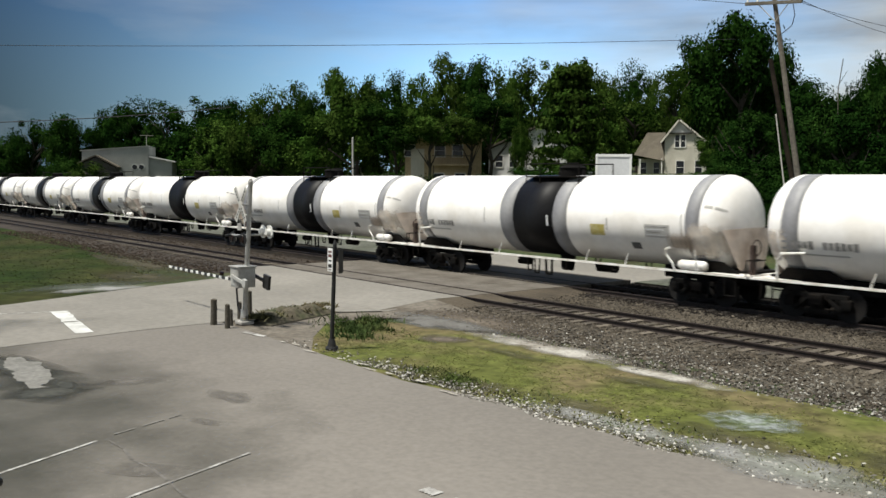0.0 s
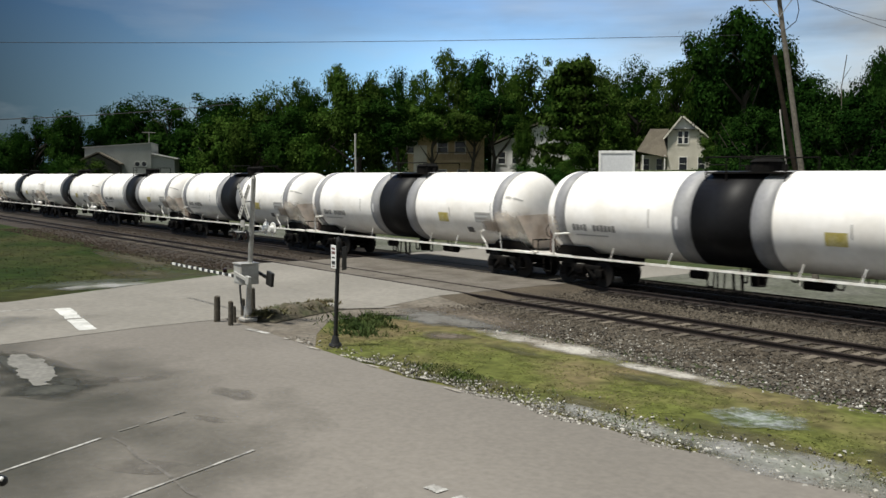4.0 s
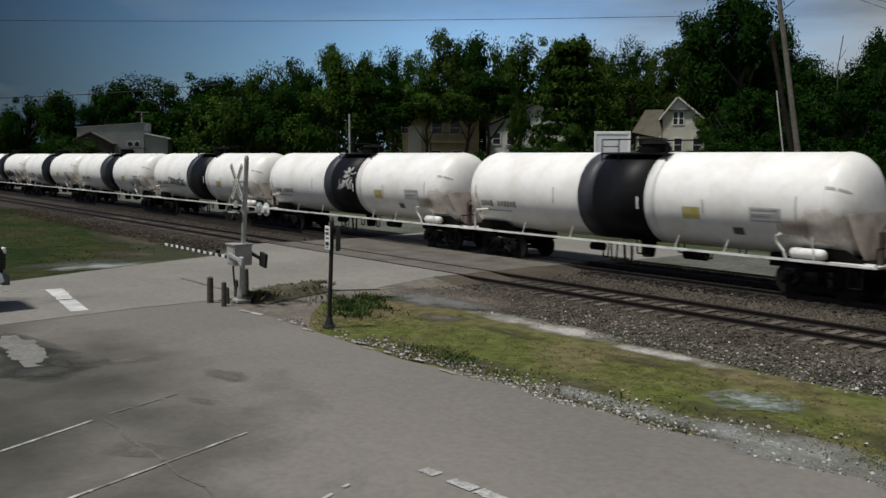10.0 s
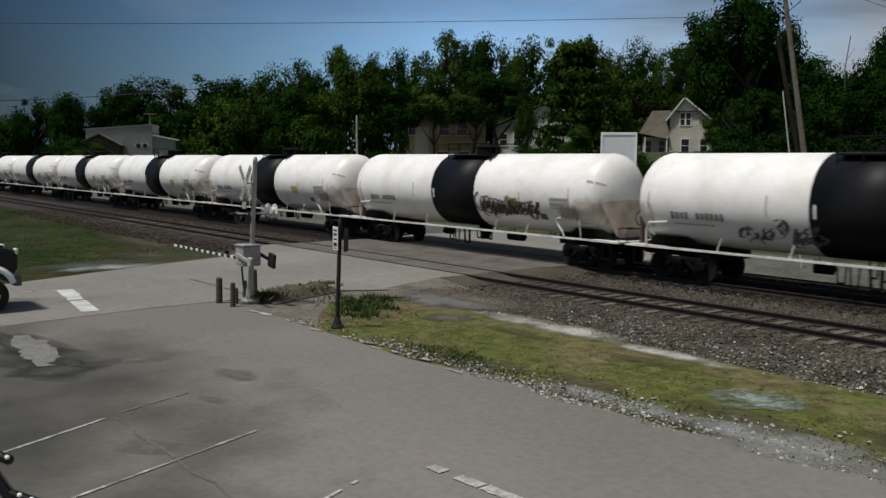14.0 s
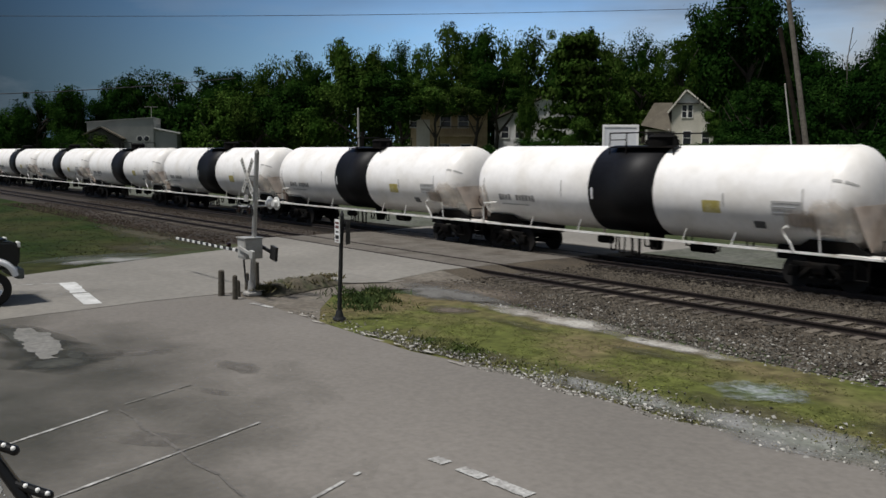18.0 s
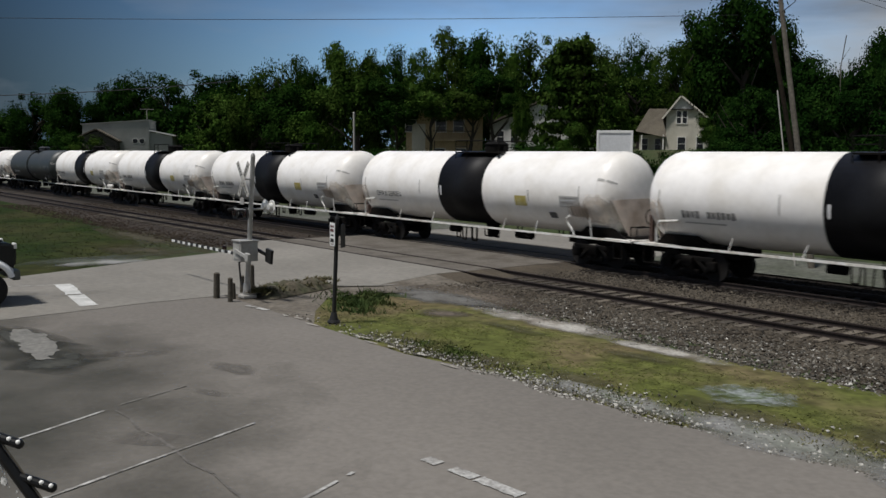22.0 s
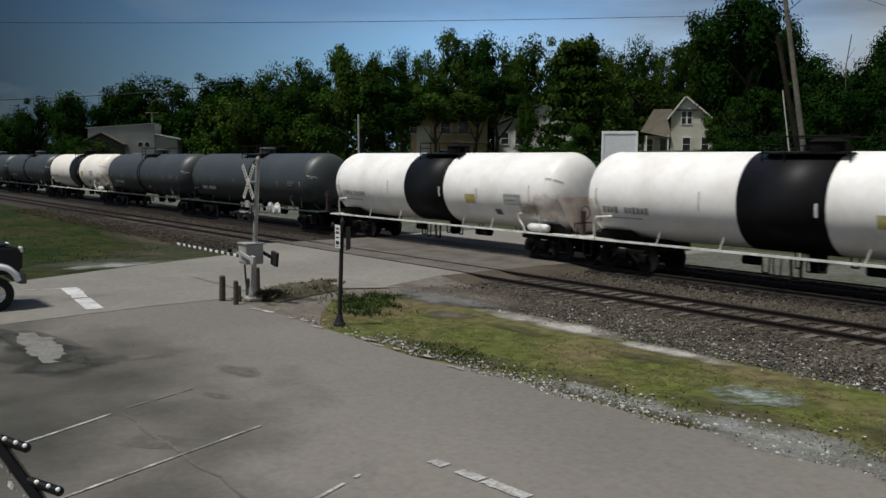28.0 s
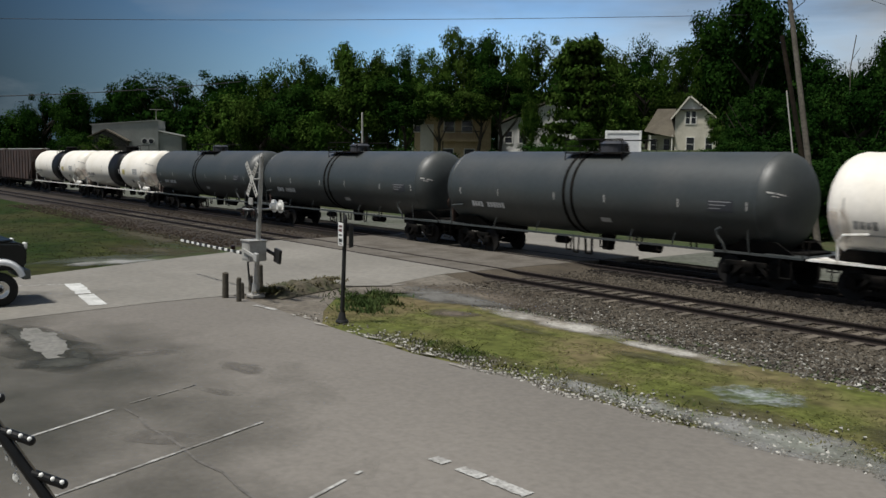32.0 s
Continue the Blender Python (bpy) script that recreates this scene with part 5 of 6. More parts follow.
def board():
    """White-framed board on two posts behind the tracks."""
    s = empty("notice_board", "white framed board with a pale grey panel on posts", "board", at=pose(-30.97, 36.0, rise(-31, 36), 0, 0, 40))
    w, h, z = 1.85, 1.75, 4.85
    part("panel", one_box((w - 0.2, 0.06, h - 0.2), pose(0, 0, z)), M_PALEBOARD, s)
    for k in (-1, 1):
        part("frame_side", one_box((0.12, 0.12, h), pose(k * (w / 2 - 0.06), 0, z), 0.01), M_BOARDWHITE, s)
        part("frame_rail", one_box((w - 0.24, 0.12, 0.14), pose(0, 0, z + k * (h / 2 - 0.07)), 0.01), M_BOARDWHITE, s)
        part("post", one_box((0.12, 0.12, z - h / 2 + 0.1), pose(k * 0.7, 0.14, (z - h / 2) / 2), 0.01), M_POLE, s)


M_BOARDWHITE = material("board_white", (0.8, 0.8, 0.78), 0.5, grain=0.04, scale=8, second=(0.7, 0.7, 0.68), spots=1)
M_PALEBOARD = material("board_grey", (0.66, 0.67, 0.68), 0.5, grain=0.06, scale=10, second=(0.6, 0.61, 0.62), spots=1)
board()

M_CREAMWALL = material("cream_siding", (0.62, 0.59, 0.51), 0.8, grain=0.06, scale=6, second=(0.54, 0.51, 0.43), spots=0.6)
M_BROWNROOF = material("brown_shingles", (0.10, 0.088, 0.066), 0.9, grain=0.2, scale=8, second=(0.075, 0.065, 0.05), spots=0.8)
M_GREYWALL = material("grey_siding", (0.34, 0.35, 0.33), 0.8, grain=0.06, scale=6, second=(0.29, 0.3, 0.28), spots=0.4)
M_WHITEWALL = material("white_siding", (0.68, 0.68, 0.66), 0.8, grain=0.06, scale=6, second=(0.58, 0.58, 0.55), spots=0.5)
M_BROWNWALL = material("tan_siding", (0.50, 0.39, 0.24), 0.85, grain=0.12, scale=5, second=(0.40, 0.30, 0.18), spots=0.6)
M_PANE = material("dark_window_glass", (0.015, 0.017, 0.02), 0.12, grain=0.1, scale=4)
M_TRIM = material("white_trim", (0.72, 0.71, 0.67), 0.6, grain=0.05, scale=8)
M_TRIMDARK = material("dark_trim", (0.06, 0.055, 0.045), 0.7, grain=0.1, scale=8)


def prism(outline, y0, y1):
    """Solid from an outline in x, z between depths y0 and y1."""
    bm = bmesh.new()
    a = [bm.verts.new((x, y0, z)) for x, z in outline]
    b = [bm.verts.new((x, y1, z)) for x, z in outline]
    bm.faces.new(a)
    bm.faces.new(b[::-1])
    for i in range(len(a)):
        bm.faces.new((a[i], a[i - 1], b[i - 1], b[i]))
    bmesh.ops.recalc_face_normals(bm, faces=bm.faces)
    return bm


def slab(p, q, y0, y1, thick):
    """A roof plane from p to q (x, z) over depths y0 to y1."""
    d = Vector((q[0] - p[0], q[1] - p[1])).normalized()
    n = Vector((-d.y, d.x)) * thick
    if n.y < 0:
        n = -n
    return prism([p, q, (q[0] + n.x, q[1] + n.y), (p[0] + n.x, p[1] + n.y)], y0, y1)


def window(parent, x, z, w, h, y, trim):
    f = part("window", one_box((w, 0.06, h), pose(x, y - 0.03, z)), M_PANE, parent)
    for k in (-1, 1):
        part("window_frame", one_box((0.09, 0.1, h + 0.18), pose(x + k * (w / 2 + 0.04), y - 0.05, z)), trim, f)
        part("window_frame", one_box((w, 0.1, 0.09), pose(x, y - 0.05, z + k * (h / 2 + 0.04))), trim, f)
    part("sash_bar", one_box((w, 0.08, 0.05), pose(x, y - 0.045, z)), trim, f)


def siding(parent, x0, x1, z0, z1, y, mat):
    """Lap boards on a wall face."""
    n = int((z1 - z0) / 0.32)
    for k in range(n):
        part("siding_board", one_box((x1 - x0, 0.03, 0.3), pose((x0 + x1) / 2, y - 0.012, z0 + 0.16 + k * 0.32, 3, 0, 0)), mat, parent)


def cream_house():
    s = empty("house", "cream gabled house with a brown roof among trees", "house", "houses on the hill", at=pose(-68.6, 92.3, 4.6, 0, 0, 36))
    wall = part("wall", prism([(-2.0, -1), (3.1, -1), (3.1, 4.35), (-0.3, 7.2), (-2.0, 4.95)], 0, 7), M_CREAMWALL, s)
    siding(wall, -1.95, 3.05, 0, 4.3, 0, M_CREAMWALL)
    r = part("roof", slab((-2.4, 4.55), (-0.3, 7.28), -0.4, 7.3, 0.16), M_BROWNROOF, s)
    part("roof_slope", slab((3.6, 4.05), (-0.3, 7.28), -0.4, 7.3, 0.16), M_BROWNROOF, s)
    for a, b in (((-2.4, 4.5), (-0.3, 7.22)), ((3.6, 4.0), (-0.3, 7.22))):
        part("barge_board", slab(a, b, -0.46, -0.4, 0.2), M_CREAMWALL, r)
    part("gable_trim", one_box((2.6, 0.3, 0.16), pose(-0.1, -0.15, 5.7)), M_TRIMDARK, wall)
    part("gable_panel", prism([(-1.35, 5.8), (1.25, 5.8), (-0.3, 7.05)], -0.06, 0.0), M_TRIM, wall)
    for x in (-0.5, 0.2):
        window(wall, x, 4.75, 0.5, 1.5, 0, M_TRIM)
    window(wall, -0.1, 1.5, 0.9, 1.6, 0, M_TRIM)
    window(wall, 2.1, 1.5, 0.8, 1.6, 0, M_TRIM)
    wing = part("wing_wall", prism([(-5.3, -1), (-2.0, -1), (-2.0, 2.6), (-5.3, 2.6)], 1.6, 6), M_CREAMWALL, s)
    siding(wing, -5.2, -2.1, 0, 2.5, 1.6, M_CREAMWALL)
    bm = bmesh.new()
    vs = [(-5.8, 1.2, 3.1), (-2.02, -0.5, 2.3), (-2.02, 3.2, 6.0), (-4.3, 3.2, 6.0), (-5.8, 6.2, 3.1), (-2.02, 6.2, 2.6)]
    v = [bm.verts.new(p) for p in vs]
    for f in ((0, 1, 2, 3), (3, 4, 0), (2, 5, 4, 3), (0, 4, 5, 1)):
        bm.faces.new([v[i] for i in f])
    bm.faces.new([v[1], v[5], v[2]])
    bmesh.ops.recalc_face_normals(bm, faces=bm.faces)
    part("hip_roof", bm, M_BROWNROOF, s)
    for x in (-4.6, -3.0):
        window(wing, x, 1.4, 0.7, 1.5, 1.6, M_TRIM)
    for x in (-5.0, -2.3):
        part("porch_post", one_box((0.14, 0.14, 3.2), pose(x, 0.9 if x < -3 else -0.2, 1.0)), M_TRIM, s)


def grey_building():
    s = empty("house", "grey sided building with a slanting roof beside trees", "house", "houses on the hill", at=pose(-151.0, 53.6, 2.4, 0, 0, 62))
    wall = part("wall", prism([(-8.4, -1), (2.3, -1), (2.3, 7.4), (-8.4, 6.5)], 0, 9), M_GREYWALL, s)
    siding(wall, -8.3, 2.2, 2.0, 6.3, 0, M_GREYWALL)
    part("roof", slab((-8.7, 6.5), (2.4, 7.42), -0.2, 9.2, 0.1), M_GREYWALL, s)
    wing = part("wing_wall", prism([(2.3, -1), (6.0, -1), (6.0, 4.8), (2.3, 5.5)], 0.4, 8), M_GREYWALL, s)
    siding(wing, 2.4, 5.9, 1.5, 4.6, 0.4, M_GREYWALL)
    part("wing_roof", slab((2.32, 5.6), (6.6, 4.75), 0.0, 8.4, 0.22), M_TRIM, s)
    for x in (0.0, 1.1):
        f = part("vent", one_rod((x, -0.08, 3.9), (x, 0.0, 3.9), 0.42, sides=18), M_PANE, wall)
        part("vent_ring", one_rod((x, -0.06, 3.9), (x, 0.0, 3.9), 0.5, sides=18), M_TRIM, f)
    part("porch_roof", slab((-5.65, 5.6), (-2.2, 3.7), -3.5, 0, 0.2), M_BROWNROOF, s)
    part("porch_slope", slab((-8.4, 4.3), (-5.65, 5.6), -3.5, 0, 0.2), M_BROWNROOF, s)
    part("porch_wall", prism([(-8.2, -1), (-2.5, -1), (-2.5, 3.7), (-5.65, 5.4), (-8.2, 4.2)], -3.2, 0), M_TRIMDARK, s)
    window(wall, -0.6, 1.6, 1.4, 1.2, 0, M_TRIM)
    bm = one_rod((1.9, 0.6, 7.3), (1.9, 0.6, 9.3), 0.05, sides=8)
    box(bm, (2.2, 0.08, 0.08), pose(1.9, 0.6, 9.25))
    for x in (-0.9, -0.4, 0.4, 0.9):
        box(bm, (0.05, 0.7, 0.05), pose(1.9 + x, 0.6, 9.25))
    part("aerial", bm, M_PALEPOLE, s, "pale roof aerial")


def tan_house():
    s = empty("house", "tan two-storey house with a balcony behind trees", "house", "houses on the hill", at=pose(-79.9, 62.0, 2.4, 0, 0, 52))
    wall = part("wall", prism([(-3.0, -1), (5.6, -1), (5.6, 6.6), (-3.0, 6.6)], 0, 7), M_BROWNWALL, s)
    part("roof", one_box((9.6, 8.4, 0.3), pose(1.3, 3.2, 6.75), 0.02), M_CREAMWALL, s)
    part("balcony_floor", one_box((4.4, 1.6, 0.2), pose(2.2, -0.8, 3.6), 0.02), M_BROWNWALL, s)
    rail = part("balcony_rail", one_box((4.4, 0.08, 0.1), pose(2.2, -1.55, 4.6)), M_BROWNROOF, s)
    for k in range(15):
        part("baluster", one_box((0.07, 0.06, 0.9), pose(0.1 + k * 0.3, -1.55, 4.15)), M_BROWNWALL, rail)
    part("panel", one_box((1.5, 0.1, 4.8), pose(-1.6, -0.06, 3.0)), M_CREAMWALL, wall)
    for x, z in ((-2.5, 5.2), (0.9, 5.2), (2.9, 5.2), (0.8, 2.0), (3.2, 2.0)):
        window(wall, x, z, 1.1, 1.3, 0, M_TRIM)
    for x in (0.2, 4.2):
        part("balcony_post", one_box((0.14, 0.14, 4.6), pose(x, -1.5, 1.3)), M_BROWNROOF, s)


def white_house():
    s = empty("house", "white house mostly hidden behind a tall tree", "house", "houses on the hill", at=pose(-73.0, 72.7, 3.2, 0, 0, 45))
    wall = part("wall", prism([(-6.2, -1), (5.6, -1), (5.6, 4.6), (-6.2, 4.6)], 0, 7), M_WHITEWALL, s)
    siding(wall, -6.1, 5.5, 0, 4.5, 0, M_WHITEWALL)
    part("roof", slab((-6.6, 4.6), (-0.3, 7.4), -0.4, 7.4, 0.18), M_BROWNROOF, s)
    part("roof_slope", slab((6.0, 4.6), (-0.3, 7.4), -0.4, 7.4, 0.18), M_WHITEWALL, s)
    part("gable", prism([(-6.2, 4.6), (5.6, 4.6), (-0.3, 7.25)], 0.05, 6.9), M_WHITEWALL, s)
    for x, z in ((-5.0, 3.3), (-3.4, 3.3), (0.0, 3.3), (3.8, 3.3), (-4.2, 1.0), (2.0, 1.0)):
        window(wall, x, z, 0.8, 1.3, 0, M_TRIM)


def edge_house():
    s = empty("house", "pale house with a white roof edge among dark trees", "house", "houses on the hill", at=pose(-37.4, 82.6, 4.3, 0, 0, 30))
    wall = part("wall", prism([(-1.0, -1), (7, -1), (7, 4.2), (-1.0, 4.2)], 0, 6), M_CREAMWALL, s)
    part("roof", slab((-1.5, 4.1), (3, 6.0), -0.4, 6.4, 0.18), M_TRIM, s)
    part("roof_slope", slab((7.5, 4.1), (3, 6.0), -0.4, 6.4, 0.18), M_TRIM, s)
    part("gable", prism([(-1.0, 4.2), (7, 4.2), (3, 5.9)], 0.02, 5.9), M_CREAMWALL, s)
    window(wall, 1.2, 2.2, 0.9, 1.3, 0, M_TRIM)
    window(wall, 4.4, 2.2, 0.9, 1.3, 0, M_TRIM)


cream_house()
grey_building()
tan_house()
white_house()
edge_house()


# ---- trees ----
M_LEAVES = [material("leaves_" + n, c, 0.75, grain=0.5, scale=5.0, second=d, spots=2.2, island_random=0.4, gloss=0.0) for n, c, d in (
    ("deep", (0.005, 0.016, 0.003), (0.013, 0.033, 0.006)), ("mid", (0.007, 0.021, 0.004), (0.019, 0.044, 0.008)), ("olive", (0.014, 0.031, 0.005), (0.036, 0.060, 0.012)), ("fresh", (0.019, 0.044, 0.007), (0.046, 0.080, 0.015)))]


def leaf_cloud(rng, clumps, per, size, layered=False):
    """Leaves as small bent quads gathered in clumps; unit crown: radius 1, z from 0 to 1."""
    verts, faces = [], []
    lobes = [(0.0, 0.0, 0.72, 0.28)]
    for k in range(7):
        a, z = k * 2.4 + rng.uniform(-0.4, 0.4), rng.uniform(0.12, 0.8)
        d = rng.uniform(0.42, 0.8) * (1.1 - 0.55 * z)
        lobes.append((d * math.cos(a), d * math.sin(a), z, rng.uniform(0.16, 0.3)))
    for c in range(clumps):
        if layered:
            z = (int(rng.random() ** 0.8 * 9) + rng.uniform(0.2, 0.5)) / 9
            a = rng.uniform(0, 2 * math.pi)
            r = (1.05 - 0.75 * z) * (0.35 + 0.65 * rng.random() ** 0.5) * (0.78 + 0.3 * math.sin(a * 3 + c % 5))
            cx, cy, cz = r * math.cos(a), r * math.sin(a), z
        else:
            lx, ly, lz, lr = lobes[c % len(lobes)]
            d = Vector((rng.gauss(0, 1), rng.gauss(0, 1), rng.gauss(0.2, 0.8))).normalized() * rng.uniform(0.5, 1.15)
            cx, cy, cz = lx + d.x * lr * 1.5, ly + d.y * lr * 1.5, max(0.02, min(0.98, lz + d.z * lr))
        spread = rng.uniform(0.07, 0.19)
        for k in range(per):
            dx, dy, dz = (max(-1.7, min(1.7, rng.gauss(0, 1))) * spread * q for q in (1, 1, 0.16 if layered else 0.30))
            n = (Vector((cx * 0.5 + dx * 4, cy * 0.5 + dy * 4, (cz - 0.4) + dz * 6)).normalized() + Vector((rng.gauss(0, 0.4), rng.gauss(0, 0.4), rng.gauss(0.15, 0.4)))).normalized()
            u = n.orthogonal().normalized()
            u.rotate(Matrix.Rotation(rng.uniform(0, 6.28), 3, n))
            v = n.cross(u)
            s = size * rng.uniform(0.6, 1.3)
            p = Vector((cx + dx, cy + dy, max(0.0, cz + dz)))
            su, sv = u * s, v * s * 0.62
            su.z *= 0.45
            sv.z *= 0.45
            i = len(verts)
            verts += [p - su, p - sv * 0.9, p + su, p + sv * 0.9]
            faces.append((i, i + 1, i + 2, i + 3))
    return verts, faces


def crown_mesh(seed, clumps, per, size, mat, layered=False):
    rng = random.Random(seed)
    v, f = leaf_cloud(rng, clumps, per, size, layered)
    me = bpy.data.meshes.new("crown")
    me.from_pydata(v, [], f)
    me.materials.append(mat)
    return me


def trunk_mesh(seed, limbs):
    """Tapered trunk with limbs; unit tree: height 1, crown radius 1 in x and y."""
    rng = random.Random(seed)
    bm = bmesh.new()
    pts = [Vector((0, 0, -0.04))]
    for k in range(1, 6):
        pts.append(Vector((rng.gauss(0, 0.03) * k, rng.gauss(0, 0.03) * k, k * 0.15)))
    for k, (a, b) in enumerate(zip(pts, pts[1:])):
        rod(bm, a, b, 0.075 - 0.012 * k, 0.063 - 0.012 * k, 8)
    for k in range(limbs):
        a = pts[2 + k % 3]
        t = rng.uniform(0, 6.28)
        rod(bm, a, a + Vector((math.cos(t) * rng.uniform(0.4, 0.8), math.sin(t) * rng.uniform(0.4, 0.8), rng.uniform(0.12, 0.34))), 0.018, 0.004, 6)
    me = bpy.data.meshes.new("trunk")
    bm.to_mesh(me)
    bm.free()
    me.materials.append(M_BARK)
    return me


CROWNS = [crown_mesh(40 + k, 112, 150, 0.037, M_LEAVES[k % 2]) for k in range(9)]
# same crowns with lighter leaves: sunlight is put into the leaf colour
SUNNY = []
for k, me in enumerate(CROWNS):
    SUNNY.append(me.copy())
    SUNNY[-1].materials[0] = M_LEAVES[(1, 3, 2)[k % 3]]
LAYERED = crown_mesh(60, 100, 130, 0.046, M_LEAVES[2], True)
TRUNKS = [trunk_mesh(70 + k, 7) for k in range(4)]


def tree(x, y, h, r, k, group, crown=None, low=0.12, label="broad leafy green tree on the hillside"):
    """A tree of height h and crown radius r."""
    s = empty("tree", label, "tree", group, at=pose(x, y, rise(x, y), 0, 0, (k * 67) % 360))
    piece("trunk", TRUNKS[k % 4], s, Matrix.Diagonal((r, r, h, 1)))
    c = piece("crown", crown or CROWNS[k % 9], s, Matrix.Translation((0, 0, h * low)) @ Matrix.Diagonal((r, r, h * (1 - low) * 1.03, 1)))
    return s


WEST = [(-189.8, 36.5, 11.5, 6.8), (-180.5, 40.4, 12.7, 5.4), (-178.0, 44.0, 14.8, 4.8), (-174.4, 48.6, 15.5, 5.1), (-176.4, 53.9, 12.4, 3.7), (-189.1, 62.9, 16.5, 6.1), (-185.9, 67.3, 17.5, 6.4), (-177.3, 70.0, 16.8, 6.6), (-158.4, 69.5, 15.7, 6.0), (-140.4, 67.6, 14.3, 4.9)]
RIDGE = [(-123.9, 64.4, 15.4, 3.7), (-117.0, 65.1, 15.6, 3.8), (-115.0, 67.4, 13.9, 3.3), (-108.5, 67.9, 16.2, 3.9), (-106.0, 70.8, 14.4, 3.6), (-104.1, 73.4, 14.7, 3.9), (-97.8, 73.1, 14.6, 3.5), (-89.2, 71.4, 16.5, 4.3), (-86.9, 74.2, 15.4, 4.1), (-84.4, 77.2, 14.5, 3.7), (-82.3, 80.1, 14.8, 4.5), (-80.0, 82.8, 13.9, 3.7), (-80.6, 87.1, 14.6, 3.4), (-85.2, 97.3, 13.4, 3.2), (-83.2, 100.2, 14.5, 3.4), (-80.9, 102.9, 13.5, 3.6), (-75.9, 101.3, 14.5, 3.1)]
FRONT = [(-142.8, 64.1, 11.8, 6.0), (-113.6, 52.2, 11.7, 4.8), (-106.7, 52.9, 12.0, 4.2), (-99.4, 53.9, 11.5, 4.8), (-95.1, 56.2, 10.7, 4.3), (-87.2, 56.7, 12.5, 4.8), (-83.0, 58.5, 10.8, 4.0), (-78.0, 60.2, 11.5, 3.2), (-75.3, 63.6, 10.8, 3.2), (-73.8, 65.5, 10.8, 3.5), (-68.9, 76.8, 10.4, 4.0), (-79.0, 96.5, 9.9, 4.4)]
EAST = [(-76.9, 108.8, 18.7, 5.5), (-50.2, 76.8, 15.6, 4.8), (-49.7, 82.0, 12.6, 3.2), (-72.9, 108.5, 14.8, 6.7), (-44.2, 66.6, 6.5, 2.2), (-41.5, 65.2, 7.2, 2.9), (-43.4, 76.4, 9.2, 3.2), (-40.7, 76.4, 8.1, 3.1), (-37.6, 75.5, 8.5, 3.0), (-34.5, 71.7, 10.8, 2.0), (-35.9, 77.6, 7.8, 3.3), (-34.4, 79.9, 10.0, 4.1), (-34.7, 87.6, 8.6, 4.4), (-33.1, 59.6, 7.1, 2.7), (-30.3, 59.9, 7.1, 2.8)]
HIGH = {(-78.0, 60.2), (-75.3, 63.6), (-73.8, 65.5), (-83.0, 58.5)}
count = 0
for grove, note in ((WEST, "dark leafy tree beside the grey building"), (RIDGE, "tall leafy green tree on the hillside"), (FRONT, "leafy green tree in front of the houses"), (EAST, "dense dark green tree near the utility pole")):
    for x, y, h, r in grove:
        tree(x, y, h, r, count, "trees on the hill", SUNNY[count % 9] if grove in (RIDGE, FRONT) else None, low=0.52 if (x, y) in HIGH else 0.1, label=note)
        count += 1
tree(-62.9, 66.5, 12.6, 4.7, 2, "trees on the hill", LAYERED, 0.08, "spreading tree with layered branches before the white house")

for x, y, h, r, k in ((-57.6, 61.0, 5.0, 1.9, 4), (-66.0, 62.5, 7.2, 1.5, 5), (-55.3, 79.6, 5.3, 1.9, 7), (-131.5, 40.2, 6.6, 3.6, 2)):
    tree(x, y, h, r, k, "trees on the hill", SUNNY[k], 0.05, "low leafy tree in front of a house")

BUSHES = [(-146.8, 42.4), (-149.0, 40.5), (-144.6, 40.8), (-148.2, 39.5), (-115.8, 48.2), (-98.0, 46.3), (-88.4, 47.1), (-72.8, 50.7), (-60.9, 52.8), (-56.3, 55.4), (-52.7, 55.1), (-39.1, 57.7), (-35.3, 56.0), (-29.1, 52.5), (-25.9, 51.7), (-126, 45), (-141.5, 45.5), (-144.5, 42.5), (-108, 45)]
for k, (x, y) in enumerate(BUSHES):
    s = empty("shrub", "dark green rounded shrub behind the far road", "shrub", "shrubs behind the tracks", at=pose(x, y, rise(x, y), 0, 0, k * 50))
    h = 3.0 + 1.3 * ((k * 7) % 5) / 4 + (3.2 if k < 3 else 0.0)
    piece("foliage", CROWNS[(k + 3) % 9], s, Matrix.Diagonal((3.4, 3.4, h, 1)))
    piece("stem", TRUNKS[k % 4], s, Matrix.Diagonal((1.6, 1.6, h * 0.8, 1)))

hedge = random.Random(31)
for k in range(24):
    x, y = -61.5 + 1.75 * k, 43.6 + hedge.uniform(-0.9, 0.9)
    s = empty("shrub", "low dark green shrub in the unmown bank behind the road", "shrub", "shrubs on the bank", at=pose(x, y, rise(x, y), 0, 0, k * 71))
    h = hedge.uniform(3.8, 4.4)
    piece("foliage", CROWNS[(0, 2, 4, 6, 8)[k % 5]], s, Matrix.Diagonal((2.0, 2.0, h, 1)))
    piece("stem", TRUNKS[k % 4], s, Matrix.Diagonal((0.9, 0.9, h * 0.7, 1)))


def dead_tree():
    s = empty("dead_tree", "bare dead tree trunk standing above dark trees", "tree", at=pose(-38.6, 73.0, rise(-38, 73)))
    bm = bmesh.new()
    bent(bm, [(0, 0, 0), (0.1, 0, 5), (0.0, 0, 8.0), (0.35, 0, 10.6)], 0.038)
    part("trunk", bm, M_POLE, s)
    part("branch", one_rod((0.03, 0, 7.2), (-0.7, 0.2, 8.6), 0.025, 0.01, 6), M_POLE, s)
    part("branch", one_rod((0.1, 0, 8.6), (0.7, 0.1, 9.6), 0.03, 0.012, 6), M_POLE, s)


dead_tree()


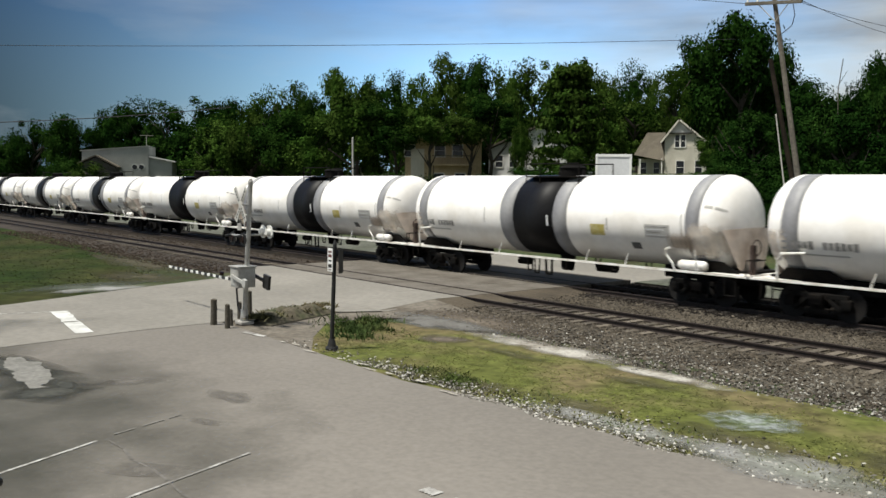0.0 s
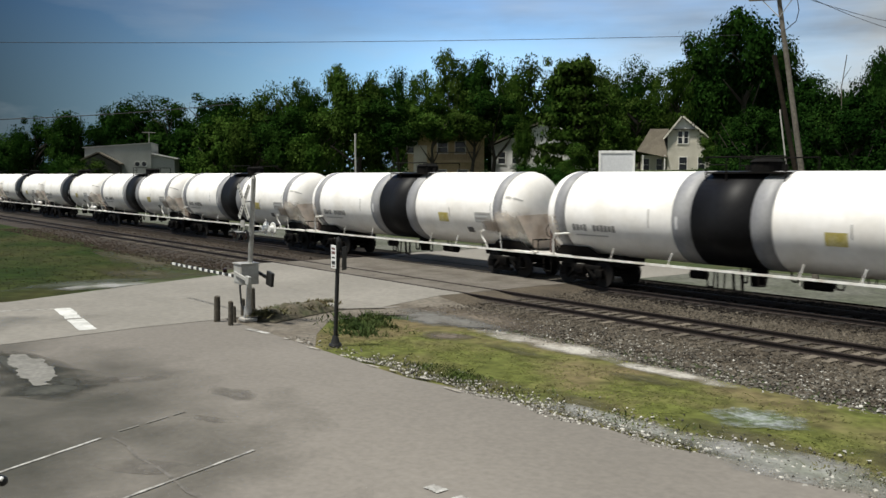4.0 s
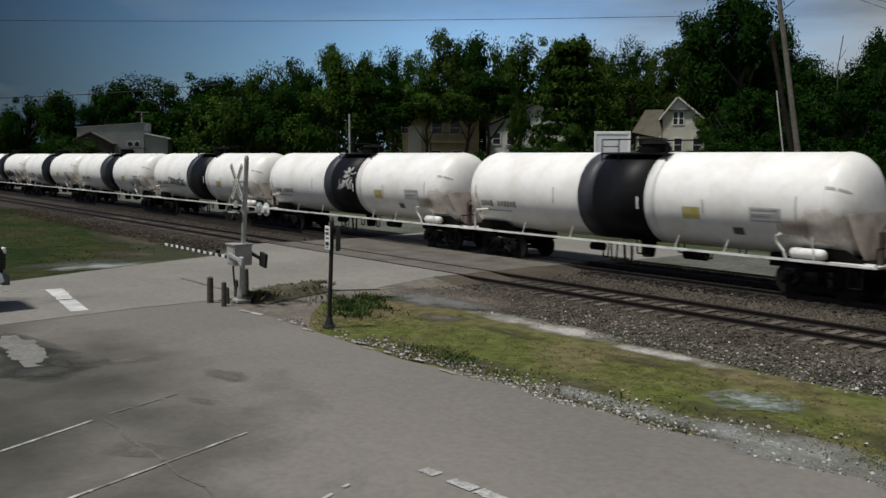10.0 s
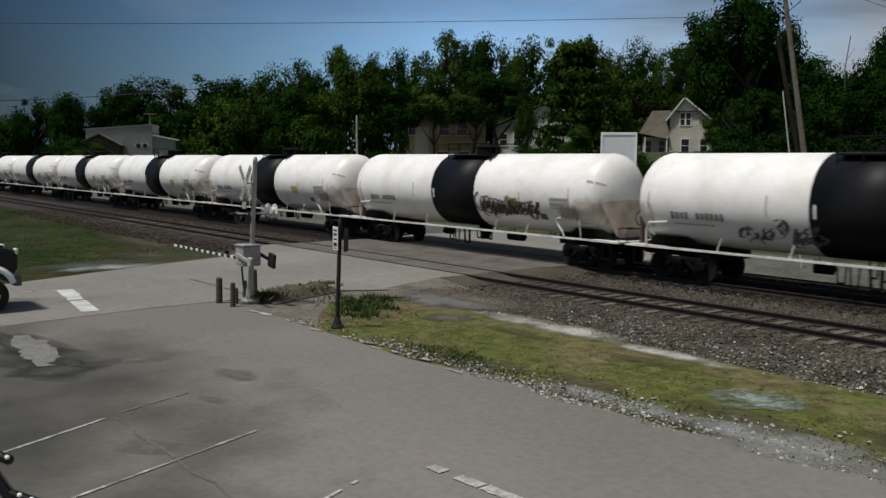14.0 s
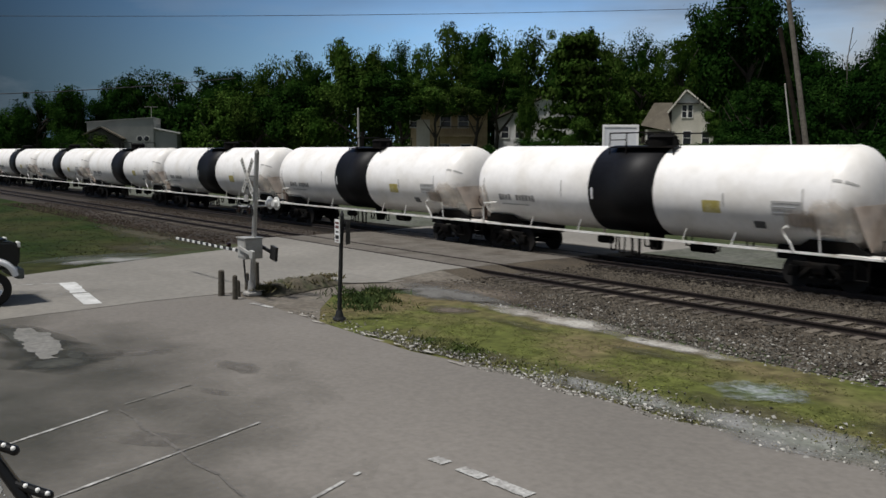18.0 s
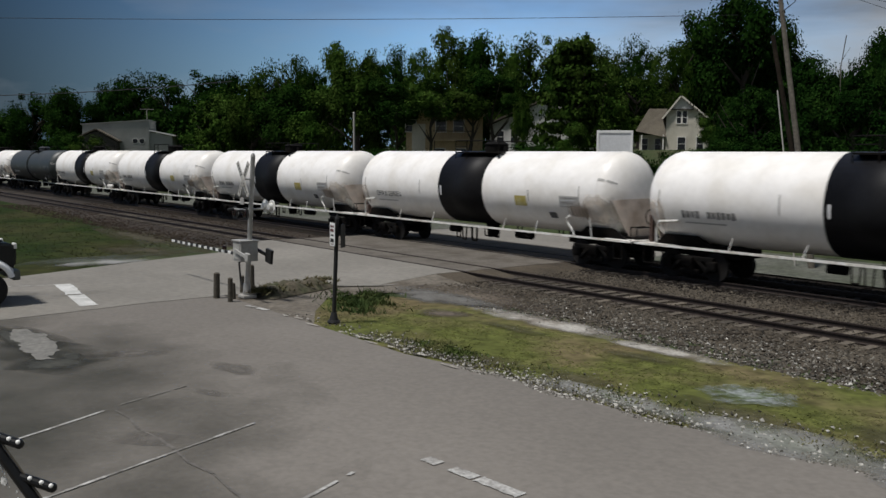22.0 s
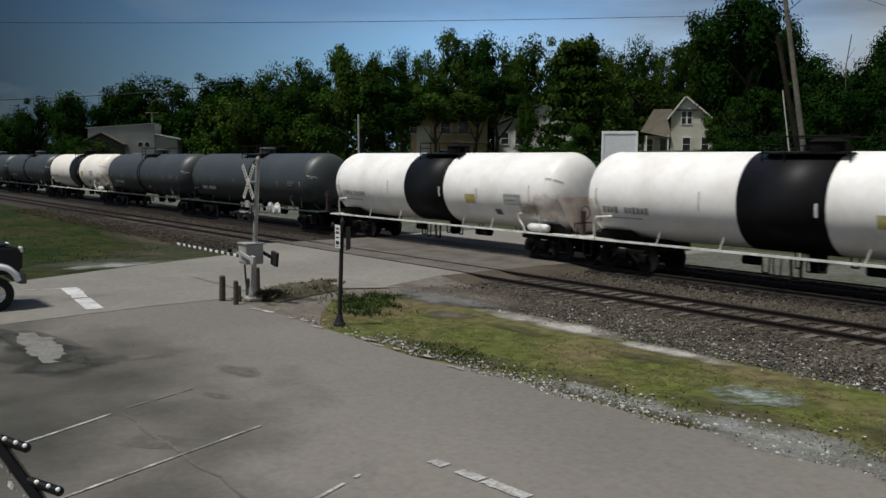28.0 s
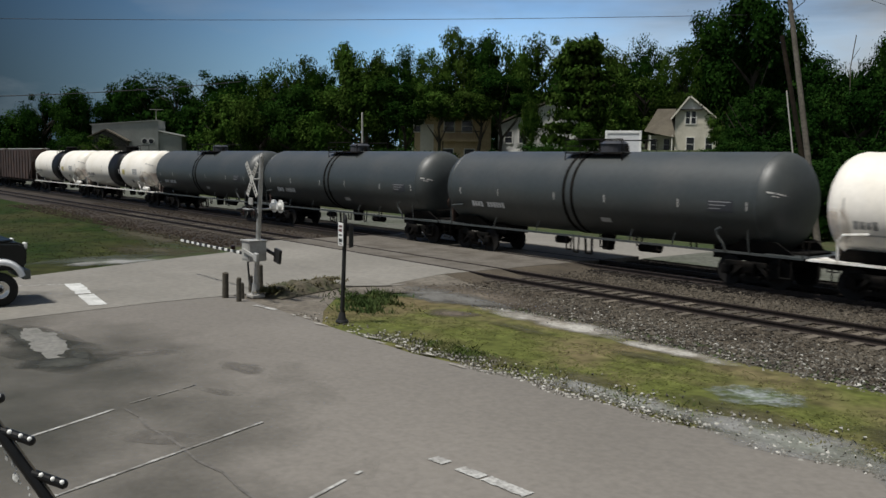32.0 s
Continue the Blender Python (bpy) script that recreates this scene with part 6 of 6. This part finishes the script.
def far_woods():
    """Woods on the ridge behind the single trees, leaves too many to count."""
    rng = random.Random(9)
    verts, faces = [], []
    for c in range(900):
        t = rng.random()
        x = -230 + 215 * t
        y = rng.uniform(64, 86) if x < -130 else rng.uniform(112, 130) if x > -98 else rng.uniform(84, 118)
        g = rise(x, y)
        hz = rng.uniform(0.05, 1) * (8.5 if x < -60 else 7.0)
        for k in range(26):
            p = Vector((x + rng.gauss(0, 2.0), y + rng.gauss(0, 1.2), g + max(0, hz + rng.gauss(0, 0.9))))
            n = Vector((rng.gauss(0, 1), rng.gauss(0, 1), rng.gauss(0.4, 1))).normalized()
            u = n.orthogonal().normalized()
            u.rotate(Matrix.Rotation(rng.uniform(0, 6.28), 3, n))
            v = n.cross(u)
            s = rng.uniform(0.4, 0.8)
            i = len(verts)
            verts += [p - u * s, p - v * s * 0.7, p + u * s, p + v * s * 0.7]
            faces.append((i, i + 1, i + 2, i + 3))
    me = bpy.data.meshes.new("woods")
    me.from_pydata(verts, [], faces)
    me.materials.append(M_LEAVES[0])
    tagged(new("woods", me), "dense dark green woods on the ridge", "woods", "", "stuff")


far_woods()


# ---- pickup truck that waits at the stop line ----
M_TRUCKBLACK = material("black_car_paint", (0.010, 0.012, 0.012), 0.22, grain=0.05, scale=6)
M_TRUCKWHITE = material("white_car_paint", (0.74, 0.75, 0.76), 0.25, grain=0.02, scale=6)
M_TYRE = material("tyre_rubber", (0.012, 0.012, 0.012), 0.8, grain=0.15, scale=20)
M_CHROME = material("chrome", (0.6, 0.6, 0.6), 0.18, 1.0, grain=0.03, scale=10)
M_BUMPER = material("dull_grey_bumper", (0.11, 0.12, 0.11), 0.5, grain=0.1, scale=9, second=(0.07, 0.075, 0.07), spots=2)
M_GLASS = material("tinted_glass", (0.02, 0.025, 0.03), 0.08, grain=0.05, scale=4)


def pickup():
    """Front towards +y; x 0 is the middle, y 0 the front bumper."""
    s = empty("pickup_truck", "black and white pickup truck waiting at the crossing", "pickup truck")
    body = part("body", prism([(-0.1, 0.62), (0.08, 0.72), (0.1, 1.28), (-0.08, 1.37), (-1.75, 1.44), (-3.55, 1.42), (-5.35, 1.38), (-5.4, 0.62)], -0.94, 0.94), M_TRUCKBLACK, s)
    body.matrix_basis = pose(0, 0, 0, 0, 0, 90)
    bmesh_body = bmesh.new()
    bmesh_body.from_mesh(body.data)
    bmesh.ops.bevel(bmesh_body, geom=bmesh_body.edges[:], offset=0.06, segments=3, affect="EDGES")
    bmesh_body.to_mesh(body.data)
    bmesh_body.free()
    cab = part("cab", prism([(-1.55, 1.5), (-2.25, 2.1), (-3.45, 2.12), (-3.7, 1.5)], -0.82, 0.82), M_TRUCKBLACK, s)
    cab.matrix_basis = pose(0, 0, 0, 0, 0, 90)
    for k in (-1, 1):
        g = part("side_window", prism([(-1.85, 1.55), (-2.32, 2.0), (-3.3, 2.02), (-3.45, 1.55)], k * 0.815, k * 0.835), M_GLASS, s)
        g.matrix_basis = pose(0, 0, 0, 0, 0, 90)
    part("windscreen", one_box((1.5, 0.02, 0.86), pose(0, -1.9, 1.81, 48, 0, 0)), M_GLASS, s)
    part("hood", one_box((1.7, 1.35, 0.06), pose(0, -0.9, 1.40, 2.4, 0, 0), 0.025), M_TRUCKBLACK, s)
    part("grille", one_box((1.3, 0.06, 0.42), pose(0, 0.1, 1.05), 0.015), M_CHROME, s)
    for z in (0.85, 0.95, 1.05, 1.15):
        part("grille_bar", one_box((1.25, 0.05, 0.03), pose(0, 0.14, z + 0.07)), M_TRUCKBLACK, s)
    bumper = part("bumper", one_box((1.9, 0.2, 0.28), pose(0, 0.08, 0.48), 0.05), M_BUMPER, s)
    for k in (-1, 1):
        part("headlight", one_box((0.26, 0.08, 0.16), pose(k * 0.78, 0.08, 1.28), 0.03), M_SIGNWHITE, s, "clear headlight")
        for y in (-0.62, -4.25):
            # flared fender round the wheel
            bm = bmesh.new()
            ring = []
            for j in range(13):
                a = math.pi * (0.07 + 0.86 * j / 12)
                ring.append([bm.verts.new((k * x, y + 0.03 + r * math.cos(a), 0.32 + r * math.sin(a))) for x, r in ((0.90, 0.47), (1.04, 0.47), (1.06, 0.56), (0.90, 0.68))])
            for p, q in zip(ring, ring[1:]):
                for j in range(4):
                    bm.faces.new((p[j], q[j], q[(j + 1) % 4], p[(j + 1) % 4]))
            bmesh.ops.recalc_face_normals(bm, faces=bm.faces)
            part("fender", bm, M_TRUCKWHITE, s, "white flared fender", smooth=True)
        part("door", one_box((0.03, 1.35, 0.72), pose(k * 0.952, -2.55, 0.98), 0.012), M_TRUCKBLACK, s)
        part("door_handle", one_box((0.04, 0.16, 0.04), pose(k * 0.975, -3.05, 1.2), 0.01), M_CHROME, s)
        part("mirror", one_box((0.2, 0.1, 0.22), pose(k * 1.08, -1.85, 1.52), 0.03), M_TRUCKBLACK, s)
        part("sill_panel", one_box((0.03, 2.1, 0.2), pose(k * 0.955, -2.6, 0.58), 0.01), M_TRUCKWHITE, s)
        for y in (-0.62, -4.25):
            bm = lathe_x([(-0.13, 0.25), (-0.13, 0.40), (-0.10, 0.46), (0.10, 0.46), (0.13, 0.40), (0.13, 0.25)], 36)
            w = part("tyre", bm, M_TYRE, s, smooth=True)
            w.matrix_basis = pose(k * 0.86, y, 0.46)
            r = part("rim", lathe_x([(-0.1, 0.26), (0.11, 0.26), (0.12, 0.22), (0.05, 0.19), (0.05, 0.09), (0.1, 0.08), (0.1, 0.0)], 28), M_CHROME, w, "bright steel rim", smooth=True)
            if k < 0:
                r.matrix_basis = pose(0, 0, 0, 0, 0, 180)
            part("hub_cap", one_rod((k * 0.09, 0, 0), (k * 0.125, 0, 0), 0.075, 0.05, 14), M_TYRE, w)
    part("load_bed_rail", one_box((1.8, 1.6, 0.05), pose(0, -4.5, 1.33), 0.01), M_TRUCKBLACK, s)
    part("plate", one_box((0.3, 0.02, 0.15), pose(0, 0.19, 0.55)), M_SIGNWHITE, bumper)
    # the body rides high over its wheels
    for o in s.children:
        if not o.name.startswith("tyre"):
            o.matrix_basis = Matrix.Translation((0, 0, 0.35)) @ o.matrix_basis
    return s


TRUCK = pickup()


# ---- grass, weeds, stones ----
M_BLADE = material("grass_blades", (0.100, 0.114, 0.030), 0.85, gloss=0.05, grain=0.35, scale=0.8, second=(0.125, 0.108, 0.055), spots=0.32, island_random=0.3)
M_BLADE2 = material("field_grass", (0.014, 0.022, 0.004), 0.85, gloss=0.1, grain=0.3, scale=0.5, second=(0.028, 0.029, 0.009), spots=0.16, island_random=0.3)
M_WEED = material("weeds", (0.056, 0.080, 0.020), 0.85, gloss=0.1, grain=0.3, scale=2, second=(0.12, 0.11, 0.05), spots=1.0, island_random=0.4)
M_DARKWEED = material("dark_weeds", (0.030, 0.052, 0.014), 0.85, gloss=0.1, grain=0.3, scale=2, second=(0.055, 0.07, 0.022), spots=1.0, island_random=0.45)
M_DRYWEED = material("dry_weeds", (0.075, 0.075, 0.035), 0.85, gloss=0.1, grain=0.3, scale=2, second=(0.11, 0.09, 0.055), spots=1.0, island_random=0.45)
# stones below the train, blackened in colour to stand for its shade
M_DARKSTONE = material("shaded_ballast_stone", (0.013, 0.011, 0.0095), 0.95, grain=0.3, scale=25, second=(0.03, 0.025, 0.02), spots=0.5, island_random=0.5, gloss=0.1)
M_FARSTONE = material("brown_ballast_stone", (0.032, 0.025, 0.018), 0.95, grain=0.3, scale=25, second=(0.04, 0.03, 0.024), spots=0.5, island_random=0.5, gloss=0.1)
M_STONE = material("ballast_stone", (0.072, 0.062, 0.048), 0.95, grain=0.3, scale=25, second=(0.044, 0.036, 0.027), spots=0.5, island_random=0.5)
M_MIXSTONE = material("mixed_grey_stone", (0.125, 0.117, 0.10), 0.95, grain=0.3, scale=25, second=(0.058, 0.053, 0.044), spots=2, island_random=0.75)
M_PALESTONE = material("pale_stone", (0.36, 0.35, 0.32), 0.9, grain=0.2, scale=25, second=(0.3, 0.29, 0.26), spots=2, island_random=0.4)


def scatter(name, label, category, mat, n, seed, where, shape):
    """One mesh of many small pieces; where(rng) gives a place or None, shape(rng, p) its vertices and faces."""
    rng = random.Random(seed)
    verts, faces = [], []
    while n > 0:
        n -= 1
        p = where(rng)
        if p is None:
            continue
        v, f = shape(rng, Vector(p))
        i = len(verts)
        verts += v
        faces += [tuple(i + j for j in q) for q in f]
    me = bpy.data.meshes.new(name)
    me.from_pydata(verts, [], faces)
    me.materials.append(mat)
    return tagged(new(name, me), label, category, "", "stuff")


def blade(lo, hi, wide, lie=0.4):
    def make(rng, p):
        h, a, w = rng.uniform(lo, hi), rng.uniform(0, 6.28), rng.uniform(0.6, 1.3) * wide
        u = Vector((math.cos(a) * w, math.sin(a) * w, 0))
        lean = Vector((rng.gauss(0, lie), rng.gauss(0, lie), 1)) * h
        return [p - u, p + u, p + lean * 0.55 + u * 0.7, p + lean], [(0, 1, 2), (0, 2, 3)]
    return make


def pebble(lo, hi):
    def make(rng, p):
        s = lo + (hi - lo) * rng.random() ** 2
        v = [p + Vector((rng.gauss(0, 0.25) + x, rng.gauss(0, 0.25) + y, rng.gauss(0, 0.2) + z * 0.75)) * 0 + Vector(((x + rng.gauss(0, 0.25)) * s, (y + rng.gauss(0, 0.25)) * s, (z * 0.7 + rng.gauss(0, 0.2)) * s)) for x, y, z in ((1, 0, 0), (-1, 0, 0), (0, 1, 0), (0, -1, 0), (0, 0, 1), (0, 0, -1))]
        return v, [(0, 2, 4), (2, 1, 4), (1, 3, 4), (3, 0, 4), (2, 0, 5), (1, 2, 5), (3, 1, 5), (0, 3, 5)]
    return make


def strip(rng):
    x = -22.6 + 34 * rng.random() ** 1.15
    lo, hi = 11.2 + 0.25 * noise.noise((x * 0.8, 0, 0)) + max(0, (x + 9) * 0.12), 15.6 + 0.7 * noise.noise((x * 0.5, 5, 0)) - max(0.0, -18.5 - x) * 0.15
    y = rng.uniform(lo, hi)
    if noise.noise((x * 0.7, y * 0.9, 4)) < -0.28:
        return None
    if y < 12.6 + (-20.9 - x) * 1.1:
        return None
    edge = min(y - lo, hi - y)
    if edge < 0.6 and rng.random() > edge / 0.6 + 0.15:
        return None
    return (x, y, -0.182)


scatter("grass_strip", "sunlit yellow-green grass strip beside the lot", "grass", M_BLADE, 30000, 3, strip, blade(0.005, 0.013, 0.03, 2.6))


def dandelion_zone(rng):
    t = rng.random()
    x, y = -20.2 - 2.7 * t + rng.gauss(0, 0.35), 13.3 + 1.5 * t + rng.gauss(0, 0.42)
    return (x, y, -0.182) if noise.noise((x * 1.4, y * 1.4, 7)) > rng.uniform(-0.3, 0.25) else None


scatter("tall_weeds", "taller dark green weeds near the sign post", "weeds", M_DARKWEED, 4600, 5, dandelion_zone, blade(0.03, 0.2, 0.022, 0.7))


def tuft_zone(rng):
    if rng.random() < 0.3:
        c = ((-14.9, 11.85), (-14.4, 11.95), (-15.3, 12.0))[rng.randrange(3)]
        return (c[0] + rng.gauss(0, 0.3), c[1] + rng.gauss(0, 0.2), -0.182)
    x = -17.5 + 14.5 * rng.random()
    y = 11.55 + max(0.0, (x + 12) * 0.1) + abs(rng.gauss(0, 0.45))
    return (x, y, -0.182) if noise.noise((x * 1.3, y * 1.3, 8)) > rng.uniform(-0.05, 0.4) else None


scatter("weed_tufts", "dark green weed tufts at the grass edge", "weeds", M_WEED, 5200, 6, tuft_zone, blade(0.02, 0.10, 0.02, 0.8))


def island(rng):
    t = rng.random()
    x, y = -23.9 - 1.1 * t + rng.gauss(0, 0.26), 11.75 + 3.3 * t + rng.gauss(0, 0.15)
    return (x, y, 0.0) if noise.noise((x * 1.6, y * 1.6, 3)) > -0.12 else None


scatter("island_weeds", "brown-green weeds round the crossing signal", "weeds", M_DRYWEED, 2600, 7, island, blade(0.03, 0.15, 0.035, 0.9))
def dirt_mound():
    """Low uneven heap of dirt behind the signal mast."""
    bm = bmesh.new()
    grid = []
    for i in range(29):
        row = []
        for j in range(13):
            u, v = i / 28 * 2 - 1, j / 12 * 2 - 1
            t = (u + 1) / 2
            p = Vector((-23.75 - 1.25 * t, 11.95 + 3.1 * t)) + Vector((0.93, 0.37)) * v * 0.62
            h = max(0.0, 1 - u * u) ** 0.7 * max(0.0, 1 - v * v)
            row.append(bm.verts.new((p.x, p.y, -0.15 + h * 1.7 * (0.17 + 0.16 * noise.noise((p.x * 2.2, p.y * 2.2, 1)) + 0.06 * noise.noise((p.x * 7, p.y * 7, 2))))))
        grid.append(row)
    for p, q in zip(grid, grid[1:]):
        for j in range(12):
            bm.faces.new((p[j], p[j + 1], q[j + 1], q[j]))
    bmesh.ops.recalc_face_normals(bm, faces=bm.faces)
    tagged(part("dirt_mound", bm, M_MOUND, smooth=True), "brown dirt mound beside the crossing signal", "mound", "", "structure")


M_MOUND = material("mound_dirt", (0.075, 0.065, 0.045), 0.95, grain=0.45, scale=9, second=(0.05, 0.055, 0.028), spots=2.0, bump=0.8)
dirt_mound()
blotch("dirt_island", (-24.4, 13.2), 0.55, 1.95, -0.128, M_DIRT, "brown dirt island round the crossing signal", 71, 18, 0.1)


def field(rng):
    x = -36.5 - 60 * rng.random() ** 1.3
    y = rng.uniform(-6, 17.0)
    if x > -30.6 - 0.41 * y - 1.6 + noise.noise((x * 0.5, y * 0.5, 0)) :
        return None
    return (x, y, -0.22)


scatter("field_grass", "dark green grass field beside the road", "grass", M_BLADE2, 16000, 8, field, blade(0.02, 0.06, 0.045, 1.1))


def bed(rng):
    x = -24.0 + 30 * rng.random()
    y = rng.uniform(16.2, 25.1)
    if abs(y - TRACK_NEAR) < 0.68 and rng.random() < 0.5:
        return None
    z = -0.2 if y > 19 else -0.235 + (y - 16.2) * 0.0125
    return (x, y, z + rng.uniform(0, 0.03))


scatter("ballast_stones", "loose brown-grey ballast stones between the tracks", "stones", M_STONE, 38000, 10, bed, pebble(0.025, 0.075))


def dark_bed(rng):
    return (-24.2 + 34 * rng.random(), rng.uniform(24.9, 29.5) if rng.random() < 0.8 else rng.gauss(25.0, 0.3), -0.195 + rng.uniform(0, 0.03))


scatter("oily_ballast_stones", "ballast stones painted black with the shade of the train above", "stones", M_DARKSTONE, 24000, 14, dark_bed, pebble(0.03, 0.08))


def far_bed(rng):
    return (-38.8 - 40 * rng.random(), rng.uniform(16.5, 25.4), -0.2)


scatter("ballast_stones", "loose brown-grey ballast stones beside the road", "stones", M_FARSTONE, 9000, 11, far_bed, pebble(0.04, 0.09))


def pale_bed(rng):
    x = -20 + 26 * rng.random() ** 0.7
    return (x, rng.uniform(16.0, 19.4), -0.19)


scatter("pale_stones", "pale stones strewn on the ballast slope", "stones", M_PALESTONE, 1300, 12, pale_bed, pebble(0.015, 0.05))
scatter("slope_stones", "mixed grey stones on the ballast slope", "stones", M_MIXSTONE, 9000, 15, pale_bed, pebble(0.02, 0.055))


def edge_bed(rng):
    x = -21 + 25 * rng.random() ** 0.8
    if x < -17.6 and rng.random() < 0.8:
        return None
    return (x, 11.2 + abs(rng.gauss(0, 0.42)) * (1 + max(0, (x + 13) * 0.12)) + max(0, (x + 11) * 0.06) + 0.1 * math.sin(x * 3), -0.15)


scatter("edge_gravel", "pale gravel along the edge of the lot", "stones", M_MIXSTONE, 6000, 13, edge_bed, pebble(0.01, 0.035))
scatter("pale_edge_gravel", "pale stones strewn along the edge of the lot", "stones", M_PALESTONE, 1700, 16, edge_bed, pebble(0.015, 0.045))


# ---- what moves ----
# seconds and the way that the train has gone
RUN = [(0, -0.10), (1, 20.24), (2, 40.68), (3, 60.42), (6, 121.16), (7, 141.58), (8, 162.05), (9, 182.18), (10, 202.82), (11, 223.17), (12, 243.53), (13, 263.32), (14, 283.77), (17, 345.33), (18, 365.77), (19, 386.02), (20, 406.58), (21, 426.90), (22, 447.35), (23, 468.00), (24, 488.65), (25, 509.50), (28, 570.95), (29, 591.47), (30, 612.50), (31, 633.10), (32, 653.75)]

# seconds and the truck's way short of its halt
ROLL = [(0, -26.0), (3, -14.5), (5, -6.6), (6, -3.4), (7, -1.5), (8, -0.45), (8.5, -0.2), (9.5, -0.02), (10.5, 0.0), (32, 0.0)]


def motions():
    for i, car in TRAIN.items():
        walk(car, [(t, pose(ride(i, s), TRACK_FAR, 0)) for t, s in RUN])
    walk(TRUCK, [(t, pose(-27.1 - 0.05 * dy, 5.85 + dy, -0.14)) for t, dy in ROLL])


motions()
